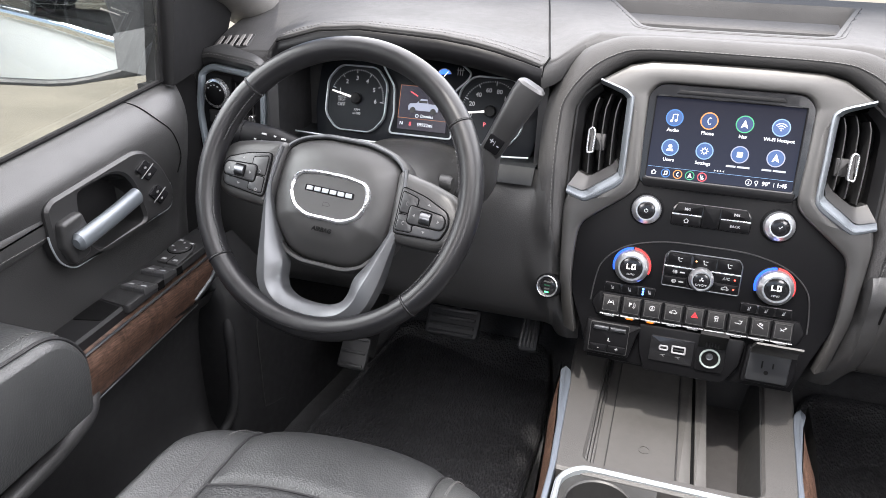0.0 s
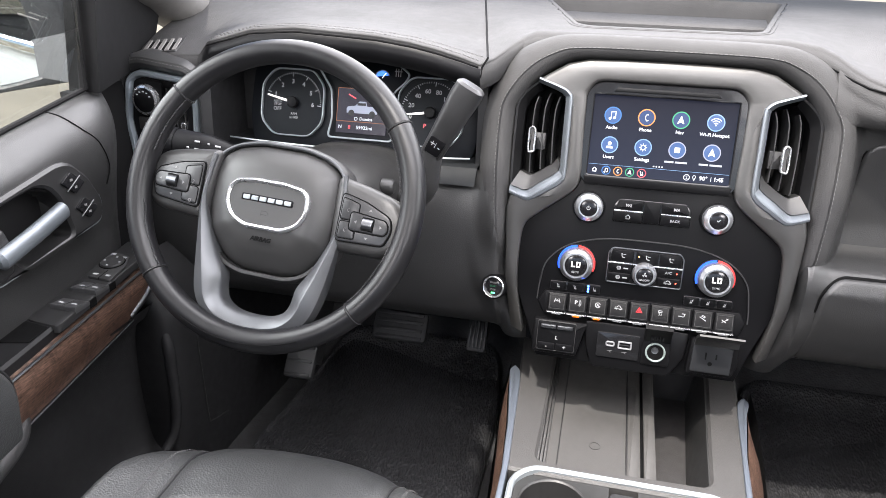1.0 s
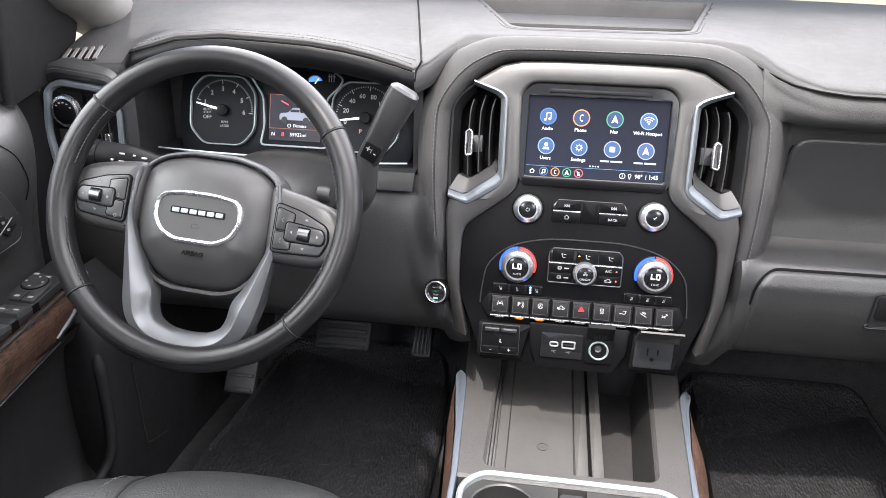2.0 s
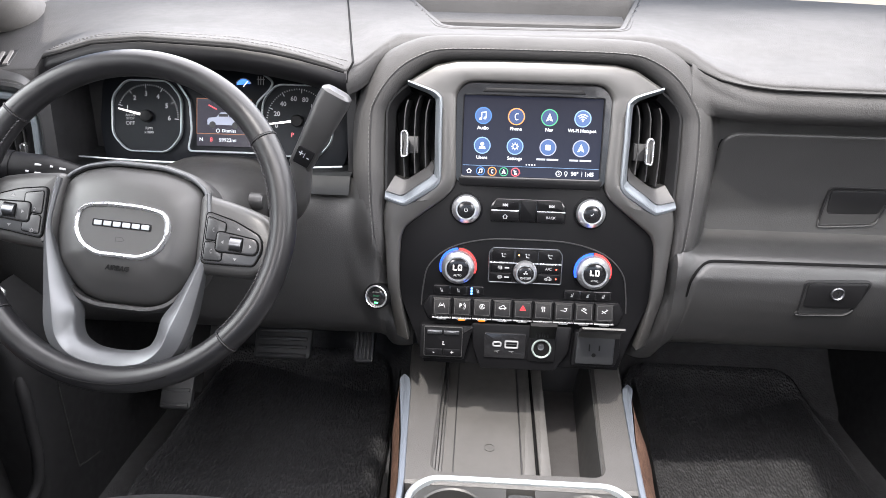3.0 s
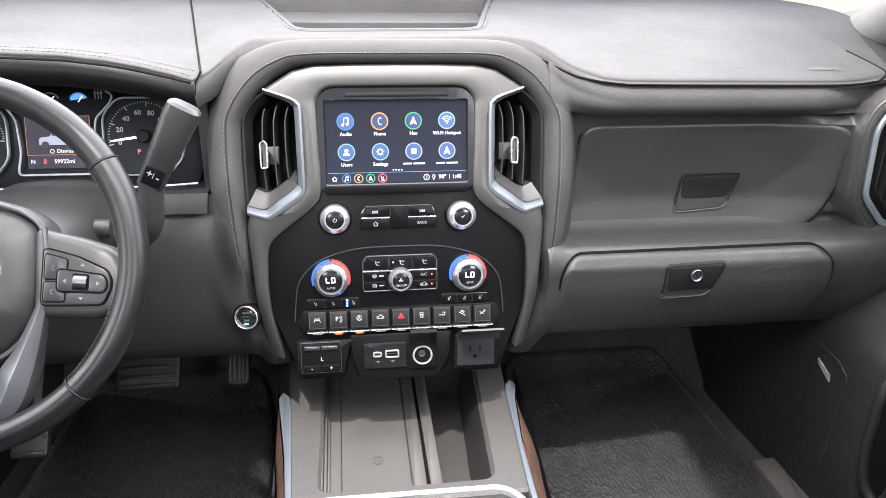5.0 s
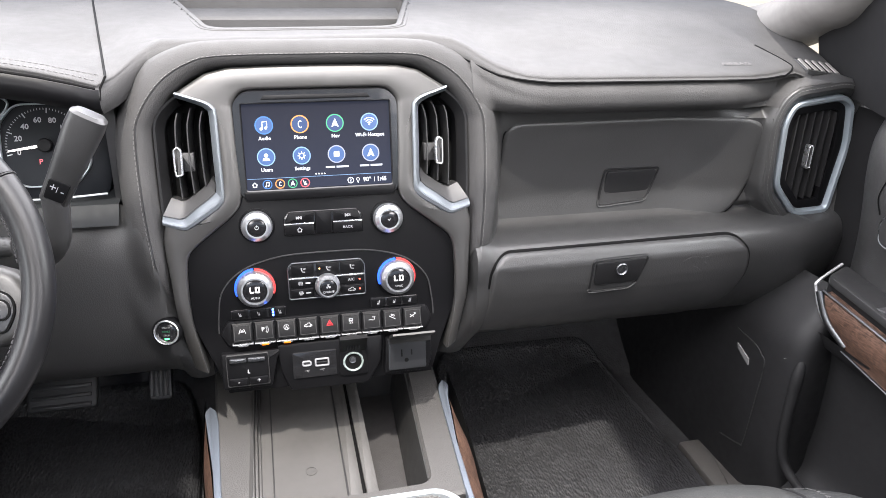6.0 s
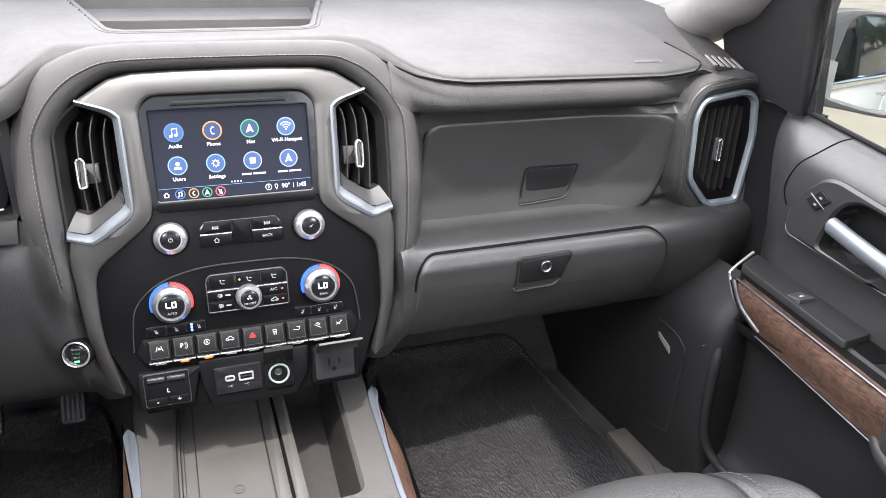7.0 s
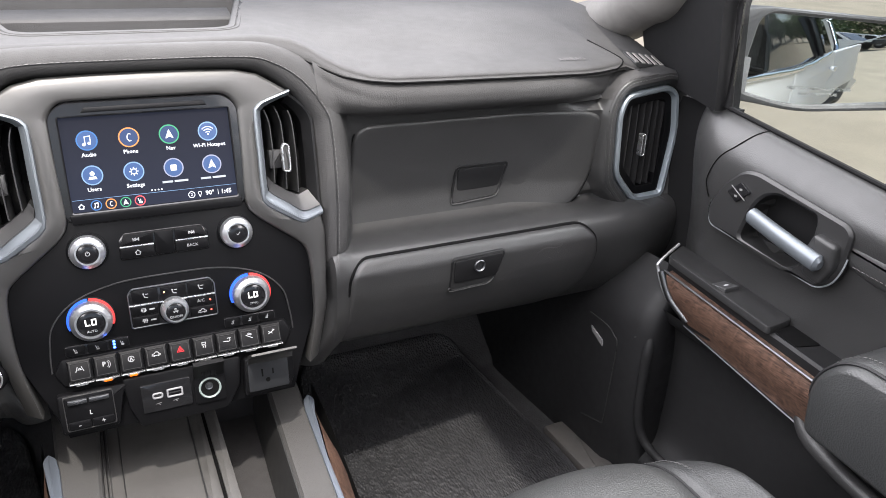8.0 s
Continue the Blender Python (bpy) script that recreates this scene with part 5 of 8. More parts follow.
part("lamp", bm, glow("amber_lamp", (1.0, 0.45, 0.15), 4), stack)

# seat heater keys
for s in (-1, 1):
    x0, x1 = sorted((s * (0.138 if s < 0 else 0.132), s * 0.061))
    key("seat_key_bezel", rect(x0, -0.2713, x1, -0.2568, 0.003), 0, 0.004, GLOSS)
    for i in range(3):
        w = (x1 - x0) / 3
        b = key("seat_key", rect(x0 + w * i + 0.001, -0.2703, x0 + w * (i + 1) - 0.001, -0.2578, 0.002), 0.002, 0.0045, KEY)
        bm = bmesh.new()
        glyph(bm, "seat" if s < 0 else "seat_r", x0 + w * (i + 0.5) - (0.004 * s if i == 2 and s < 0 else 0), -0.2641, 0.0038, 0.0046, 0.0008)
        part("mark", bm, MARK, b)
bm = bmesh.new()
for i in range(3):
    disc(bm, -0.0795, -0.2603 - 0.0040 * i, 0.0016, 0.0040, 0.0052, 10)
part("blue_lamps", bm, glow("blue_lamp", (0.05, 0.15, 1.0), 9), stack, "three lit blue dots")

# row of nine switches
bm = bmesh.new()
prism(bm, rounded([(-0.154, -0.2910), (-0.144, -0.3090), (0.144, -0.3090), (0.152, -0.2910), (0.144, -0.2730), (-0.144, -0.2730)], 0.003), -0.002, 0.006, 0.002)
part("switch_tray", bm, SATIN_BLACK, stack)
for i, kind in enumerate(("lane", "P", "circle_a", "car", "hazard", "skid", "hook", "slope", "cross")):
    x = -0.1240 + 0.0308 * i
    bm = bmesh.new()
    o = lambda d: [(x - 0.0146 + d, -0.3020 + d * 0.5), (x + 0.0146 - d, -0.3020 + d * 0.5), (x + 0.0146 - d, -0.2750 - d), (x - 0.0146 + d, -0.2750 - d)]
    loft(bm, [[(a, b, 0.004) for a, b in o(0)], [(a, b, 0.0125 if j < 2 else 0.0085) for j, (a, b) in enumerate(o(0.0004))], [(a, b, 0.0140 if j < 2 else 0.0100) for j, (a, b) in enumerate(o(0.0022))]])
    sw = part("switch", bm, KEY, stack)
    slope = Matrix(((1, 0, 0, x), (0, 0.95, 0, -0.2875), (0, -0.17, 1, 0.0121), (0, 0, 0, 1)))
    if kind == "P":
        lettering("P", 0.0082, MARK, sw, slope @ at(-0.002, 0.0015, 0.0006), bold=0.0003)
        bm = bmesh.new()
        stroke(bm, arc(-0.001, 0.001, 0.0045, -50, 50), 0.0008, 0.0006)
        stroke(bm, arc(-0.001, 0.001, 0.0065, -50, 50), 0.0008, 0.0006)
        bm.transform(slope)
        part("mark", bm, MARK, sw)
    else:
        bm = bmesh.new()
        glyph(bm, kind, 0, 0.0015, 0.0058, 0.0006, 0.0009)
        bm.transform(slope)
        part("mark", bm, glow("hazard_red", (0.8, 0.05, 0.06), 0.7) if kind == "hazard" else MARK, sw)
    bm = bmesh.new()
    stroke(bm, [(-0.0112, -0.0120), (0.0112, -0.0120), (0.0106, 0.0095), (-0.0106, 0.0095), (-0.0112, -0.0120)], 0.0007, 0.0005)
    bm.transform(slope)
    part("key_outline", bm, TRIM_GREY, sw)
    bm = bmesh.new()
    prism(bm, rounded([(x - 0.0147, -0.3066), (x - 0.008, -0.3066), (x - 0.0065, -0.3085), (x + 0.0065, -0.3085), (x + 0.008, -0.3066), (x + 0.0147, -0.3066), (x + 0.0147, -0.3046), (x - 0.0147, -0.3046)], 0.0006), 0.002, 0.0146, 0.0008)
    part("silver_edge", bm, CHROME, sw, "bright metal lower edge")
    if i in (1, 2):
        bm = bmesh.new()
        box(bm, x - 0.0048, -0.3088, 0.006, x + 0.0048, -0.3068, 0.0157)
        part("amber_bar", bm, glow("amber_bar_light", (0.85, 0.17, 0.01), 0.8), sw, "lit amber bar")

# sockets and the trailer brake box under the switches
LOW = 0.012
bm = bmesh.new()
prism(bm, rounded([(-0.156, -0.372), (-0.088, -0.372), (-0.078, -0.330), (-0.070, -0.318), (-0.156, -0.318)], 0.004), -0.02, LOW, 0.002)
brake = part("brake_control", bm, SATIN_BLACK, stack, "trailer brake control with silver slider")
bm = bmesh.new()
prism(bm, rect(-0.149, -0.366, -0.091, -0.320, 0.003), LOW - 0.002, LOW + 0.004, 0.0012)
part("face", bm, KEY, brake)
part("face_edge", ring(bmesh.new(), rect(-0.1495, -0.3665, -0.0905, -0.3195, 0.003), rect(-0.1485, -0.3655, -0.0915, -0.3205, 0.003), LOW, LOW + 0.0046, 0.0002), PLASTIC, brake)
for x0, x1 in ((-0.1445, -0.1215), (-0.1195, -0.0955)):
    bm = bmesh.new()
    prism(bm, rect(x0, -0.3305, x1, -0.3245, 0.001), LOW, LOW + 0.008, 0.0015)
    part("slider", bm, GUNMETAL, brake, "ribbed silver slider")
for x0, x1, word in ((-0.1470, -0.1210, "-"), (-0.1190, -0.0930, "+")):
    bm = bmesh.new()
    prism(bm, rect(x0, -0.3645, x1, -0.3540, 0.0015), LOW, LOW + 0.0065, 0.001)
    b = part("key", bm, SATIN_BLACK, brake)
    lettering(word, 0.010, MARK, b, at((x0 + x1) / 2, -0.3590, LOW + 0.0067))
bm = bmesh.new()
glyph(bm, "person", -0.120, -0.3455, 0.0045, LOW + 0.0041, 0.0011)
part("mark", bm, MARK, brake)

bm = bmesh.new()
prism(bm, rounded([(-0.062, -0.384), (0.052, -0.384), (0.072, -0.352), (0.076, -0.312), (-0.078, -0.312), (-0.074, -0.352)], 0.006), -0.02, LOW, 0.003)
pod = part("socket_pod", bm, SATIN_BLACK, stack, "black socket pod with open socket lid")
bm = bmesh.new()
prism(bm, rect(-0.0575, -0.3650, 0.0060, -0.3260, 0.002), LOW - 0.001, LOW + 0.003, 0.001)
usb = part("usb_plate", bm, GLOSS, pod)
for x, w, h in ((-0.0375, 0.0070, 0.0042), (-0.0155, 0.0105, 0.0062)):
    r = min(h, 0.0040) if w < 0.008 else 0.0025
    bm = bmesh.new()
    ring(bm, rect(x - w, -0.3430 - h, x + w, -0.3430 + h, r), rect(x - w + 0.0024, -0.3430 - h + 0.0024, x + w - 0.0024, -0.3430 + h - 0.0024, r * 0.5), LOW + 0.002, LOW + 0.005, 0.0006)
    part("port_frame", bm, material("port_grey", (0.20, 0.20, 0.21), 0.45), usb, "pale grey port frame")
    bm = bmesh.new()
    box(bm, x - w + 0.003, -0.3434, LOW + 0.002, x + w - 0.003, -0.3422, LOW + 0.0042)
    part("port_tongue", bm, DARK, usb)
    bm = bmesh.new()
    stroke(bm, [(x - 0.0035, -0.3545), (x + 0.0035, -0.3535)], 0.0007, LOW + 0.0031)
    stroke(bm, [(x - 0.0005, -0.3542), (x + 0.002, -0.3565)], 0.0007, LOW + 0.0031)
    part("mark", bm, GREYMARK, usb)

bm = bmesh.new()
prism(bm, rect(0.0095, -0.3680, 0.0510, -0.3280, 0.005), LOW - 0.002, LOW + 0.004, 0.0015)
sock = part("power_socket", bm, KEY, pod, "round power socket with open lid")
bm = bmesh.new()
lathe(bm, [(0.0150, LOW + 0.002), (0.0150, LOW + 0.0062), (0.0136, LOW + 0.0075), (0.0122, LOW + 0.0062), (0.0118, LOW - 0.008)], 36, (0.0300, -0.3470, 0))
part("socket_ring", bm, material("pale_socket_ring", (0.23, 0.275, 0.265), 0.35), sock, "pale socket ring")
bm = bmesh.new()
lathe(bm, [(0.0120, LOW + 0.0042), (0.0120, LOW + 0.0046)], 30, (0.0300, -0.3470, 0))
hole = part("socket_hole", bm, GAP_BLACK, sock)
bm = bmesh.new()
lathe(bm, [(0.0052, LOW + 0.0040), (0.0052, LOW + 0.0060), (0.0036, LOW + 0.0056), (0.0030, LOW + 0.0066), (0.0006, LOW + 0.0066)], 16, (0.0290, -0.3440, 0))
part("contact", bm, GUNMETAL, sock, "steel socket contact")
bm = bmesh.new()
loft(bm, [[(a, y, z) for a, y, z in ((x0, -0.3265, LOW + 0.002), (x0, -0.3040, LOW + 0.014), (x0, -0.3010, LOW + 0.024), (x0, -0.3060, LOW + 0.026), (x0, -0.3110, LOW + 0.020), (x0, -0.3300, LOW + 0.006))] for x0 in (0.0105, 0.0120, 0.0485, 0.0500)])
part("lid", bm, KEY, sock, "open hinged lid")
for i in range(5):
    bm = bmesh.new()
    box(bm, 0.0205 + 0.0042 * i, -0.3270, LOW + 0.006, 0.0225 + 0.0042 * i, -0.3170, LOW + 0.0135)
    part("hinge_rib", bm, KEY, sock)

bm = bmesh.new()
prism(bm, rounded([(0.0760, -0.3720), (0.1410, -0.3720), (0.1480, -0.3550), (0.1480, -0.3180), (0.0800, -0.3180)], 0.005), -0.02, LOW + 0.004, 0.002)
outlet = part("mains_outlet", bm, KEY, stack, "three-pin mains outlet with raised lid")
bm = bmesh.new()
prism(bm, rounded([(0.0815, -0.3670), (0.1385, -0.3670), (0.1400, -0.3230), (0.0830, -0.3230)], 0.003), LOW + 0.002, LOW + 0.0075, 0.0015)
part("face", bm, material("outlet_grey", (0.017, 0.018, 0.020), 0.5, spec=0.3), outlet)
for x, h in ((0.1020, 0.0055), (0.1170, 0.0042)):
    bm = bmesh.new()
    box(bm, x - 0.0011, -0.3410 - h, LOW + 0.006, x + 0.0011, -0.3410 + h, LOW + 0.0078)
    part("slot", bm, GAP_BLACK, outlet)
bm = bmesh.new()
lathe(bm, [(0.0032, LOW + 0.006), (0.0032, LOW + 0.0078)], 16, (0.1090, -0.3525, 0))
part("slot", bm, GAP_BLACK, outlet)
bm = bmesh.new()
loft(bm, [[(x0, y, z) for y, z in ((-0.3235, LOW + 0.004), (-0.3110, LOW + 0.012), (-0.3030, LOW + 0.032), (-0.2990, LOW + 0.044), (-0.3015, LOW + 0.0455), (-0.3070, LOW + 0.034), (-0.3150, LOW + 0.015), (-0.3250, LOW + 0.009))] for x0 in (0.0840, 0.0860, 0.1440, 0.1460)])
part("lid", bm, TRIM_GREY, outlet, "open flip-up lid")

# ---- steering wheel ----
WHEEL = frame_at((-0.476, -0.312, 0.736), 26) @ Matrix.Rotation(radians(-4.2), 4, "Z")
wheel = thing("steering_wheel", "black leather steering wheel with satin grey lower spoke and badge plate", "steering wheel", WHEEL)
R, TUBE = 0.1803, 0.0160
RIM_X, RIM_Y = 0.003, -0.001


def rim_run(a0, a1, mat, label, thick=1.0, n=48):
    """A stretch of the rim between two angles, slightly flattened."""
    bm = bmesh.new()
    pts = [(R * math.cos(radians(a0 + (a1 - a0) * i / n)), R * math.sin(radians(a0 + (a1 - a0) * i / n))) for i in range(n + 1)]
    loops = []
    for i, (x, y) in enumerate(pts):
        d = Vector((x, y, 0)).normalized()
        loops.append([(RIM_X + x + d.x * TUBE * thick * 0.93 * math.cos(q), RIM_Y + y + d.y * TUBE * thick * 0.93 * math.cos(q), TUBE * thick * 1.06 * math.sin(q)) for q in (2 * math.pi * j / 20 for j in range(20))])
    loft(bm, loops)
    return part("rim", bm, mat, wheel, label)


rim_run(37, 143, WHEEL_LEATHER, "smooth black leather rim")
rim_run(-42, 36, WHEEL_LEATHER, "stitched black leather grip", 1.01)
rim_run(144, 222, WHEEL_LEATHER, "stitched black leather grip", 1.01)
rim_run(223, 317, WHEEL_LEATHER, "smooth black leather rim")
for a in (36.5, 143.5, 222.5, 317.5):
    bm = bmesh.new()
    c, s = math.cos(radians(a)), math.sin(radians(a))
    tube(bm, [(RIM_X + c * (R + (TUBE * 0.96) * math.cos(q)), RIM_Y + s * (R + (TUBE * 0.96) * math.cos(q)), TUBE * 1.09 * math.sin(q)) for q in (2 * math.pi * j / 24 for j in range(24))], 0.0009, 5, closed=True)
    part("rim_joint", bm, DARK, wheel)
bm = bmesh.new()
for a0, a1 in ((-41, -12), (10, 36), (144, 170), (192, 222)):
    stitches(bm, [(RIM_X + (R - TUBE * 0.86) * math.cos(radians(a0 + (a1 - a0) * i / 30)), RIM_Y + (R - TUBE * 0.86) * math.sin(radians(a0 + (a1 - a0) * i / 30)), TUBE * 0.55 + (0.0012 if i % 2 else 0)) for i in range(31)], 0.004, 0.0016, 0.0008)
part("stitching", bm, material("dark_grey_thread", (0.022, 0.022, 0.024), 0.7), wheel, "dark grey baseball stitching")

SPOKE = brushed("satin_grey_spoke", (0.092, 0.096, 0.102), 0.36, (900, 40, 900), 0.5)
WHEEL_KEY = material("wheel_key_grey", (0.020, 0.0205, 0.022), 0.34, vary=0.06, rough_vary=0.03, spec=0.6)
# airbag cover
HUB = rounded(mirrored([(0.030, -0.0985), (0.053, -0.0910), (0.0800, -0.061), (0.0868, -0.024), (0.0875, 0.014), (0.081, 0.040), (0.062, 0.053), (0.030, 0.0605)]), 0.010, 5)
bm = bmesh.new()
loops = []
for k, z in ((0.0, -0.06), (0.0, -0.024), (0.0025, -0.019), (0.006, -0.0155)):
    loops.append([(x, y, z - 0.24 * max(0.0, -0.046 - y)) for x, y in inset(HUB, k)])
last = inset(HUB, 0.006)
for f, z in ((0.9, -0.010), (0.78, -0.005), (0.66, -0.002), (0.4, -0.001), (0.1, -0.001)):
    loops.append([(x * f, -0.02 + (y + 0.02) * f, z - 0.30 * max(0.0, -0.046 + 0.02 - (y + 0.02) * f)) for x, y in last])
loft(bm, loops)
AIRBAG_SKIN = material("airbag_skin", (0.031, 0.0308, 0.0306), 0.43, grain=0.07, grain_size=900, vary=0.06, rough_vary=0.03, spec=0.6)
hub = part("airbag_cover", bm, AIRBAG_SKIN, wheel, "grained black airbag cover")
bm = bmesh.new()
HUBO = inset(HUB, -0.008)
loft(bm, [[(x, y, z) for x, y in o] for o, z in ((HUBO, -0.06), (HUBO, -0.026), (inset(HUBO, 0.003), -0.022), (inset(HUB, -0.001), -0.022), (inset(HUB, -0.0005), -0.04))], cap=False)
part("hub_surround", bm, PLASTIC, wheel, "dark grey hub edge")
bm = bmesh.new()
edge_run = inset(HUB, -0.0036)
lowest = min(range(len(edge_run)), key=lambda i: edge_run[i][1])
edge_run = [p for p in edge_run[lowest:] + edge_run[:lowest] if p[1] > -0.055]
tube(bm, [(x, y, -0.0195) for x, y in edge_run], 0.0022, 10)
part("hub_line", bm, SPOKE, wheel, "satin grey line round the airbag cover")
BADGE = rounded(mirrored([(0.026, -0.0460), (0.046, -0.0360), (0.0560, -0.018), (0.0548, 0.003), (0.046, 0.0130), (0.02, 0.0170)]), 0.008, 4)
bm = bmesh.new()
loft(bm, [[(x, y, z) for x, y in o] for o, z in ((BADGE, -0.010), (BADGE, 0.0005), (inset(BADGE, 0.0012), 0.0030), (inset(BADGE, 0.0030), 0.0042), (inset(BADGE, 0.0056), 0.0022), (inset(BADGE, 0.0060), -0.004))], cap=False)
part("badge_ring", bm, CHROME, hub, "polished chrome badge ring")
bm = bmesh.new()
prism(bm, inset(BADGE, 0.005), -0.010, 0.0010, 0.0005, 1)
badge = part("badge_plate", bm, AIRBAG_SKIN, hub, "flat grey badge plate with raised chrome bars")
bm = bmesh.new()
prism(bm, rect(-0.0345, -0.0125, 0.0345, -0.0040, 0.002), 0.0004, 0.0017, 0.0003, 1)
part("bar_backing", bm, GLOSS, badge, "gloss black strip behind the bars")
for i in range(6):
    x = -0.0275 + 0.0110 * i
    bm = bmesh.new()
    prism(bm, rect(x - 0.0044, -0.0110, x + 0.0044, -0.0055, 0.0010), 0.0005, 0.0032, 0.0006, 1)
    part("badge_bar", bm, DIAL_RIM, badge, "short chrome bar")
bm = bmesh.new()
stroke(bm, [(-0.005, -0.0285), (-0.005, -0.0225), (0.002, -0.0225), (0.005, -0.0255), (0.002, -0.0270), (-0.005, -0.0270)], 0.0007, 0.0011)
part("horn_mark", bm, DARK, hub)
lettering("AIRBAG", 0.0078, GAP_BLACK, hub, at(0, -0.0570, 0.0) @ Matrix.Rotation(radians(-14), 4, "X") @ at(0, 0, -0.0022), bold=0.0003)


# side spokes with their keys
def side_spoke(s):
    put = lambda p: (s * p[0], p[1] - 0.038 * s * p[0], p[2] - 0.011)
    o = rounded([(0.084, -0.050), (0.150, -0.0475), (0.169, -0.038), (0.178, -0.020), (0.178, 0.002), (0.160, 0.027), (0.125, 0.036), (0.080, 0.043)], 0.010, 4)
    bm = bmesh.new()
    loops = [[put((x, y, z)) for x, y in inset(o, k)] for k, z in ((0.0, -0.030), (0.0, -0.006), (0.0020, -0.001), (0.0055, 0.0030), (0.010, 0.0050))]
    loops.append([put((0.125 + (x - 0.125) * 0.5, -0.005 + (y + 0.005) * 0.5, 0.0058)) for x, y in inset(o, 0.010)])
    loft(bm, loops)
    sp = part("side_spoke", bm, AIRBAG_SKIN, wheel, "grey moulded side spoke")
    o2 = rounded([(0.094, 0.0220), (0.126, 0.0155), (0.1560, 0.0035), (0.1605, -0.005), (0.1605, -0.015), (0.1540, -0.0320), (0.094, -0.0365)], 0.006, 4)
    part("key_gap", prism(bmesh.new(), inset(o2, -0.0012), 0.002, 0.0080, 0.0004, 1, put), GAP_BLACK, sp)
    plate = part("key_plate", prism(bmesh.new(), inset(o2, 0.0002), 0.002, 0.0092, 0.0012, 2, put), WHEEL_KEY, sp, "satin grey key plate")
    for kind, pts in (("phone", ((0.0965, 0.0165), (0.1180, 0.0115), (0.1175, -0.0085), (0.0965, -0.0095))), ("gear" if s < 0 else "phone", ((0.0965, -0.0120), (0.1165, -0.0120), (0.1170, -0.0310), (0.0965, -0.0325)))):
        o4 = rounded(pts, 0.003)
        part("key_gap", prism(bmesh.new(), inset(o4, -0.0011), 0.006, 0.0096, 0.0002, 1, put), GAP_BLACK, plate)
        b = part("wheel_key", prism(bmesh.new(), o4, 0.006, 0.0104, 0.0010, 2, put), WHEEL_KEY, plate)
        bm = bmesh.new()
        glyph(bm, kind, 0.1045, sum(y for _, y in pts) / 4, 0.0036, 0.0105, 0.0006)
        bm.transform(Matrix(((s, 0, 0, 0), (-0.038, 1, 0, 0), (0, 0, 1, -0.011), (0, 0, 0, 1))))
        part("mark", bm, GREYMARK, b)
    o3 = rounded([(0.1095, 0.0015), (0.153, -0.0020), (0.1570, -0.007), (0.1570, -0.0150), (0.1535, -0.0195), (0.1095, -0.0210)], 0.005, 4)
    part("key_gap", prism(bmesh.new(), inset(o3, -0.0014), 0.006, 0.0110, 0.0002, 1, put), GAP_BLACK, plate)
    pad = part("rocker_key", prism(bmesh.new(), o3, 0.006, 0.0122, 0.0014, 2, put), WHEEL_KEY, plate)
    part("roller_well", prism(bmesh.new(), rect(0.1245, -0.0185, 0.1405, -0.0020, 0.002), 0.010, 0.0126, 0.0002, 1, put), GAP_BLACK, pad)
    bm = bmesh.new()
    loft(bm, [[put((x, -0.0103 + 0.0072 * math.cos(q), 0.0100 + 0.0072 * math.sin(q))) for q in (math.pi * j / 10 for j in range(11))] for x in (0.1260, 0.1266, 0.1384, 0.1390)])
    part("thumb_roller", bm, GUNMETAL, pad, "small ribbed silver roller")
    for x, y, turn in ((0.1170, -0.0100, 90), (0.1490, -0.0105, -90), (0.1325, 0.0072, 0), (0.1325, -0.0270, 180)):
        bm = bmesh.new()
        c, q = math.cos(radians(turn)), math.sin(radians(turn))
        tip = [(x + c * a - q * b, y + q * a + c * b) for a, b in ((-0.0022, -0.0012), (0.0022, -0.0012), (0.0, 0.0016))]
        z = 0.0123 if abs(y + 0.0103) < 0.004 else 0.0093
        loft(bm, [[put((a, b, z + d)) for a, b in tip] for d in (-0.0004, 0.0001)])
        part("mark", bm, GREYMARK, pad)


side_spoke(-1)
side_spoke(1)

# lower yoke: two satin legs joined along the rim
YO = [(0.0905, 0.040), (0.0945, 0.010), (0.0955, -0.030), (0.0905, -0.080), (0.0830, -0.125), (0.0720, -0.150), (0.050, -0.1695), (0.026, -0.1765), (0.0, -0.1785)]
YI = [(0.0855, 0.038), (0.0890, 0.010), (0.0885, -0.026), (0.0660, -0.080), (0.0510, -0.106), (0.0470, -0.129), (0.0395, -0.1415), (0.022, -0.1490), (0.0, -0.1510)]
bm = bmesh.new()
yo, yi = smooth_path([(*p, 0) for p in YO], 5), smooth_path([(*p, 0) for p in YI], 5)
yo, yi = yo + [Vector((-p.x, p.y, 0)) for p in yo[-2::-1]], yi + [Vector((-p.x, p.y, 0)) for p in yi[-2::-1]]
loops = []
for a, b in zip(yo, yi):
    lift = -0.0040 + 0.0060 * min(1, max(0, (-a.y - 0.05) / 0.08))
    wide = (b - a).length / 0.030
    loops.append([((a + (b - a) * w).x + 0.003, (a + (b - a) * w).y, lift + z * min(1.0, wide)) for w, z in ((0.0, -0.030), (0.0, -0.010), (0.03, -0.0075), (0.40, 0.0000), (0.46, 0.0008), (0.52, 0.0000), (0.90, -0.0110), (0.97, -0.0140), (1.0, -0.0180), (1.0, -0.036))])
loft(bm, loops)
part("lower_spoke", bm, SPOKE, wheel, "satin grey lower spoke with a raised middle edge", smooth=24)
for k in (0.0006, 0.0040):
    bm = bmesh.new()
    tube(bm, [(R + k) * Vector((math.cos(radians(a)), math.sin(radians(a)), 0)) + Vector((0.003, 0, 0.0142 + 1.4 * k)) for a in range(245, 296, 2)], 0.0007, 5)
    part("spoke_groove", bm, GAP_BLACK, wheel, "dark joint between spoke and rim")
bm = bmesh.new()
lathe(bm, [(0.055, -0.075), (0.062, -0.05), (0.060, -0.03)], 30, (0, -0.02, 0))
part("hub_back", bm, PLASTIC, wheel)

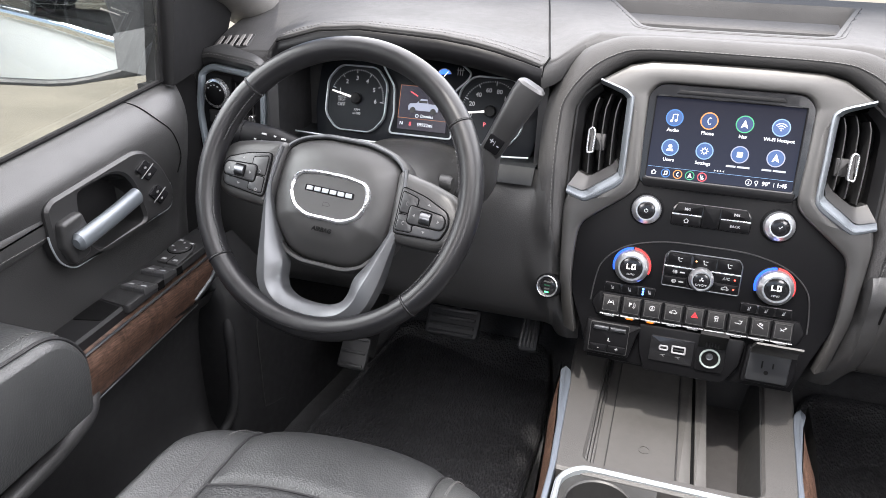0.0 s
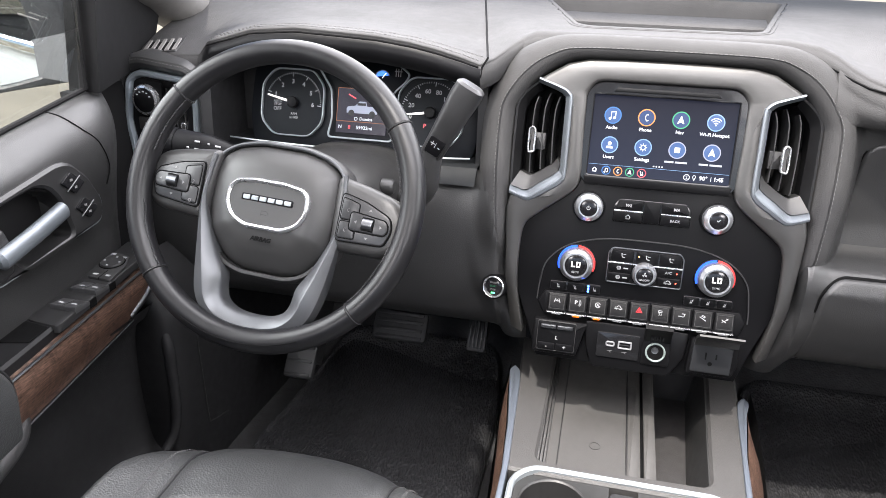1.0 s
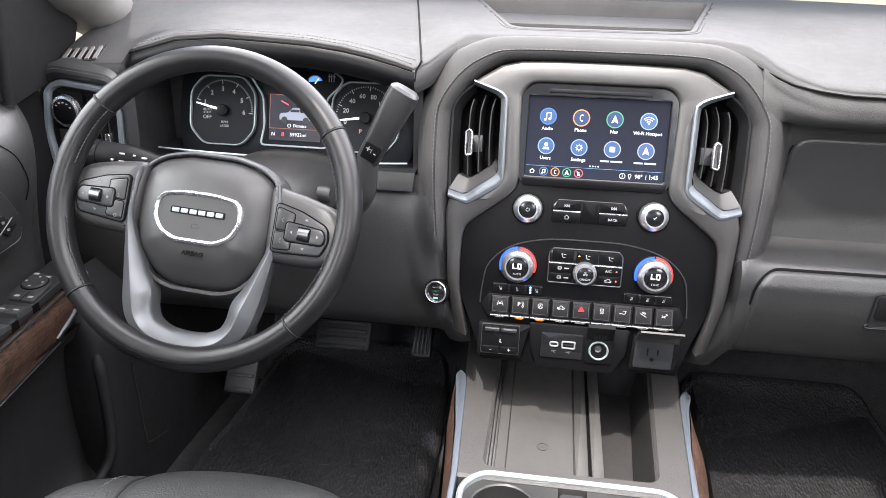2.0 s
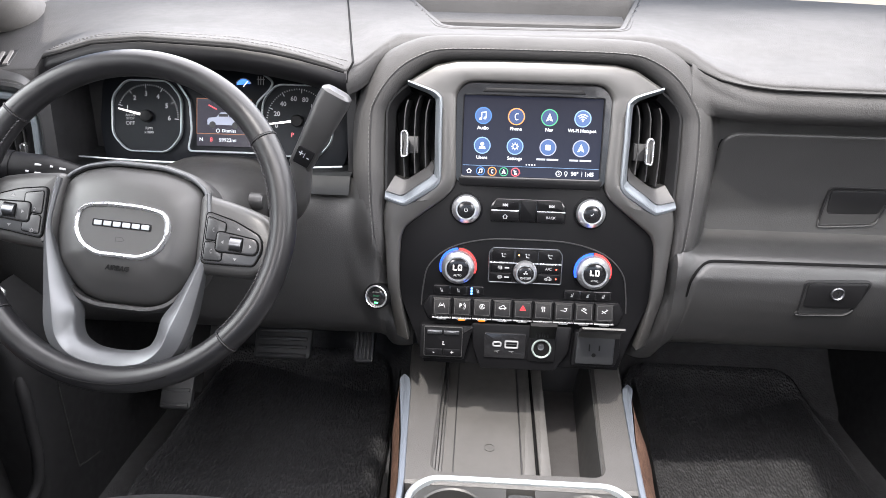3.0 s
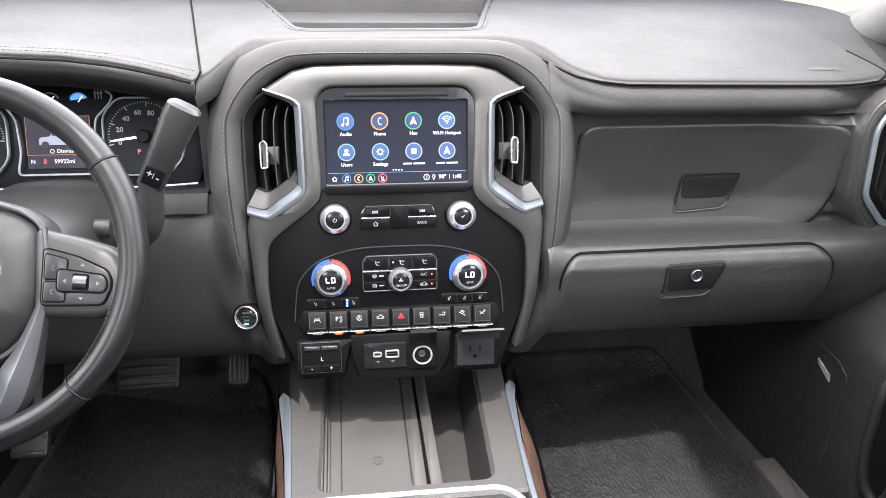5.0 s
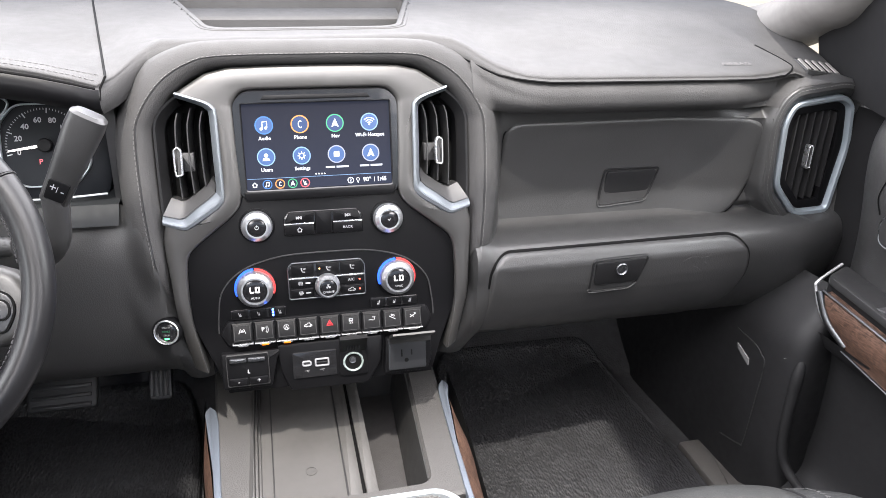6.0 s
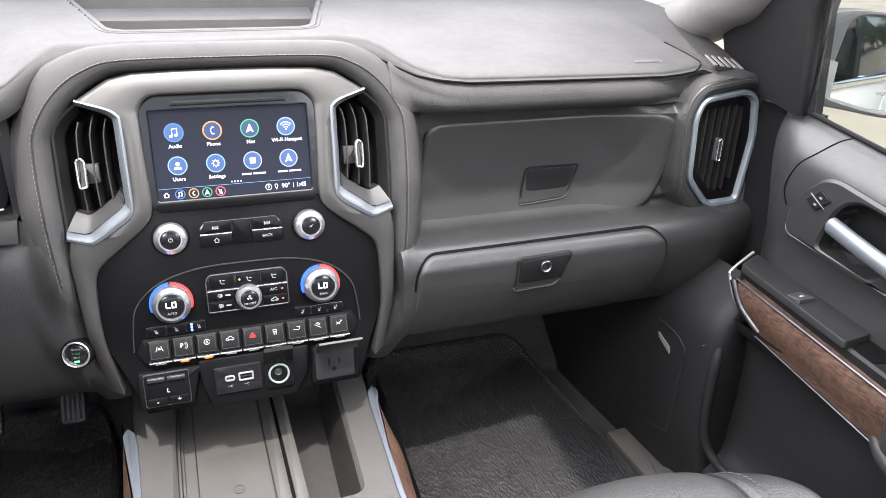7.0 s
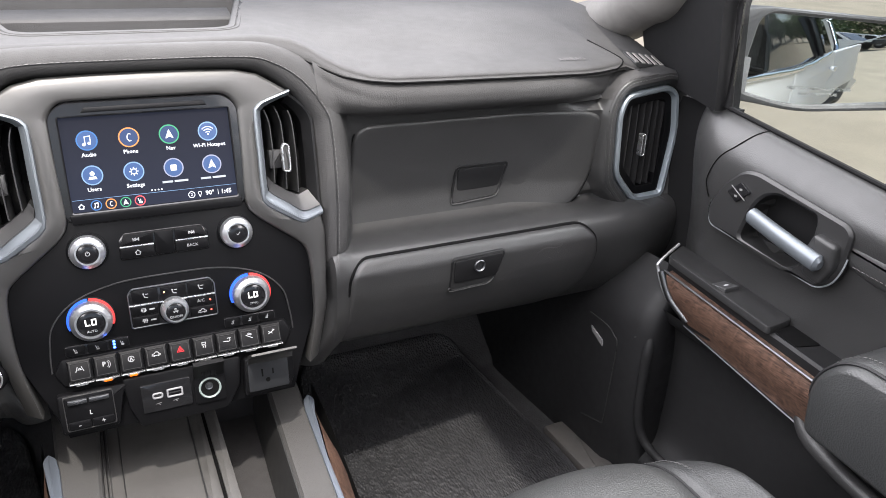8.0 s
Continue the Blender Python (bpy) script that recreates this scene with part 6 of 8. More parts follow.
# ---- stalk and column shifter ----
stalk = thing("wiper_stalk", "black wiper and turn signal stalk with white markings", "stalk")
pts = smooth_path([(-0.55, -0.155, 0.722), (-0.60, -0.165, 0.735), (-0.655, -0.172, 0.745), (-0.712, -0.178, 0.752)], 6)
part("arm", tube(bmesh.new(), pts, lambda w: 0.012 + 0.009 * min(1, max(0, w - 0.25) / 0.3), 18), KEY, stalk)
bm = bmesh.new()
tube(bm, [(-0.683, -0.175, 0.7485), (-0.715, -0.178, 0.7525), (-0.722, -0.179, 0.7535)], lambda w: 0.0222 - 0.004 * max(0, w - 0.7), 18)
part("end_ring", bm, SATIN_BLACK, stalk)
for i in range(7):
    q = Vector((-0.612 - 0.014 * (i // 2), -0.166 - 0.0025 * (i // 2), 0.738 + 0.0028 * (i // 2)))
    off = Vector((0, -0.0165, 0.0130)) if i % 2 else Vector((0, -0.0205, 0.003))
    bm = bmesh.new()
    p = q + off * (0.92 if i < 2 else 1.0)
    tube(bm, [p, p + Vector((-0.007 if i % 3 else -0.003, -0.001, 0.001))], 0.0014, 6)
    part("mark", bm, MARK, stalk)

shifter = thing("gear_shifter", "black column gear lever with padded handle", "gear lever")
p = smooth_path([(-0.395, -0.06, 0.660), (-0.345, -0.105, 0.672), (-0.322, -0.122, 0.700), (-0.316, -0.128, 0.735), (-0.314, -0.130, 0.760)], 6)
part("arm", tube(bmesh.new(), p, lambda w: 0.0125 + 0.003 * w, 16, up=(0, 1, 0)), PLASTIC, shifter)
bm = bmesh.new()
a, b = Vector((-0.318, -0.128, 0.748)), Vector((-0.262, -0.126, 0.852))
d = (b - a).normalized()
side = d.cross(Vector((0, 1, 0))).normalized()
depth = d.cross(side).normalized()
loops = []
for w, rx, ry in ((0.0, 0.012, 0.011), (0.04, 0.0160, 0.0145), (0.3, 0.0172, 0.016), (0.85, 0.0215, 0.018), (0.97, 0.0205, 0.017), (1.0, 0.016, 0.013)):
    c = a.lerp(b, w)
    loops.append([(c + side * rx * (abs(math.cos(q)) ** 0.6) * math.copysign(1, math.cos(q)) + depth * ry * (abs(math.sin(q)) ** 0.6) * math.copysign(1, math.sin(q)))[:] for q in (2 * math.pi * j / 28 for j in range(28))])
loft(bm, loops)
grip = part("grip", bm, POD_GREY, shifter, "rounded satin black grip")
bm = bmesh.new()
fr = Matrix((( -side.x, d.x, -depth.x if depth.y > 0 else depth.x, 0), (-side.y, d.y, -depth.y if depth.y > 0 else depth.y, 0), (-side.z, d.z, -depth.z if depth.y > 0 else depth.z, 0), (0, 0, 0, 1)))
face = Matrix.Translation(a + d * 0.024) @ fr
prism(bm, rounded([(-0.011, -0.014), (0.011, -0.014), (0.012, 0.010), (-0.012, 0.010)], 0.003), 0.010, 0.0178, 0.001)
bm.transform(face)
rk = part("plus_minus_key", bm, SATIN_BLACK, grip)
lettering("+", 0.014, MARK, rk, face @ at(-0.005, 0.001, 0.0180))
lettering("|", 0.008, MARK, rk, face @ at(0.0, 0.001, 0.0180))
lettering("-", 0.014, MARK, rk, face @ at(0.006, 0.0, 0.0180))

# ---- instruments ----
CL = frame_at((-0.476, 0.034, 0.775), 17)
cluster = thing("instrument_cluster", "instrument cluster with two dials, small gauges and a lit centre screen", "instrument cluster", CL)
bm = bmesh.new()
prism(bm, rounded(mirrored([(0.19, -0.075), (0.20, -0.02), (0.196, 0.060), (0.165, 0.086), (0.06, 0.095)]), 0.02), -0.03, -0.012, 0.003)
part("backing", bm, material("dial_black", (0.006, 0.007, 0.009), 0.40, spec=0.15), cluster)
DIAL = material("dial_face", (0.0075, 0.009, 0.0115), 0.45, spec=0.15)
NEEDLE = glow("needle_white", (1.0, 0.95, 0.93), 1.6)


def dial(cx, numbers, a0, a1, needle):
    o = rounded([(cx - 0.050 + 0.018, -0.056), (cx + 0.034, -0.056), (cx + 0.056, -0.030), (cx + 0.056, 0.030), (cx + 0.034, 0.056), (cx - 0.034, 0.056), (cx - 0.056, 0.030), (cx - 0.056, -0.030)], 0.012)
    d = part("dial", ring(bmesh.new(), o, inset(o, 0.0022), -0.014, -0.004, 0.0008), DIAL_RIM, cluster, "octagonal dial with silver rim")
    part("dial_face", prism(bmesh.new(), inset(o, 0.002), -0.014, -0.010), DIAL, d)
    bm = bmesh.new()
    for i in range(41):
        a = radians(a0 + (a1 - a0) * i / 40)
        r0, r1 = 0.0475 if i % 8 else 0.0435, 0.0495
        stroke(bm, [(cx + r0 * math.cos(a), r0 * math.sin(a)), (cx + r1 * math.cos(a), r1 * math.sin(a))], 0.0009 if i % 8 else 0.0014, -0.0098)
    part("scale", bm, MARK, d)
    for i, w in enumerate(numbers):
        a = radians(a0 + (a1 - a0) * i / (len(numbers) - 1))
        lettering(w, 0.0100, MARK, d, at(cx + 0.0345 * math.cos(a), 0.0345 * math.sin(a), -0.0098), bold=0.0002)
    a = radians(needle)
    bm = bmesh.new()
    tube(bm, [(cx - 0.006 * math.cos(a), -0.006 * math.sin(a), -0.004), (cx + 0.046 * math.cos(a), 0.046 * math.sin(a), -0.005)], lambda w: 0.0022 - 0.0012 * w, 6, flat=0.5)
    part("needle", bm, NEEDLE, d, "lit white needle")
    bm = bmesh.new()
    lathe(bm, [(0.0095, -0.010), (0.0095, -0.003), (0.008, -0.0015), (0.002, -0.001)], 24, (cx, 0, 0))
    part("needle_cap", bm, SATIN_BLACK, d)
    return d


tach = dial(-0.122, ("1", "2", "3", "4", "5", "6"), 160, -4, 167)
lettering("OFF", 0.0085, MARK, tach, at(-0.150, -0.0120, -0.0098))
lettering("AUTO", 0.0055, MARK, tach, at(-0.150, 0.0005, -0.0098))
lettering("STOP", 0.0055, MARK, tach, at(-0.150, -0.0045, -0.0098))
lettering("RPM", 0.0060, MARK, tach, at(-0.120, -0.0190, -0.0098))
lettering("x1000", 0.0060, MARK, tach, at(-0.120, -0.0250, -0.0098))
speedo = dial(0.116, ("0", "20", "40", "60", "80", "100", "120"), 194, 10, 188)
lettering("P", 0.010, RED, speedo, at(0.108, -0.022, -0.0098))
# centre display with the lit lines round it
bm = bmesh.new()
o = [(-0.054, 0.080), (0.050, 0.078), (0.078, 0.058), (0.072, 0.046), (0.052, 0.026), (0.048, -0.02), (0.056, -0.052), (-0.056, -0.052), (-0.050, -0.02), (-0.054, 0.026), (-0.080, 0.062)]
tube(bm, [(x, y, -0.006) for x, y in rounded(o, 0.008)], 0.0017, 6, closed=True)
part("centre_frame", bm, DIAL_RIM, cluster, "silver line frame")
INFO = glow("info_screen", (0.014, 0.012, 0.020), 1.0)
info = part("centre_screen", prism(bmesh.new(), rect(-0.043, -0.043, 0.043, 0.030), -0.014, -0.0085), INFO, cluster, "small lit screen with a white truck picture")
ZI = -0.0083
bm = bmesh.new()
stroke(bm, [(-0.043, -0.024), (-0.043, 0.030), (0.043, 0.030), (0.043, -0.024), (-0.043, -0.024)], 0.0008, ZI)
part("screen_line", bm, glow("dull_orange", (0.30, 0.12, 0.06), 0.7), info)
bm = bmesh.new()
k = [(-0.026, -0.010), (-0.0265, -0.003), (-0.024, 0.0005), (-0.012, 0.002), (-0.005, 0.0095), (0.0065, 0.0095), (0.0085, 0.002), (0.0265, 0.002), (0.0265, -0.010)]
loft(bm, [[(x, y, z) for x, y in k] for z in (ZI, ZI + 0.0002)])
part("truck_picture", bm, glow("picture_white", (0.26, 0.28, 0.36), 0.8), info)
bm = bmesh.new()
for x in (-0.018, 0.018):
    disc(bm, x, -0.010, 0.0052, ZI, ZI + 0.0004, 16)
stroke(bm, [(-0.007, 0.0048), (0.0055, 0.0050)], 0.0042, ZI + 0.0003)
part("truck_detail", bm, DARK, info)
bm = bmesh.new()
stroke(bm, [(-0.024, 0.020), (-0.012, 0.014)], 0.002, ZI)
part("red_mark", bm, RED, info)
lettering("Dismiss", 0.0072, WHITE, info, at(0.008, -0.0190, ZI))
lettering("59922mi", 0.0080, WHITE, info, at(0.006, -0.0335, ZI))
lettering("N", 0.0080, WHITE, info, at(-0.036, -0.0335, ZI))
lettering("8", 0.0095, RED, info, at(-0.020, -0.0335, ZI))
bm = bmesh.new()
stroke(bm, arc(-0.0095, -0.0190, 0.0026, 0, 360, 14), 0.0007, ZI)
part("mark", bm, WHITE, info)
for cx, c in ((-0.050, MARK), (-0.008, MARK), (0.030, glow("gauge_blue", (0.05, 0.18, 0.9), 1.2))):
    bm = bmesh.new()
    stroke(bm, arc(cx, 0.050, 0.0125, 25, 155, 12), 0.0018, -0.0095)
    part("small_gauge", bm, MARK, cluster, "small white arc gauge")
    if c is not MARK:
        bm = bmesh.new()
        loft(bm, [[(x, y, z) for x, y in [(cx - 0.011, 0.052)] + arc(cx, 0.051, 0.011, 160, 20, 10)] for z in (-0.0098, -0.0094)])
        part("gauge_fill", bm, c, cluster, "lit blue gauge")
    bm = bmesh.new()
    stroke(bm, [(cx, 0.050), (cx + 0.006, 0.058)], 0.0010, -0.0090)
    part("gauge_needle", bm, NEEDLE, cluster)
bm = bmesh.new()
for dx in (-0.004, 0, 0.004):
    stroke(bm, [(0.057 + dx, 0.054), (0.057 + dx, 0.066)], 0.0012, -0.0095)
stroke(bm, [(0.051, 0.062), (0.063, 0.062)], 0.0012, -0.0095)
part("mark", bm, MARK, cluster)

# ---- front doors ----
POST_BLACK = material("matt_post_black", (0.0075, 0.0075, 0.008), 0.7, spec=0.15, vary=0.08, rough_vary=0.02)
# glossy black keys, greyed so the base carries the light they catch
KEY_SHEEN = material("key_sheen_grey", (0.050, 0.050, 0.052), 0.34, vary=0.05, rough_vary=0.03)
# base darkened so that it carries the armrest's shade on the lower door
DOOR_LOW_SHADE = material("door_lower_shade", (0.0135, 0.0135, 0.0142), 0.58, grain=0.2, grain_size=700, vary=0.10, spec=0.3)
UP = [(0.852, 0.809), (0.843, 0.811), (0.826, 0.801), (0.809, 0.777), (0.801, 0.748), (0.804, 0.705), (0.813, 0.655), (0.820, 0.600), (0.822, 0.555), (0.824, 0.50)]
DOWN = [(0.772, 0.470), (0.790, 0.440), (0.812, 0.420), (0.822, 0.36), (0.822, 0.26), (0.808, 0.20), (0.775, 0.175), (0.760, 0.15), (0.765, 0.08)]


def skin(table, s, y0, y1, nu=24, per=5):
    path = smooth_path([(x, z, 0) for x, z in table], per)
    n = len(path) - 1
    return sheet(bmesh.new(), lambda u, v: (s * path[round(v * n)].x, y0 + (y1 - y0) * u, path[round(v * n)].y), nu, n)


CUP = [(-0.251, 0.631), (-0.258, 0.656), (-0.268, 0.690), (-0.284, 0.710), (-0.307, 0.718), (-0.370, 0.710), (-0.373, 0.700), (-0.373, 0.660), (-0.360, 0.632), (-0.343, 0.619)]


def front_door(s):
    side = "driver" if s < 0 else "passenger"
    d = thing(side + "_door", f"closed black {side} door panel with silver pull handle, wood strip and leather armrest", "door")
    belt = lambda y: 0.809 + 0.155 * (y + 0.15)
    up = smooth_path([(x, z, 0) for x, z in UP], 5)
    hollow = [(y + (-0.011 if s > 0 else -0.028), z + (0.008 if s > 0 else 0.001)) for y, z in CUP]
    sunk = lambda y, z: 0.045 if -0.41 < y < -0.25 and 0.60 < z < 0.74 and outside(hollow, y, z) < -0.001 else 0.0
    part("upper_panel", sheet(bmesh.new(), lambda u, v: (lambda p, y: (s * (p.x + sunk(y, p.y + (0.155 * (y + 0.15)) * max(0, min(1, (p.y - 0.66) / 0.13))) + min(0.085, 0.085 * max(0, (y + 0.190) / 0.130) ** 2)), y, min(p.y + (0.155 * (y + 0.15)) * max(0, min(1, (p.y - 0.66) / 0.13)), 0.816 - 0.018 * max(0, min(1, (y + 0.16) / 0.03)))))(up[round(v * 45)], 0.08 - 1.26 * u), 140, 45), DIM_SKIN, d, "grained black upper door trim")
    # thin near-black tube draws the shade of a crease in the trim
    bm = bmesh.new()
    tube(bm, smooth_path([(s * 0.840, -0.243, 0.7960), (s * 0.8255, -0.232, 0.7885), (s * 0.8085, -0.215, 0.7685), (s * 0.8005, -0.192, 0.7440), (s * 0.8035, -0.174, 0.7045), (s * 0.8085, -0.180, 0.6760)], 6), 0.0009, 6)
    part("panel_crease", bm, GAP_BLACK, d, "dark line for the crease in the upper trim")
    part("lower_panel", skin(DOWN, s, -0.14, -1.18), DOOR_LOW_SHADE, d, "black lower door trim with map pocket, darkened for shade")
    yz = lambda lift: (lambda p: (s * (0.806 - lift - p[2]), p[0], p[1]))
    ahead = -0.011 if s > 0 else -0.028
    raise_by = 0.008 if s > 0 else 0.001
    yh = lambda lift: (lambda p: (s * (0.806 - p[2]), p[0] + ahead, p[1] + raise_by))
    # soft padded bolster on the upper rear part
    o = rounded([(-0.425, 0.668), (-0.425, 0.700), (-1.10, 0.625), (-1.10, 0.585), (-0.47, 0.655)], 0.012)
    bm = bmesh.new()
    cx, cz = -0.66, 0.68
    loops = [[yz(0)((y, z, lift)) for y, z in inset(o, k)] for k, lift in ((0.0, -0.02), (0.0, -0.001), (0.003, 0.002), (0.012, 0.0035))]
    loft(bm, loops)
    part("padded_bolster", bm, DIM_SKIN, d, "stitched padded door bolster")
    bm = bmesh.new()
    stitches(bm, [yz(0)((y, z, 0.0040)) for y, z in ((-0.445, 0.668), (-0.52, 0.661), (-0.80, 0.632), (-1.09, 0.60))], up=(1, 0, 0))
    part("stitching", bm, STITCH, d, "grey stitching")
    # handle pod
    POD2 = rounded([(-0.189, 0.632), (-0.183, 0.663), (-0.205, 0.703), (-0.237, 0.733), (-0.262, 0.738), (-0.417, 0.713), (-0.428, 0.703), (-0.425, 0.656), (-0.415, 0.628), (-0.394, 0.612)], 0.012)
    bm = bmesh.new()
    ring(bm, POD2, rounded(CUP, 0.012), -0.03, 0.012, 0.004, yh(0))
    pod = part("handle_pod", bm, POD_GREY, d, "dark handle pod")
    bm = bmesh.new()
    under = [(y, z) for y, z in inset(POD2, -0.001)]
    first = max(range(len(under)), key=lambda i: under[i][0])
    under = under[first:] + under[:first]
    run = [p for p in under if p[1] < 0.672]
    tube(bm, [yh(0)((y, z, 0.007)) for y, z in sorted(run, key=lambda p: -p[0])], 0.0014, 6, up=(1, 0, 0))
    part("pod_edge", bm, DIAL_RIM, pod, "thin satin edge")
    # recess floor coloured near-black to deepen the shade in the finger cup
    bm = bmesh.new()
    prism(bm, rounded(CUP, 0.012), -0.031, -0.026, 0, 1, yh(0))
    part("handle_cup", bm, POST_BLACK, pod, "finger recess floor, near-black for its shade")
    bm = bmesh.new()
    pts = smooth_path([yh(0)((-0.270, 0.6775, 0.018)), yh(0)((-0.34, 0.6665, 0.027)), yh(0)((-0.407, 0.6545, 0.030))], 8)
    tube(bm, pts, lambda w: 0.0128 * min(1, 0.55 + 9 * min(w, 1 - w)), 18, flat=0.8, up=(1, 0, 0))
    part("pull_lever", bm, ALUMINIUM, pod, "satin silver pull lever")
    bm = bmesh.new()
    prism(bm, rounded([(-0.376, 0.630), (-0.405, 0.622), (-0.420, 0.652), (-0.418, 0.684), (-0.382, 0.690), (-0.372, 0.662)], 0.006), 0.008, 0.024, 0.006, 3, yh(0))
    part("lever_block", bm, POD_GREY, pod)
    for y, z, w in ((-0.240, 0.7000, 0.0215),) if s > 0 else ((-0.242, 0.7045, 0.0225), (-0.222, 0.6620, 0.0215)):
        bm = bmesh.new()
        prism(bm, rounded([(y + w, z - 0.004), (y + 0.002, z - 0.016), (y - w, z + 0.006), (y - 0.002, z + 0.017)], 0.003), 0.010, 0.0155, 0.0012, 2, yh(0))
        k = part("lock_key", bm, GLOSS, pod, "glossy lock key")
        for dz in (-0.006, 0.006):
            bm = bmesh.new()
            box(bm, y - 0.003 - dz * 0.6, z + dz - 0.0016, 0.0154, y + 0.002 - dz * 0.6, z + dz + 0.0016, 0.0160, 0, yh(0))
            part("mark", bm, GREYMARK, k)
        bm = bmesh.new()
        box(bm, y - 0.014, z - 0.0006, 0.0150, y + 0.014, z + 0.0006, 0.0162, 0, lambda p: yh(0)((p[0], p[1] + 0.55 * (p[0] - y), p[2])))
        part("key_line", bm, SATIN_SILVER, k)
    # armrest shelf with switches
    slope = lambda y: 0.556 + 0.10 * (y + 0.16)
    bm = bmesh.new()
    shelf = [(-0.120, 0.826), (-0.150, 0.778), (-0.420, 0.776), (-0.600, 0.776), (-0.600, 0.826)]
    loft(bm, [[(s * x, y, slope(y) + dz) for y, x in shelf] for dz in (-0.06, -0.004)] + [[(s * (x + 0.004 * (x < 0.8)), y, slope(y)) for y, x in shelf]])
    arm = part("armrest_shelf", bm, LATCH_BLACK, d, "black armrest shelf")
    bm = bmesh.new()
    low = 0.008 if s < 0 else 0.0
    pt = [(-0.130, 0.824), (-0.154, 0.770), (-0.372, 0.768), (-0.366, 0.824)]
    prism(bm, rounded([(y, x) for y, x in pt], 0.010), 0, 0.012, 0.003, 2, lambda p: (s * p[1], p[0], slope(p[0]) + p[2] - 0.001 - low))
    sw = part("switch_plate", bm, POD_GREY, arm, "black switch plate")
    # solid near-black block standing in for the shaded hollow of a pocket
    bm = bmesh.new()
    prism(bm, rounded([(-0.374, 0.782), (-0.368, 0.822), (-0.420, 0.822), (-0.410, 0.782)], 0.004), -0.05, 0.0015, 0.0005, 1, lambda p: (s * p[1], p[0], slope(p[0]) + p[2]))
    part("grab_pocket_shade", bm, GAP_BLACK, arm, "near-black patch for the shade of a grab pocket")
    keys = [(-0.262, 0.790)] if s > 0 else [(-0.275, 0.7790), (-0.275, 0.8000), (-0.321, 0.7780), (-0.321, 0.7990)]
    kf = 1.4 if s > 0 else 1.0
    for y, x in keys:
        level = slope(y) - low
        bm = bmesh.new()
        loft(bm, [[(s * (x + a * 0.0102 * kf), y + b * 0.0150, level + c) for a, b, c in ((-1, -1, 0.006), (1, -1, 0.006), (1, 1, 0.006), (-1, 1, 0.006))],
                  [(s * (x + a * 0.0102 * kf), y + b * 0.0150, level + c) for a, b, c in ((-1, -1, 0.0150), (1, -1, 0.0150), (1, 1, 0.0112), (-1, 1, 0.0112))],
                  [(s * (x + a * 0.0094 * kf), y + b * 0.0140, level + c) for a, b, c in ((-1, -1, 0.0162), (1, -1, 0.0162), (1, 1, 0.0122), (-1, 1, 0.0122))]])
        k = part("window_key", bm, KEY_SHEEN, sw, "glossy black window key, greyed for its sheen")
        bm = bmesh.new()
        loft(bm, [[(s * (x + a), y + b, level + 0.0143 + d - 0.143 * b) for a, b in rounded([(-0.0042, -0.0050), (0.0042, -0.0050), (0.0042, -0.0012), (0.0015, 0.0), (-0.0042, -0.0012)], 0.0008, 2)] for d in (-0.0006, 0.0003)])
        part("mark", bm, MARK, k)
        # flat near-black patch on the plate in place of the finger well's shade
        bm = bmesh.new()
        box(bm, x - 0.0102 * kf, y + 0.0150, 0.0, x + 0.0102 * kf, y + 0.0150 + 0.0145 * kf, 0.0118, 0, lambda p: (s * p[0], p[1], level + p[2]))
        part("key_well_shade", bm, GAP_BLACK, sw, "flat near-black patch for a shaded finger well")
    if s < 0:
        level = slope(-0.2085) - low
        put = lambda p: (s * p[1], p[0], level + p[2] + 0.1 * (p[0] + 0.2085))
        block = rounded([(-0.176, 0.8205), (-0.183, 0.7860), (-0.210, 0.7735), (-0.255, 0.7700), (-0.252, 0.8110), (-0.226, 0.8190)], 0.004)
        mc = part("mirror_control", prism(bmesh.new(), block, 0.006, 0.0150, 0.002, 2, put), PLASTIC, sw, "mirror control with round dial and four keys")
        bm = bmesh.new()
        tube(bm, [put((-0.2085 + 0.0185 * math.cos(a), 0.7985 + 0.0185 * math.sin(a), 0.0152)) for a in (2 * math.pi * j / 30 for j in range(30))], 0.0010, 5, closed=True)
        part("dial_gap", bm, GAP_BLACK, mc)
        bm = bmesh.new()
        lathe(bm, [(0.0176, 0.010), (0.0176, 0.0170), (0.0165, 0.0182), (0.012, 0.0176), (0.004, 0.0172)], 30, (-0.2085, 0.7985, 0), put=put)
        turn = part("mirror_dial", bm, PLASTIC, mc, "round mirror dial")
        for a in (0, 90, 180, 270):
            bm = bmesh.new()
            c, q = -0.2085 + 0.0128 * math.cos(radians(a)), 0.7985 + 0.0128 * math.sin(radians(a))
            box(bm, c - 0.0014, q - 0.0014, 0.0172, c + 0.0014, q + 0.0014, 0.0186, 0, put)
            part("mark", bm, MARK, turn)
        for y, x in ((-0.1835, 0.8130), (-0.1895, 0.7905), (-0.2440, 0.8020), (-0.2445, 0.7810)):
            bm = bmesh.new()
            box(bm, y - 0.0022, x - 0.0038, 0.0146, y + 0.0022, x + 0.0038, 0.0154, 0, put)
            part("mark", bm, MARK, mc)
        bm = bmesh.new()
        box(bm, -0.2535, 0.7902, 0.012, -0.2310, 0.7914, 0.0152, 0, put)
        part("key_line", bm, GAP_BLACK, mc)
    # wood strip with its metal lines
    wz = lambda y, k: (0.5435 + 0.110 * (y + 0.16)) * (1 - k) + (0.4715 + 0.150 * (y + 0.16)) * k
    bm = bmesh.new()
    n = 30
    loops = []
    for i in range(n + 1):
        y = -0.160 - 0.325 * i / n
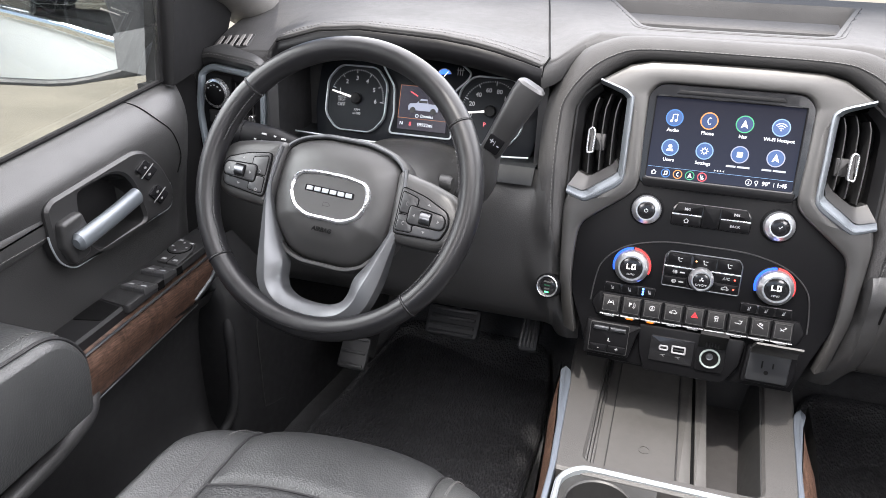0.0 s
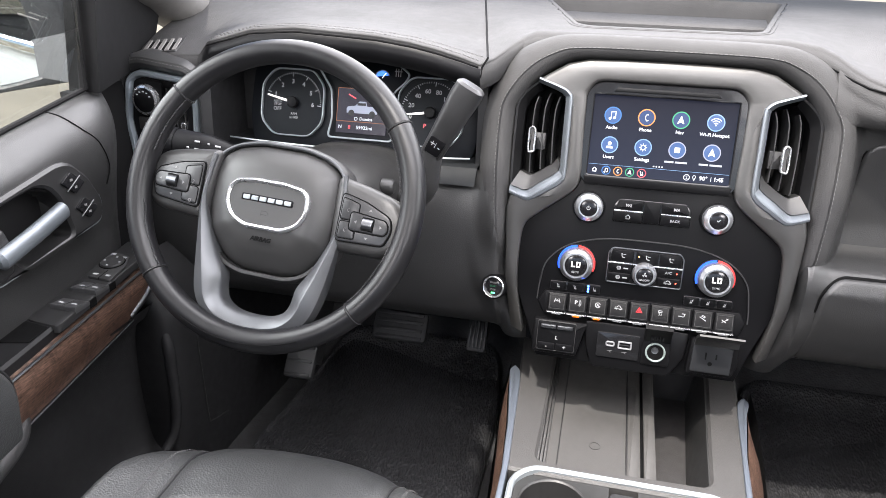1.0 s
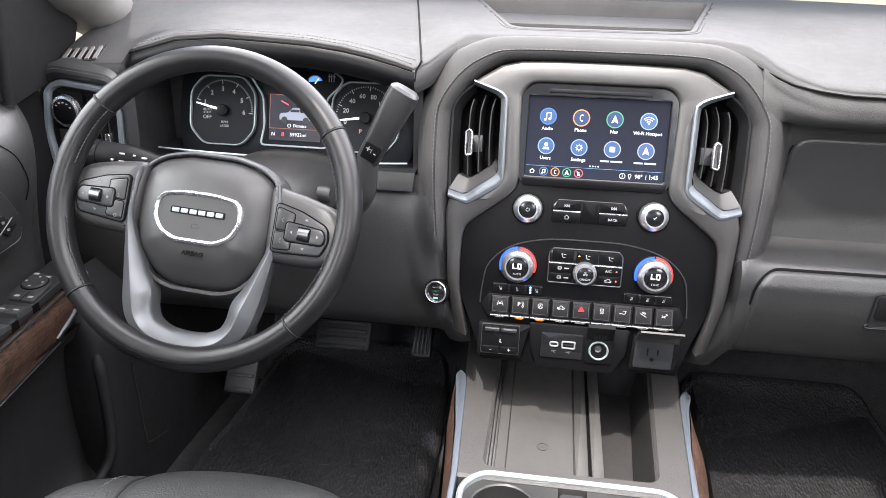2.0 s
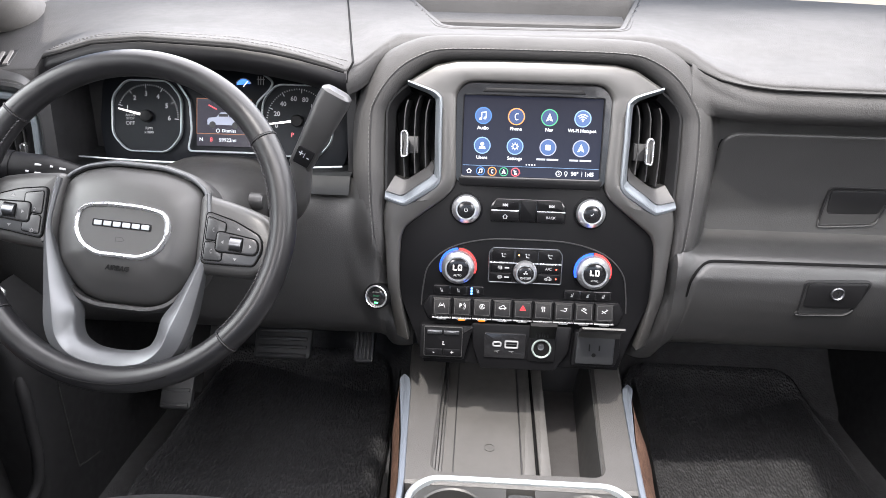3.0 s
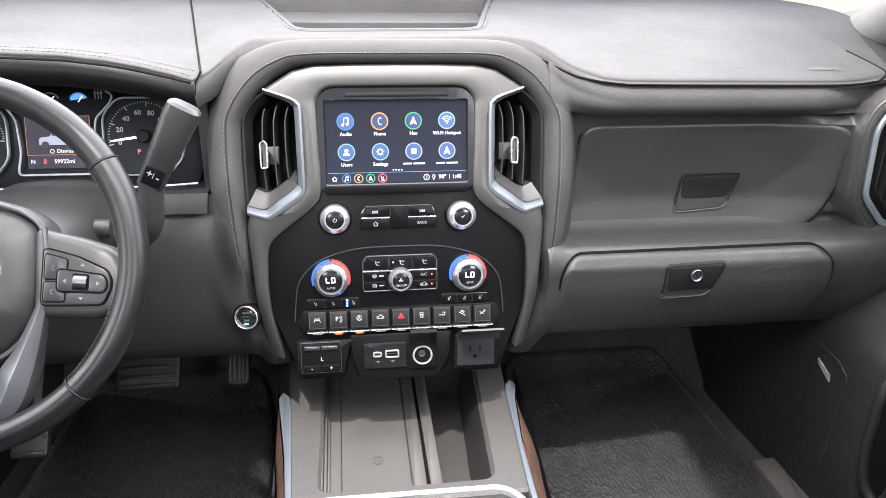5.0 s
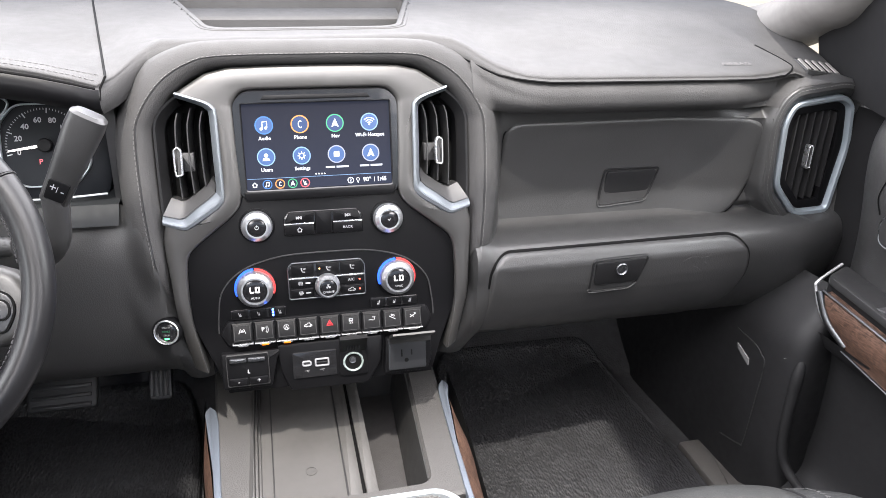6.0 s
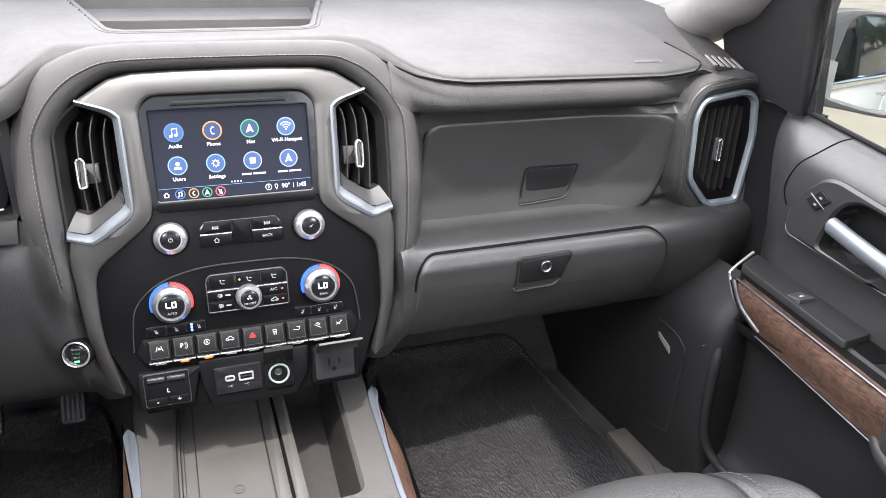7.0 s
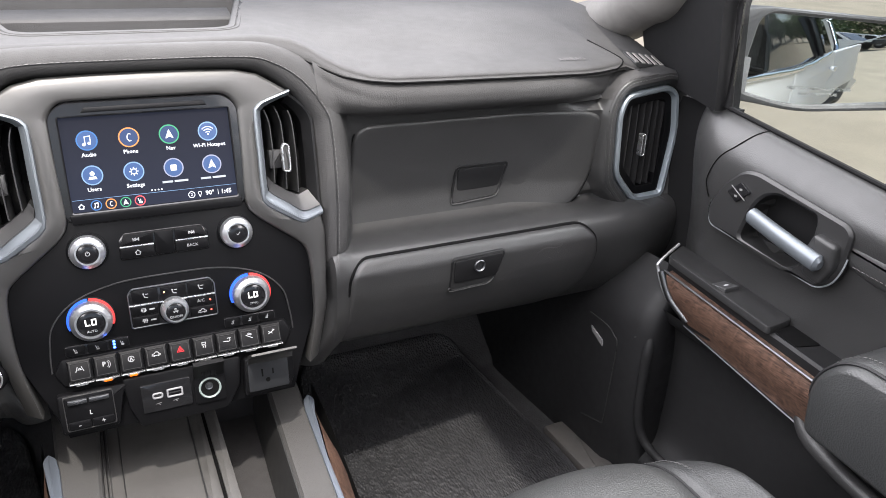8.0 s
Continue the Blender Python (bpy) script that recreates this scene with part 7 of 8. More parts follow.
        loops.append([(s * (0.765 + 0.012 * k - 0.010 * math.sin(math.pi * min(1, k * 1.2)) + 0.02 * (k == 0)), y - (0.048 * k * max(0, 1 - i / 6)), wz(y, k)) for k in (0.0, 0.06, 0.14, 0.3, 0.6, 0.9, 1.0)])
    loft(bm, loops, cap=False, closed=False)
    part("wood_strip", bm, WOOD, d, "open-pore brown wood strip", smooth=60)
    for k, r, name in ((0.0, 0.0022, "upper_line"), (1.03, 0.0016, "lower_line")):
        bm = bmesh.new()
        tube(bm, [(s * (0.7625 if k == 0 else 0.776), -0.160 - 0.048 * k - (0.325 - 0.048 * k) * i / 20, wz(-0.160 - 0.048 * k - (0.325 - 0.048 * k) * i / 20, k) + (0.001 if k == 0 else 0)) for i in range(21)], r, 6)
        part(name, bm, GUNMETAL, d, "thin metal line")
    bm = bmesh.new()
    tube(bm, smooth_path([(s * 0.815, -0.130, 0.572), (s * 0.7665, -0.142, 0.553), (s * 0.762, -0.145, 0.540), (s * 0.768, -0.165, 0.500), (s * 0.780, -0.205, 0.468)], 6), 0.0026, 10)
    part("front_trim", bm, SATIN_SILVER, d, "bright metal front edge")
    bm = bmesh.new()
    tube(bm, smooth_path([(s * 0.764, -0.152, 0.540), (s * 0.769, -0.175, 0.500), (s * 0.780, -0.212, 0.470)], 6), 0.0070, 10)
    part("front_inlay", bm, GUNMETAL, d, "dark steel inlay")
    # leather armrest
    prof = rounded([(y + (0.0 if s > 0 else -0.018), z) for y, z in ((-0.488, 0.462), (-0.480, 0.548), (-0.524, 0.598), (-1.10, 0.580), (-1.10, 0.400))], [0.02, 0.045, 0.045, 0.01, 0.01], 8)
    bm = bmesh.new()
    loops = []
    for x, k in ((0.826, 0.012), (0.815, 0.0), (0.742, 0.0), (0.730, 0.0015), (0.7235, 0.0045), (0.7215, 0.0052), (0.7195, 0.0058), (0.714, 0.0085), (0.710, 0.0125), (0.709, 0.0145)):
        loops.append([(s * x, y, z) for y, z in inset(prof, k)])
    loft(bm, loops)
    rest = part("armrest", bm, LEATHER, d, "padded black leather armrest")
    bm = bmesh.new()
    edge = [(y, z) for y, z in prof if z > 0.50 and y > -1.08] + [(-1.08, 0.573)]
    stitches(bm, [(s * 0.742, y, z + 0.0006) for y, z in edge], up=(1, 0, 0))
    part("stitching", bm, STITCH, rest, "grey stitching")
    bm = bmesh.new()
    tube(bm, [(s * 0.7225, y, z) for y, z in inset(prof, 0.0034) if z > 0.50], 0.0024, 6)
    part("piping", bm, DARK, rest)
    bm = bmesh.new()
    tube(bm, smooth_path([(s * 0.788, -0.435, 0.440), (s * 0.774, -0.462, 0.424), (s * 0.758, -0.515, 0.418), (s * 0.746, -0.62, 0.410), (s * 0.740, -0.90, 0.385), (s * 0.740, -1.15, 0.37)], 6), lambda w: 0.007 + 0.005 * min(1, 4 * w), 14)
    part("pocket_rim", bm, PLASTIC, d, "rounded rim of the map pocket")
    # seals and window frame
    bm = bmesh.new()
    tube(bm, [(s * 0.842, y, belt(y) + 0.004) for y in (-0.148, -0.3, -0.6, -1.15)], 0.0040, 8)
    part("glass_seal", bm, POST_BLACK, d, "black rubber glass seal")
    bm = bmesh.new()
    loft(bm, [[(s * 0.822, -0.148, 0.806), (s * 0.872, -0.150, 0.806), (s * 0.915, 0.13, 0.822), (s * 0.893, 0.10, 0.822)], [(s * 0.808, -0.142, 0.96), (s * 0.862, -0.142, 0.96), (s * 0.900, 0.10, 0.96), (s * 0.850, 0.10, 0.96)], [(s * 0.765, -0.25, 1.40), (s * 0.82, -0.25, 1.40), (s * 0.82, -0.18, 1.40), (s * 0.765, -0.18, 1.40)]])
    part("window_post", bm, POST_BLACK, d, "black window post")
    bm = bmesh.new()
    tube(bm, [(s * 0.842, -0.156, 0.812), (s * 0.836, -0.150, 0.96), (s * 0.80, -0.26, 1.40)], 0.0065, 8)
    part("post_seal", bm, POST_BLACK, d, "black rubber post seal")
    # near-black filler plates, added where the door front lies in shadow
    bm = bmesh.new()
    box(bm, min(s * 0.884, s * 0.898), -0.40, 0.06, max(s * 0.884, s * 0.898), 0.40, 0.70)
    box(bm, min(s * 0.880, s * 0.902), -0.135, 0.06, max(s * 0.880, s * 0.902), 0.40, 0.80)
    part("door_shade_filler", bm, POST_BLACK, d)
    bm = bmesh.new()
    loft(bm, [[(s * 0.905, y, -0.20), (s * 0.940, y, -0.20), (s * 0.940, y, z), (s * 0.905, y, z)] for y, z in ((-1.15, 0.652), (-0.60, 0.690), (-0.15, 0.722), (0.40, 0.735))])
    part("outer_skin", bm, WHITE_PAINT, d, "white painted outer door skin")
    bm = bmesh.new()
    loft(bm, [[(s * 0.852, -0.15, 0.795), (s * 0.856, -0.15, 0.795), (s * 0.856, -1.14, 0.64), (s * 0.852, -1.14, 0.64)], [(s * 0.70, -0.25, 1.40), (s * 0.704, -0.25, 1.40), (s * 0.704, -1.14, 1.40), (s * 0.70, -1.14, 1.40)]])
    pane = part("pane", bm, GLASS, d, "clear side glass")
    pane.visible_shadow = False
    return d


WHITE_PAINT = material("white_body_paint", (0.80, 0.81, 0.81), 0.35, vary=0.01, rough_vary=0.02)
def pane_material(name, tint, through_it):
    """Thin glass: clear or dark inside, with gloss that grows at flat angles."""
    m = bpy.data.materials.new(name)
    m.use_nodes = True
    n, ln = m.node_tree.nodes, m.node_tree.links
    inside = n.new("ShaderNodeBsdfTransparent" if through_it else "ShaderNodeBsdfDiffuse")
    inside.inputs["Color"].default_value = (*tint, 1)
    gloss, both = n.new("ShaderNodeBsdfGlossy"), n.new("ShaderNodeMixShader")
    gloss.inputs["Roughness"].default_value = 0.02
    weight = n.new("ShaderNodeLayerWeight")
    weight.inputs["Blend"].default_value = 0.5
    curve, scale = n.new("ShaderNodeMath"), n.new("ShaderNodeMath")
    curve.operation, scale.operation = "POWER", "MULTIPLY_ADD"
    curve.inputs[1].default_value = 2.4
    scale.inputs[1].default_value, scale.inputs[2].default_value = 0.96, 0.022
    ln.new(weight.outputs["Facing"], curve.inputs[0])
    ln.new(curve.outputs[0], scale.inputs[0])
    ln.new(scale.outputs[0], both.inputs["Fac"])
    ln.new(inside.outputs[0], both.inputs[1])
    ln.new(gloss.outputs[0], both.inputs[2])
    ln.new(both.outputs[0], n["Material Output"].inputs["Surface"])
    return m


GLASS = pane_material("thin_glass", (0.86, 0.88, 0.87), True)
TINT = pane_material("dark_tinted_glass", (0.012, 0.014, 0.015), False)
front_door(-1)
front_door(1)

for s in (-1, 1):
    bm = bmesh.new()
    tube(bm, smooth_path([(s * 0.97, 0.46, 0.855), (s * 0.915, 0.24, 0.900), (s * 0.868, 0.09, 0.952), (s * 0.83, -0.05, 1.03), (s * 0.75, -0.35, 1.40)], 6), 0.062, 16, flat=0.8)
    tagged(part("pillar_trim", bm, PILLAR), "pale grey windshield pillar trim", "pillar", kind="structure")
    # kick panel with its rounded sill edge
    bm = bmesh.new()
    path = smooth_path([(0.84, -0.150, 0), (0.775, -0.165, 0), (0.748, -0.150, 0), (0.738, -0.10, 0), (0.732, 0.05, 0), (0.720, 0.20, 0), (0.70, 0.42, 0)], 5)
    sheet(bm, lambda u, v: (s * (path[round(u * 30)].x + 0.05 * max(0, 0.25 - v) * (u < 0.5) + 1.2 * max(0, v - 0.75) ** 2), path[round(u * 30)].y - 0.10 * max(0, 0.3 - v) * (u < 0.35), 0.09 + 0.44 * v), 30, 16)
    # black base deepened for the low light on kick panel and sill
    KICK_SHADE = material("kick_panel_shade", (0.0125, 0.0125, 0.0133), 0.55, spec=0.3, grain=0.2)
    tagged(part("kick_panel", bm, KICK_SHADE), "black plastic kick panel by the door opening", "trim", kind="structure")

    bm = bmesh.new()
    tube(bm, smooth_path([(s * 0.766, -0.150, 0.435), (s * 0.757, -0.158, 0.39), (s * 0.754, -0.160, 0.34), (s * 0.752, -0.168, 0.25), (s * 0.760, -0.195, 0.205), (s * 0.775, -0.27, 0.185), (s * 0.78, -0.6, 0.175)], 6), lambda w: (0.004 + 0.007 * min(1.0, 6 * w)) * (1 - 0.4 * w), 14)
    tagged(part("sill_edge", bm, KICK_SHADE), "rounded black edge of the door opening", "trim", kind="structure")
    # access cover, tag and clip on the kick panel, and the paler floor strip
    kick = lambda y: linear([(-0.165, 0.775), (-0.150, 0.748), (-0.10, 0.738), (0.05, 0.732), (0.20, 0.720)], y) - 0.0015
    bm = bmesh.new()
    line = smooth_path([(s * kick(y), y, z) for y, z in ((-0.02, 0.402), (-0.070, 0.398), (-0.090, 0.388), (-0.101, 0.372), (-0.098, 0.29), (-0.093, 0.205), (-0.083, 0.192), (-0.03, 0.178))], 5)
    tube(bm, line, 0.0012, 6)
    tagged(part("trim_cover_edge", bm, TRIM_GREY), "thin edge of the kick panel access cover", "trim", kind="structure")
    if s > 0:
        bm = bmesh.new()
        loft(bm, [[(kick(y) - d, y, z) for y, z in ((-0.030, 0.378), (-0.034, 0.369), (-0.066, 0.352), (-0.064, 0.364))] for d in (0.0, 0.003)])
        tagged(part("kick_tag", bm, GREYMARK), "small pale tag on the kick panel", "tag")
        bm = bmesh.new()
        tube(bm, smooth_path([(0.752, -0.142, 0.405), (0.746, -0.140, 0.410), (0.742, -0.136, 0.407)], 4), 0.0014, 6)
        tagged(part("trim_clip", bm, TRIM_GREY), "small plastic clip on the kick panel", "clip")
    if s < 0:
        continue
    # paler strip beside the mat, its colour standing for light on the carpet
    bm = bmesh.new()
    box(bm, 0.690, -0.20, 0.09, 0.750, 0.03, 0.118, 0.006)
    tagged(part("lit_floor_strip", bm, material("lit_strip_grey", (0.07, 0.066, 0.062), 0.5, grain=0.3)), "grey strip beside the mat, paler for the lit carpet", "trim", kind="structure")

# ---- centre console ----
console = thing("centre_console", "grey-black centre console with storage tray, cup holders and wood sides", "console")
deck = lambda y: 0.345 + 0.07 * (y + 0.10)
bm = bmesh.new()
TI = rounded([(-0.126, -0.224), (0.119, -0.220), (0.124, -0.12), (0.139, 0.140), (-0.119, 0.140), (-0.124, -0.12)], [0.016, 0.016, 0.004, 0.004, 0.004, 0.004], 5)
do = rounded([(-0.168, -0.250), (0.168, -0.250), (0.174, -0.12), (0.188, 0.165), (-0.188, 0.165), (-0.174, -0.12)], 0.006, 5)
put = lambda p: (p[0], p[1], deck(p[1]) + p[2])
ring(bm, do, TI, -0.08, 0.0, 0.004, put)
part("deck", bm, CONSOLE, console, "grained console deck round the tray")
for s in (-1, 1):
    bm = bmesh.new()
    o = [(0.163, -0.92), (0.172, -0.92), (0.1715, -0.256), (0.1785 - 0.003 * (s > 0), -0.150), (0.1910 - 0.004 * (s > 0), -0.050), (0.1950, -0.018), (0.1880, -0.003), (0.1775, -0.016), (0.1735, -0.042), (0.1680, -0.150), (0.1630, -0.240)]
    o = rounded([(s * x, y) for x, y in o], 0.005)
    prism(bm, o, -0.02, 0.004, 0.0022, 2, put)
    part("metal_edge", bm, EDGE_METAL, console, "pale satin metal edge strip")
    bm = bmesh.new()
    sheet(bm, lambda u, v: (s * (linear([(-0.92, 0.1725), (-0.256, 0.172), (-0.15, 0.1805), (-0.05, 0.193), (-0.01, 0.193)], -0.01 - 0.91 * u) - 0.003 * (s > 0) + (0.031 if s > 0 else 0.012) * v * min(1.0, max(0.0, u - 0.025) * 12) + 0.004 * math.sin(math.pi * v)), -0.01 - 0.91 * u, deck(-0.01 - 0.91 * u) - 0.003 - 0.055 * v), 30, 8)
    part("wood_side", bm, WOOD, console, "brown open-pore wood side strip")
    bm = bmesh.new()
    sheet(bm, lambda u, v: (s * (0.2055 + 0.017 * (s > 0) - 0.021 * min(1.0, 3.2 * max(0.0, u - 0.1)) + 0.006 * v), 0.10 - 1.05 * u, deck(0.10 - 1.05 * u) * (1 - v) + 0.09 * v - 0.055 * (1 - v)), 12, 8)
    part("side_wall", bm, PLASTIC, console, "black console side")
# tray floors, rails and grooves
bm = bmesh.new()
box(bm, -0.122, -0.226, -0.045, 0.0285, 0.10, -0.034, 0, put)
pad = part("charging_pad", bm, TRAY, console, "grey rubber charging pad")
bm = bmesh.new()
lathe(bm, [(0.0085, -0.0345), (0.0085, -0.0330), (0.0075, -0.0330), (0.0075, -0.0345)], 24, (-0.042, -0.133, 0), put)
stroke(bm, [(-0.047, -0.133), (-0.037, -0.133)], 0.002, deck(-0.133) - 0.0338)
part("pad_mark", bm, CONSOLE, pad, "embossed round mark")
for x0, x1, z1, m in ((-0.1300, -0.1225, -0.008, CONSOLE), (-0.1222, -0.1178, -0.018, CONSOLE), (-0.1175, -0.1135, -0.027, CONSOLE), (-0.0975, -0.0958, -0.0325, DARK), (0.0050, 0.0070, -0.0325, DARK), (0.0078, 0.0270, -0.0322, TRAY), (0.0272, 0.0318, -0.0330, GAP_BLACK), (0.0318, 0.0490, -0.0265, TRAY)):
    bm = bmesh.new()
    box(bm, x0, -0.224, -0.045, x1, 0.10, z1, 0.0005, put)
    part("tray_rail", bm, m, console)
bm = bmesh.new()
box(bm, 0.048, -0.226, -0.095, 0.138, 0.10, -0.088, 0, put)
part("pocket_floor", bm, TRAY_BLACK, console, "deep pocket floor")
bm = bmesh.new()
loft(bm, [[put((x0 - 0.003, y, -0.004)), put((x0 + 0.006, y, -0.004)), put((x0 + 0.006, y, -0.095)), put((x0 - 0.021, y, -0.090)), put((x0 - 0.015, y, -0.040))] for x0, y in ((0.1195, -0.224), (0.1245, -0.12), (0.136, 0.10))])
part("pocket_wall", bm, TRIM_GREY, console)
bm = bmesh.new()
box(bm, 0.0470, -0.224, -0.095, 0.0492, 0.10, -0.030, 0, put)
part("pocket_wall", bm, TRIM_GREY, console)
# dark block stands in for the stack's shade at the tray's far end
bm = bmesh.new()
box(bm, -0.186, 0.092, 0.22, 0.186, 0.125, 0.50)
part("tray_end_shade", bm, DARK, console, "dark block for the shaded end of the tray")
# cup holder field
bm = bmesh.new()
CH = rounded([(-0.158, -0.60), (0.158, -0.60), (0.158, -0.268), (0.130, -0.239), (-0.130, -0.239), (-0.158, -0.268)], 0.022, 6)
ring(bm, inset(CH, -0.001), inset(CH, 0.0075), -0.01, 0.006, 0.0032, put)
part("chrome_surround", bm, DIAL_RIM, console, "satin chrome cup holder surround")
bm = bmesh.new()
n = 40
def hole(cx, cy, r):
    return [(cx + r * math.cos(2 * math.pi * i / n), cy + r * math.sin(2 * math.pi * i / n)) for i in range(n)]
def around(cx, cy, r, x0, y0, x1, y1):
    """The frame of a rectangle met along the rays from a round hole."""
    far = []
    for i in range(n):
        c, q = math.cos(2 * math.pi * i / n), math.sin(2 * math.pi * i / n)
        k = min(((x1 if c > 0 else x0) - cx) / c if abs(c) > 1e-6 else 9, ((y1 if q > 0 else y0) - cy) / q if abs(q) > 1e-6 else 9)
        far.append((cx + k * c, cy + k * q))
    return far


for s in (-1, 1):
    x0, x1 = sorted((s * 0.020, s * 0.1535))
    well = hole(s * 0.094, -0.302, 0.046)
    bm = bmesh.new()
    loft(bm, [[put((x, y, z)) for x, y in o] for o, z in ((around(s * 0.094, -0.302, 0.046, x0, -0.600, x1, -0.2445), -0.005), (hole(s * 0.094, -0.302, 0.0505), -0.005), (hole(s * 0.094, -0.302, 0.0485), -0.0042), (well, -0.0060), (hole(s * 0.094, -0.302, 0.043), -0.060))], cap=False)
    part("cup_plate", bm, TRIM_GREY, console, "dark grey cup holder plate")
    bm = bmesh.new()
    loft(bm, [[put((x, y, z)) for x, y in hole(s * 0.094, -0.302, r)] for r, z in ((0.043, -0.058), (0.020, -0.0595), (0.002, -0.0595))])
    part("cup_well", bm, RUBBER, console, "black rubber cup well floor")
bm = bmesh.new()
prism(bm, rounded([(-0.022, -0.37), (0.022, -0.37), (0.018, -0.262), (-0.018, -0.262)], 0.008), -0.01, -0.0025, 0.0005, 1, put)
part("key_slot", bm, DARK, console, "dark centre slot")
slab("tunnel", -0.16, -0.95, 0.08, 0.16, 0.30, 0.25, CARPET, "carpeted tunnel under the console", "trim")

# ---- front seats ----
def seat_cushion(s):
    side = "driver" if s < 0 else "passenger"
    t = thing(side + "_seat", "black perforated leather front seat cushion with stitched bolsters", "seat", group="front seats")
    cx = s * 0.410
    W = 0.213

    def top(u, v):
        """u runs across, v from the front edge back."""
        a = u * 2 - 1
        bow = 0.085 * (1 - abs(a) ** 2.4)
        y = -0.440 + bow - 0.60 * v - 0.045 * max(0, (abs(a) - 0.78) / 0.22) ** 2 * max(0, 1 - v)
        z = 0.428 + 0.026 * max(0, (abs(a) - 0.55) / 0.45) ** 1.5 * (1 - max(0, (abs(a) - 0.9) / 0.1) ** 2) - 0.050 * v * 0.3
        roll = max(0, 1 - v / 0.16)
        z -= 0.055 * roll ** 2.2
        edge = max(0, (abs(a) - 0.88) / 0.12)
        z -= 0.045 * edge ** 2
        return Vector((cx + a * W, y, z))

    def zone(u0, u1, v0, v1, lift, nu, nv, name, mat, label):
        def f(p, q):
            b = min(p, 1 - p, q, 1 - q)
            puff = min(1, b / 0.10)
            v = top(u0 + (u1 - u0) * p, v0 + (v1 - v0) * q)
            return (v.x, v.y, v.z + lift * (1 - (1 - puff) ** 2))
        return part(name, sheet(bmesh.new(), f, nu, nv), mat, t, label, smooth=60)

    zone(0.0, 0.20, 0.0, 1.0, 0.006, 16, 40, "bolster", LEATHER, "grained leather bolster")
    zone(0.80, 1.0, 0.0, 1.0, 0.006, 16, 40, "bolster", LEATHER, "grained leather bolster")
    zone(0.20, 0.80, 0.0, 0.27, 0.006, 40, 20, "front_roll", LEATHER, "smooth leather front roll")
    PERF = material("perforated_leather", (0.026, 0.027, 0.028), 0.45, grain=1.0, grain_size=330)
    for i in range(4):
        zone(0.20, 0.80, 0.27 + 0.10 * i, 0.37 + 0.10 * i if i < 3 else 1.0, 0.006, 30, 10, "insert", PERF, "perforated leather insert")
    bm = bmesh.new()
    def skirt(u, v):
        if u < 0.25:
            p = top(0, 1 - u / 0.25)
        elif u > 0.75:
            p = top(1, (u - 0.75) / 0.25)
        else:
            p = top((u - 0.25) / 0.5, 0)
        return (p.x, p.y - (0.03 * v if 0.25 <= u <= 0.75 else 0), p.z * (1 - v) + 0.16 * v)
    sheet(bm, skirt, 60, 6)
    part("skirt", bm, LEATHER, t, "leather seat skirt")
    for u in (0.20, 0.80):
        bm = bmesh.new()
        line = [top(u, i / 40) for i in range(41)]
        tube(bm, [(p.x, p.y, p.z + 0.001) for p in line], 0.0022, 6)
        part("seam", bm, DARK, t)
    for u, d in ((0.185, 0.0045), (0.155, 0.0062), (0.815, 0.0045), (0.845, 0.0062), (0.150, 0.0062), (0.850, 0.0062)):
        bm = bmesh.new()
        stitches(bm, [top(u, i / 40) + Vector((0, 0, d)) for i in range(41)], 0.005, 0.003, 0.0007)
        part("stitching", bm, material("dark_thread", (0.07, 0.07, 0.07), 0.7), t, "dark stitching")
    bm = bmesh.new()
    for v in (0.27, 0.37):
        tube(bm, [top(0.2 + 0.6 * i / 20, v) + Vector((0, 0, 0.001)) for i in range(21)], 0.0022, 6)
    part("seam", bm, DARK, t)
    bm = bmesh.new()
    box(bm, cx - 0.18, -1.0, 0.095, cx + 0.18, -0.50, 0.20, 0.01)
    part("base", bm, PLASTIC, t, "black seat base")
    return t


seat_cushion(-1)
seat_cushion(1)

# ---- floor mats and pedals ----
def mat_material():
    m = material("ribbed_mat", (0.017, 0.017, 0.0185), 0.58, vary=0.3, vary_size=40)
    nt = m.node_tree
    tc = nt.nodes.new("ShaderNodeTexCoord")
    mp = nt.nodes.new("ShaderNodeMapping")
    mp.inputs["Rotation"].default_value, mp.inputs["Scale"].default_value = (0, 0, radians(35)), (1.0, 0.45, 1.0)
    wv = nt.nodes.new("ShaderNodeTexVoronoi")
    wv.inputs["Scale"].default_value = 235
    bp = nt.nodes.new("ShaderNodeBump")
    bp.inputs["Strength"].default_value, bp.inputs["Distance"].default_value = 1.0, 0.0026
    nt.links.new(tc.outputs["Object"], mp.inputs["Vector"])
    nt.links.new(mp.outputs["Vector"], wv.inputs["Vector"])
    nt.links.new(wv.outputs["Distance"], bp.inputs["Height"])
    nt.links.new(bp.outputs["Normal"], nt.nodes["Principled BSDF"].inputs["Normal"])
    return m


MAT = mat_material()


def floor_mat(s):
    t = thing("floor_mat", "black textured floor mat in the footwell", "floor mat", group="floor mats")
    def ground(y):
        return 0.112 + 0.9 * max(0, y - 0.20) ** 1.25
    o = rounded([(s * 0.225, -0.60), (s * 0.66, -0.60), (s * 0.68, 0.02), (s * 0.62, 0.34), (s * 0.26, 0.34), (s * 0.235, 0.20)], 0.05, 6)
    cx, cy = s * 0.45, -0.1
    loops = []
    for f, dz in ((1.0, -0.008), (1.0, 0.006), (0.985, 0.010), (0.965, 0.008), (0.955, 0.005), (0.9, 0.004), (0.7, 0.004), (0.5, 0.004), (0.3, 0.004), (0.05, 0.004)):
        loops.append([(cx + (x - cx) * f, cy + (y - cy) * f, ground(cy + (y - cy) * f) + dz) for x, y in o])
    part("mat", loft(bmesh.new(), loops), MAT, t)
    return t


floor_mat(-1)
floor_mat(1)


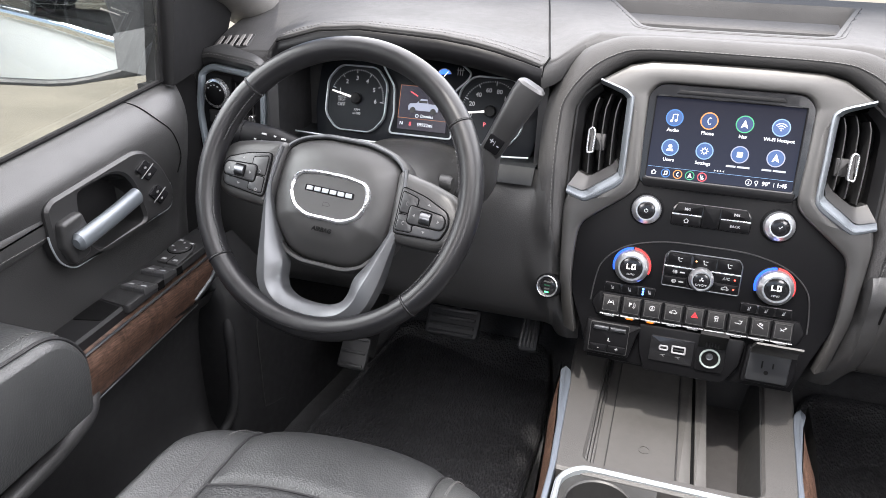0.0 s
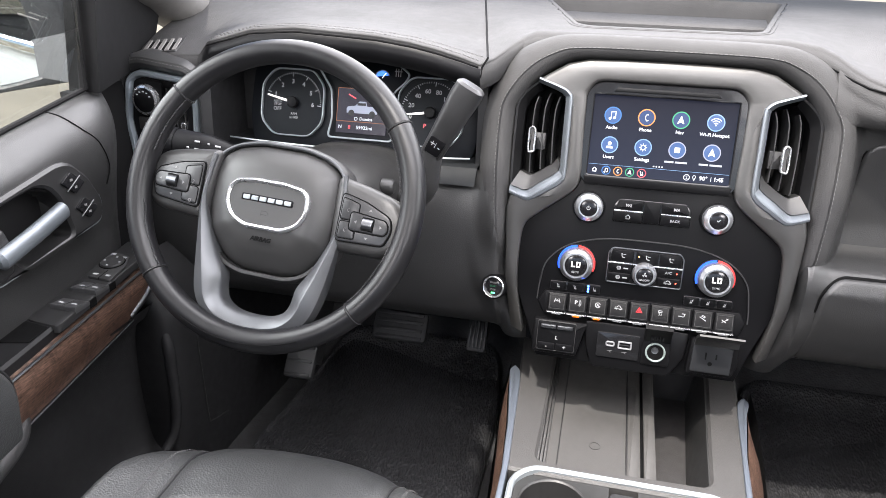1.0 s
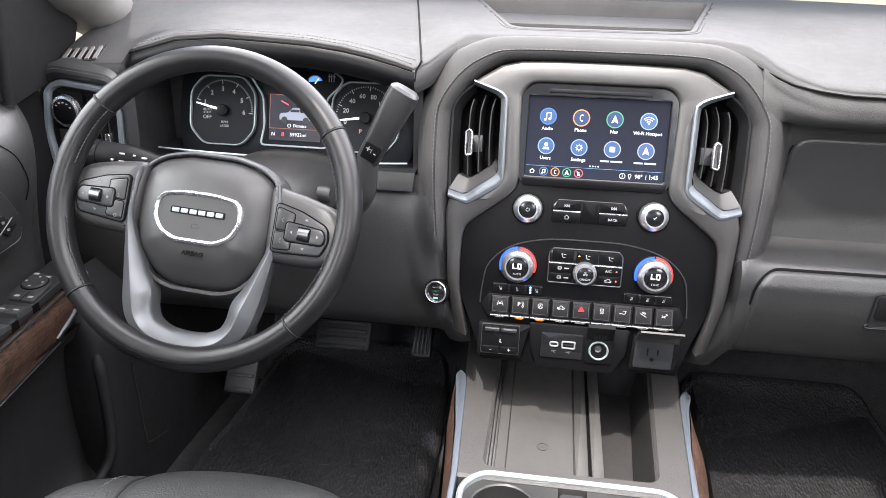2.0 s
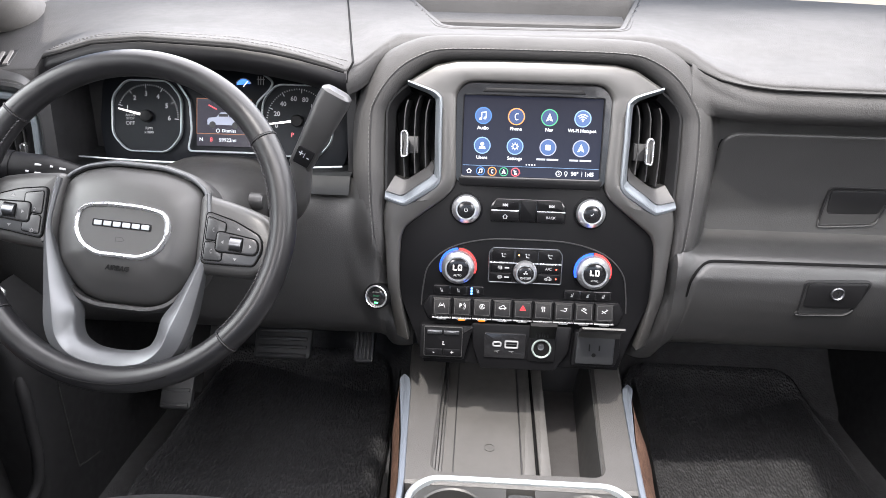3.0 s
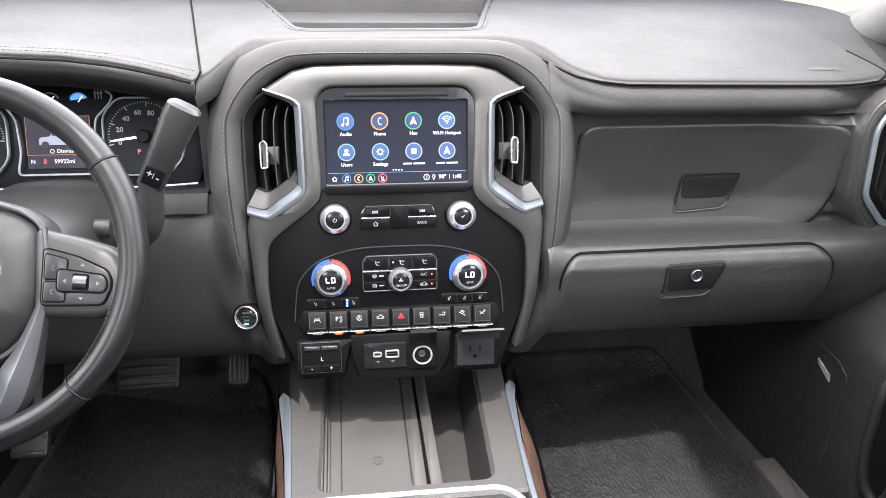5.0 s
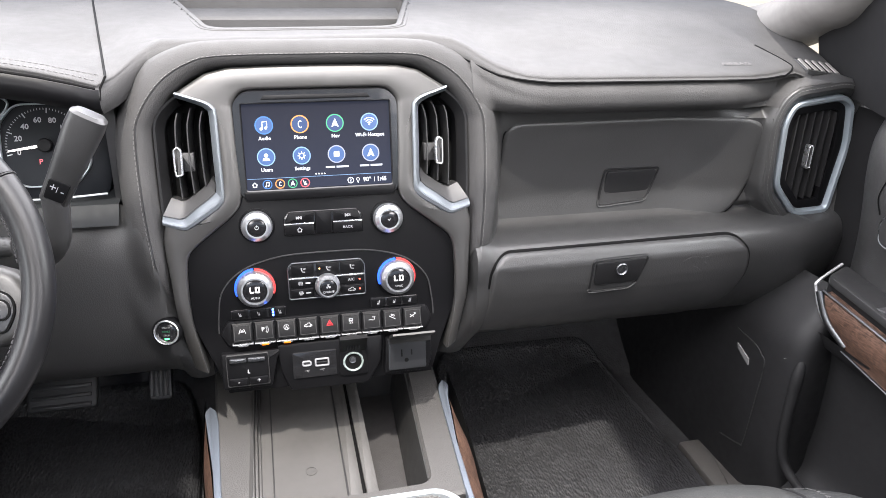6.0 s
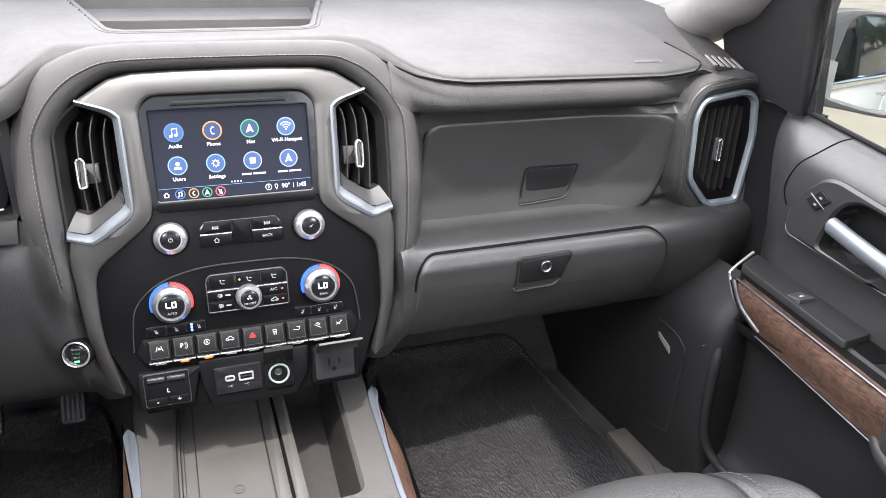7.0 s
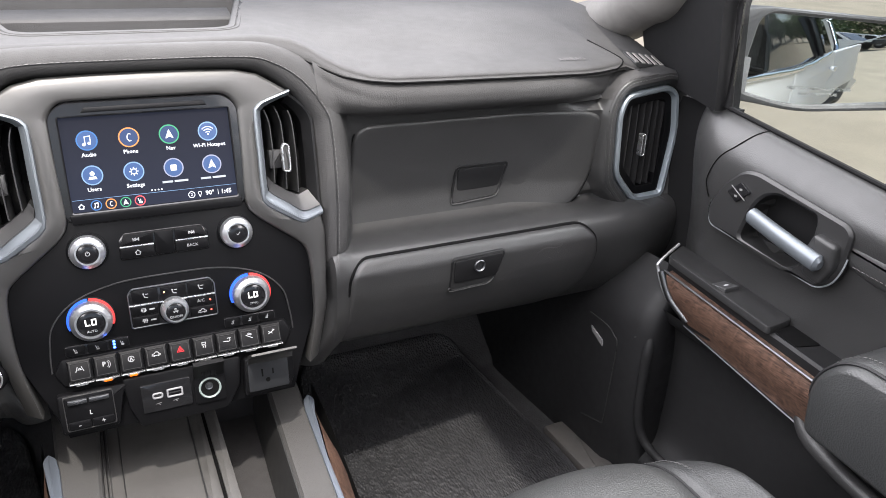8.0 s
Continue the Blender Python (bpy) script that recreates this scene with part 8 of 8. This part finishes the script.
PEDAL_RUBBER = material("worn_pedal_rubber", (0.022, 0.0225, 0.024), 0.5, vary=0.1)


def pedal(name, cx, cz, cy, w, h, tilt, ribs, along, label):
    t = thing(name, label, "pedal", frame_at((cx, cy, cz), tilt))
    bm = bmesh.new()
    prism(bm, rect(-w, -h, w, h, 0.008), -0.012, 0.0, 0.004)
    pad = part("pad", bm, PEDAL_RUBBER, t)
    for i in range(ribs):
        q = -0.8 + 1.6 * i / (ribs - 1)
        bm = bmesh.new()
        if along:
            box(bm, q * w - 0.003, -h * 0.85, -0.001, q * w + 0.003, h * 0.85, 0.0035, 0.001)
        else:
            box(bm, -w * 0.85, q * h - 0.0032, -0.001, w * 0.85, q * h + 0.0032, 0.0035, 0.001)
        part("rib", bm, PEDAL_RUBBER, pad)
    bm = bmesh.new()
    box(bm, -0.010, h * 0.2, -0.10, 0.010, h + 0.16, -0.012, 0.003)
    part("lever", bm, PLASTIC, t)
    return t


pedal("brake_pedal", -0.440, 0.314, 0.15, 0.055, 0.030, 40, 4, False, "wide black rubber brake pedal")
pedal("accelerator_pedal", -0.281, 0.322, 0.15, 0.019, 0.038, 35, 5, True, "narrow ribbed accelerator pedal")
pedal("parking_brake_pedal", -0.620, 0.255, 0.06, 0.030, 0.034, 40, 3, False, "small black parking brake pedal")

# ---- door mirrors ----
MIRROR = bpy.data.materials.new("mirror_silver")
MIRROR.use_nodes = True
mb = MIRROR.node_tree.nodes["Principled BSDF"]
mb.inputs["Base Color"].default_value, mb.inputs["Metallic"].default_value, mb.inputs["Roughness"].default_value = (0.86, 0.88, 0.87, 1), 1.0, 0.015


def door_mirror(s):
    """Large convex door mirror; its face is turned in towards the driver's eye."""
    t = thing("door_mirror", "black-framed convex door mirror outside the side window", "mirror", group="door mirrors")
    o = rounded([(1.101, 0.783), (1.188, 0.757), (1.420, 0.777), (1.385, 0.910), (1.119, 0.927)], [0.015, 0.05, 0.03, 0.03, 0.025], 6)
    cx, cz = 1.20, 0.845
    n = Vector((-0.525, -0.851, 0.012) if s > 0 else (0.565, -0.821, -0.080)).normalized()
    plane = lambda x, z: -(n.x * (s * x - s * cx) + n.z * (z - cz)) / n.y
    face = lambda x, z: plane(x, z) + ((x - cx) ** 2 + (z - cz) ** 2) / (2 * (2.0 if s > 0 else 6.0))
    put = lambda p: (s * p[0], 0.010 + plane(p[0], p[1]) - p[2], p[1])
    bm = bmesh.new()
    shell = [(x - 0.040 * max(0.0, min(1.0, (1.150 - x) / 0.04)), z) for x, z in inset(o, -0.014)]
    loft(bm, [[put((x, z, q)) for x, z in inset(shell, k)] for k, q in ((0.060, -0.175), (0.030, -0.155), (0.006, -0.085), (0.0, -0.02), (0.0, 0.006), (0.002, 0.010), (0.006, 0.011))] + [[put((x, z, q)) for x, z in inset(o, k)] for k, q in ((-0.0075, 0.011), (-0.0030, 0.006), (-0.0015, -0.010))], cap=False)
    part("shell", bm, material("mirror_shell_black", (0.036, 0.037, 0.040), 0.55), t, "black mirror shell")
    bm = bmesh.new()
    loops = []
    for f in (1.0, 0.92, 0.84, 0.76, 0.68, 0.6, 0.52, 0.44, 0.36, 0.28, 0.2, 0.12, 0.04):
        loops.append([(s * (cx + (x - cx) * f), 0.010 + face(cx + (x - cx) * f, cz + (z - cz) * f), cz + (z - cz) * f) for x, z in inset(o, -0.002)])
    loft(bm, loops)
    g = part("mirror_glass", bm, MIRROR, t, "convex mirror glass", smooth=89)
    if s > 0:
        right = Vector((-n.y, n.x, 0)).normalized() * 1.0
        up = n.cross(right) * -1.0
        up = up if up.z > 0 else -up
        right = up.cross(n)
        for k, words in enumerate(("OBJECTS IN MIRROR ARE CLOSER", "THAN THEY APPEAR")):
            p = Vector((1.235, 0.0, 0.790 - 0.0105 * k))
            p.y = 0.010 + face(p.x, p.z)
            p += n * 0.0012
            m = Matrix(((right.x, up.x, n.x, p.x), (right.y, up.y, n.y, p.y), (right.z, up.z, n.z, p.z), (0, 0, 0, 1)))
            lettering(words, 0.0082, material("etched_grey", (0.21, 0.215, 0.21), 0.5), g, m)
    # arm paler than the shell, with daylight on the housing put into its grey
    bm = bmesh.new()
    loft(bm, [[(s * 0.905, 0.02, 0.78), (s * 0.905, 0.10, 0.78), (s * 0.905, 0.12, 0.90), (s * 0.905, 0.04, 0.92)], [(s * 0.99, 0.035, 0.775), (s * 0.99, 0.095, 0.775), (s * 0.99, 0.10, 0.86), (s * 0.99, 0.045, 0.87)], [(s * 1.08, 0.03, 0.785), (s * 1.08, 0.08, 0.785), (s * 1.08, 0.08, 0.84), (s * 1.08, 0.03, 0.85)]])
    part("arm", bm, material("mirror_arm_lit_grey", (0.10, 0.102, 0.106), 0.55, vary=0.06), t, "mirror arm, its grey lightened for daylight")
    return t


door_mirror(1)
door_mirror(-1)

# ---- flanks of the same truck, seen in the mirrors ----


def truck_flank(s):
    t = thing("truck_flank", "white painted crew-cab side and bed of the truck", "truck body", group="truck flanks")
    side = lambda outline, x0, x1, mat, name, label="", bev=0.01, lean=0.0: part(name, prism(bmesh.new(), outline, 0, x1 - x0, bev, 2, lambda p: (s * (x0 + p[2] - lean * max(0, p[1] - 0.69)), p[0], p[1])), mat, t, label)
    side(rounded([(-1.17, -0.20), (-1.17, 0.654), (-2.28, 0.680), (-2.32, 0.20), (-2.20, -0.20)], 0.03), 0.90, 0.945, WHITE_PAINT, "rear_door", "white rear door")
    side(rounded([(-2.34, 0.10), (-2.34, 0.67), (-4.30, 0.63), (-4.30, -0.05), (-3.85, -0.05), (-3.70, 0.18), (-3.10, 0.18), (-2.95, -0.10), (-2.34, -0.15)], 0.03), 0.89, 0.942, WHITE_PAINT, "bed_side", "white bed side")
    side(rounded([(-0.72, 0.670), (-0.74, 1.30), (-2.02, 1.30), (-2.10, 1.20), (-2.10, 0.66)], 0.04), 0.915, 0.930, TINT, "side_glass", "dark tinted side glass", lean=0.16)
    side(rounded([(-2.06, 0.62), (-2.10, 1.34), (-2.30, 1.34), (-2.38, 0.62)], 0.03), 0.900, 0.926, WHITE_PAINT, "cab_corner", "white rear corner of the cab", lean=0.16)
    bm = bmesh.new()
    tube(bm, smooth_path([(s * 0.945, -0.16, 0.730), (s * 0.945, -0.60, 0.697), (s * 0.948, -1.17, 0.662), (s * 0.950, -1.60, 0.668), (s * 0.950, -1.98, 0.690), (s * 0.942, -2.09, 0.75), (s * 0.930, -2.12, 0.86), (s * 0.870, -2.12, 1.26)], 8), 0.015, 16)
    part("chrome_belt", bm, material("polished_chrome", (0.82, 0.83, 0.85), 0.12, 1.0, vary=0.0, rough_vary=0.0), t, "bright chrome belt line")
    bm = bmesh.new()
    tube(bm, [(s * 0.935, -1.72, 0.68), (s * 0.836, -1.72, 1.30)], 0.022, 8)
    part("door_pillar", bm, GLOSS, t, "black window division bar")
    bm = bmesh.new()
    box(bm, min(s * 0.955, s * 0.990), -2.20, 0.545, max(s * 0.955, s * 0.990), -2.06, 0.58, 0.008)
    part("door_grip", bm, CHROME, t, "chrome door grip")
    bm = bmesh.new()
    lathe(bm, [(0.42, -0.10), (0.42, 0.10), (0.38, 0.13), (0.27, 0.13), (0.26, 0.10)], 36, put=lambda p: (s * (0.84 + p[2]), -3.40 + p[0], -0.30 + p[1]))
    part("rear_tyre", bm, RUBBER, t)
    return t


truck_flank(1)
truck_flank(-1)
bed = thing("truck_bed", "white pickup bed floor and tailgate behind the cab", "truck bed")
bm = bmesh.new()
box(bm, -0.88, -4.28, 0.02, 0.88, -2.36, 0.08, 0.01)
part("bed_floor", bm, RUBBER, bed, "black lined bed floor")
bm = bmesh.new()
box(bm, -0.88, -4.34, 0.00, 0.88, -4.28, 0.63, 0.02)
part("tailgate", bm, WHITE_PAINT, bed, "white tailgate")
bm = bmesh.new()
box(bm, -0.84, -3.46, -0.36, 0.84, -3.34, -0.24, 0.03)
part("axle", bm, DARK, bed)

# ---- the yard ----
GROUND_Z = -0.72
bm = bmesh.new()
sheet(bm, lambda u, v: (-400 + 800 * u, -400 + 800 * v, GROUND_Z), 8, 8)
CONCRETE = material("pale_dusty_concrete", (0.36, 0.32, 0.25), 0.85, grain=0.5, grain_size=30, vary=0.12, vary_size=1.2)
tagged(part("ground", bm, CONCRETE), "pale sandy concrete yard", "ground", kind="structure")

bm = bmesh.new()
rnd = random.Random(4)
for i in range(26):
    x, y, r = 1.6 + 2.2 * rnd.random(), -0.6 + 3.4 * rnd.random(), 0.012 + 0.03 * rnd.random()
    a = rnd.random() * 6.28
    q = [(x + r * 1.8 * math.cos(a + k), y + r * math.sin(a + k) * (0.6 + 0.4 * rnd.random())) for k in (0, 1.1, 2.3, 3.3, 4.4, 5.4)]
    loft(bm, [[(a1, b1, GROUND_Z + 0.002) for a1, b1 in q], [(x + (a1 - x) * 0.6, y + (b1 - y) * 0.6, GROUND_Z + 0.010) for a1, b1 in q]])
tagged(part("dry_leaves", bm, material("dry_leaf_brown", (0.20, 0.14, 0.07), 0.8, vary=0.4, vary_size=4)), "scattered dry brown leaves on the concrete", "leaves", kind="stuff")

LEAF = material("leaf_green", (0.060, 0.105, 0.028), 0.6, vary=0.45, vary_size=0.9)
BARK = material("bark_brown", (0.13, 0.10, 0.075), 0.9, grain=0.6, grain_size=30, vary=0.3)


def tree():
    t = thing("tree", "leafy green tree at the edge of the yard", "tree", group="yard trees")
    rnd = random.Random(11)
    trunk = bmesh.new()
    tube(trunk, smooth_path([(0, 0, 0), (0.1, 0.05, 1.4), (-0.05, 0.1, 3.0), (0.1, 0.0, 5.0)], 4), lambda w: 0.22 - 0.17 * w, 10)
    tips = []
    for i in range(9):
        a, h = i * 2.4, 0.7 + 0.48 * i
        tip = Vector((math.cos(a) * (2.4 - 0.12 * i), math.sin(a) * (2.4 - 0.12 * i), h + 1.2))
        tube(trunk, smooth_path([(0, 0, h), tuple(tip * 0.5 + Vector((0, 0, h * 0.5 + 0.2))), tuple(tip)], 3), lambda w: 0.085 - 0.07 * w, 6)
        tips += [tip, tip * 0.62 + Vector((0, 0, 0.38 * h + 0.6))]
    part("trunk", trunk, BARK, t)
    crown = bmesh.new()
    for c in tips + [Vector((0.2, 0, 5.6)), Vector((-0.5, 0.4, 5.0))]:
        for _ in range(150):
            d = Vector((rnd.gauss(0, 1), rnd.gauss(0, 1), rnd.gauss(0, 0.7))) * 0.72
            p = c + d
            u = Vector((rnd.gauss(0, 1), rnd.gauss(0, 1), rnd.gauss(0, 1))).normalized() * (0.13 + 0.12 * rnd.random())
            v = u.orthogonal().normalized() * u.length * 0.55
            crown.faces.new([crown.verts.new(q) for q in (p - u, p + v, p + u, p - v)])
    part("crown", crown, LEAF, t, smooth=0)
    return t


first = tree()
first.matrix_basis = pose(17, -16, GROUND_Z)
rnd = random.Random(7)
for i in range(17):
    x, y = 15.5 + 5 * rnd.random(), -44 + 3.1 * i
    copy_thing(first, Matrix.Translation((x, y, GROUND_Z)) @ Matrix.Rotation(rnd.random() * 6, 4, "Z") @ Matrix.Scale(0.8 + 0.35 * rnd.random(), 4))
for i in range(9):
    copy_thing(first, Matrix.Translation((-6 + 3.2 * i, -46 - 3 * rnd.random(), GROUND_Z)) @ Matrix.Rotation(rnd.random() * 6, 4, "Z"))


def parked_truck():
    t = thing("parked_truck", "white pickup truck parked in the yard", "truck", group="parked trucks")
    across = lambda outline, w, mat, name, label="", bev=0.05: part(name, prism(bmesh.new(), outline, -w, w, bev, 3, lambda p: (p[2], p[0], p[1])), mat, t, label)
    across(rounded([(2.7, 0.55), (2.75, 1.0), (2.6, 1.18), (1.2, 1.25), (-2.7, 1.25), (-2.75, 0.5), (-1.9, 0.5), (-1.75, 0.85), (-1.15, 0.85), (-1.0, 0.45), (1.15, 0.45), (1.3, 0.85), (1.95, 0.85), (2.1, 0.5)], 0.08), 0.98, WHITE_PAINT, "body", "white body")
    across(rounded([(1.25, 1.2), (0.55, 1.86), (-0.9, 1.88), (-1.15, 1.2)], 0.12), 0.86, WHITE_PAINT, "cab", "white cab roof")
    for w in (-0.865, 0.865):
        for y0, y1 in ((0.95, 0.10), (0.0, -0.85)):
            bm = bmesh.new()
            prism(bm, rounded([(y0, 1.28), (min(y0, 0.62), 1.76), (y1 + 0.05, 1.78), (y1, 1.28)], 0.05), 0, 0.012, 0.003, 1, lambda p: (w + (p[2] if w > 0 else -p[2]), p[0], p[1]))
            part("side_glass", bm, TINT, t)
    bm = bmesh.new()
    loft(bm, [[(-0.76, 1.22, 1.27), (0.76, 1.22, 1.27), (0.66, 0.60, 1.82), (-0.66, 0.60, 1.82)], [(-0.76, 1.26, 1.28), (0.76, 1.26, 1.28), (0.66, 0.64, 1.83), (-0.66, 0.64, 1.83)]])
    part("front_glass", bm, TINT, t)
    bm = bmesh.new()
    box(bm, -0.60, 2.68, 0.72, 0.60, 2.77, 1.08, 0.03)
    part("grille", bm, GLOSS, t, "black grille")
    bm = bmesh.new()
    box(bm, -0.98, 2.62, 0.45, 0.98, 2.85, 0.66, 0.05)
    part("bumper", bm, DARK, t, "black bumper")
    for s in (-1, 1):
        bm = bmesh.new()
        box(bm, min(s * 0.64, s * 0.92), 2.62, 0.84, max(s * 0.64, s * 0.92), 2.78, 1.08, 0.03)
        part("headlight", bm, CHROME, t, "clear headlight")
        for y in (1.62, -1.45):
            bm = bmesh.new()
            lathe(bm, [(0.40, -0.12), (0.40, 0.12), (0.37, 0.14), (0.26, 0.14), (0.25, 0.10)], 28, put=lambda p: (s * (0.86 + p[2]), y + p[0], 0.40 + p[1]))
            wheel_part = part("wheel", bm, RUBBER, t)
            bm = bmesh.new()
            lathe(bm, [(0.25, 0.06), (0.25, 0.115), (0.20, 0.125), (0.06, 0.10)], 20, put=lambda p: (s * (0.86 + p[2]), y + p[0], 0.40 + p[1]))
            part("rim", bm, ALUMINIUM, wheel_part)
    return t


pt = parked_truck()
pt.matrix_basis = pose(-2.1, -22.0, GROUND_Z, 0, 0, -70)
for x, y in ((-0.9, -25.2), (0.3, -28.4), (1.5, -31.6)):
    copy_thing(pt, pose(x, y, GROUND_Z, 0, 0, -70))
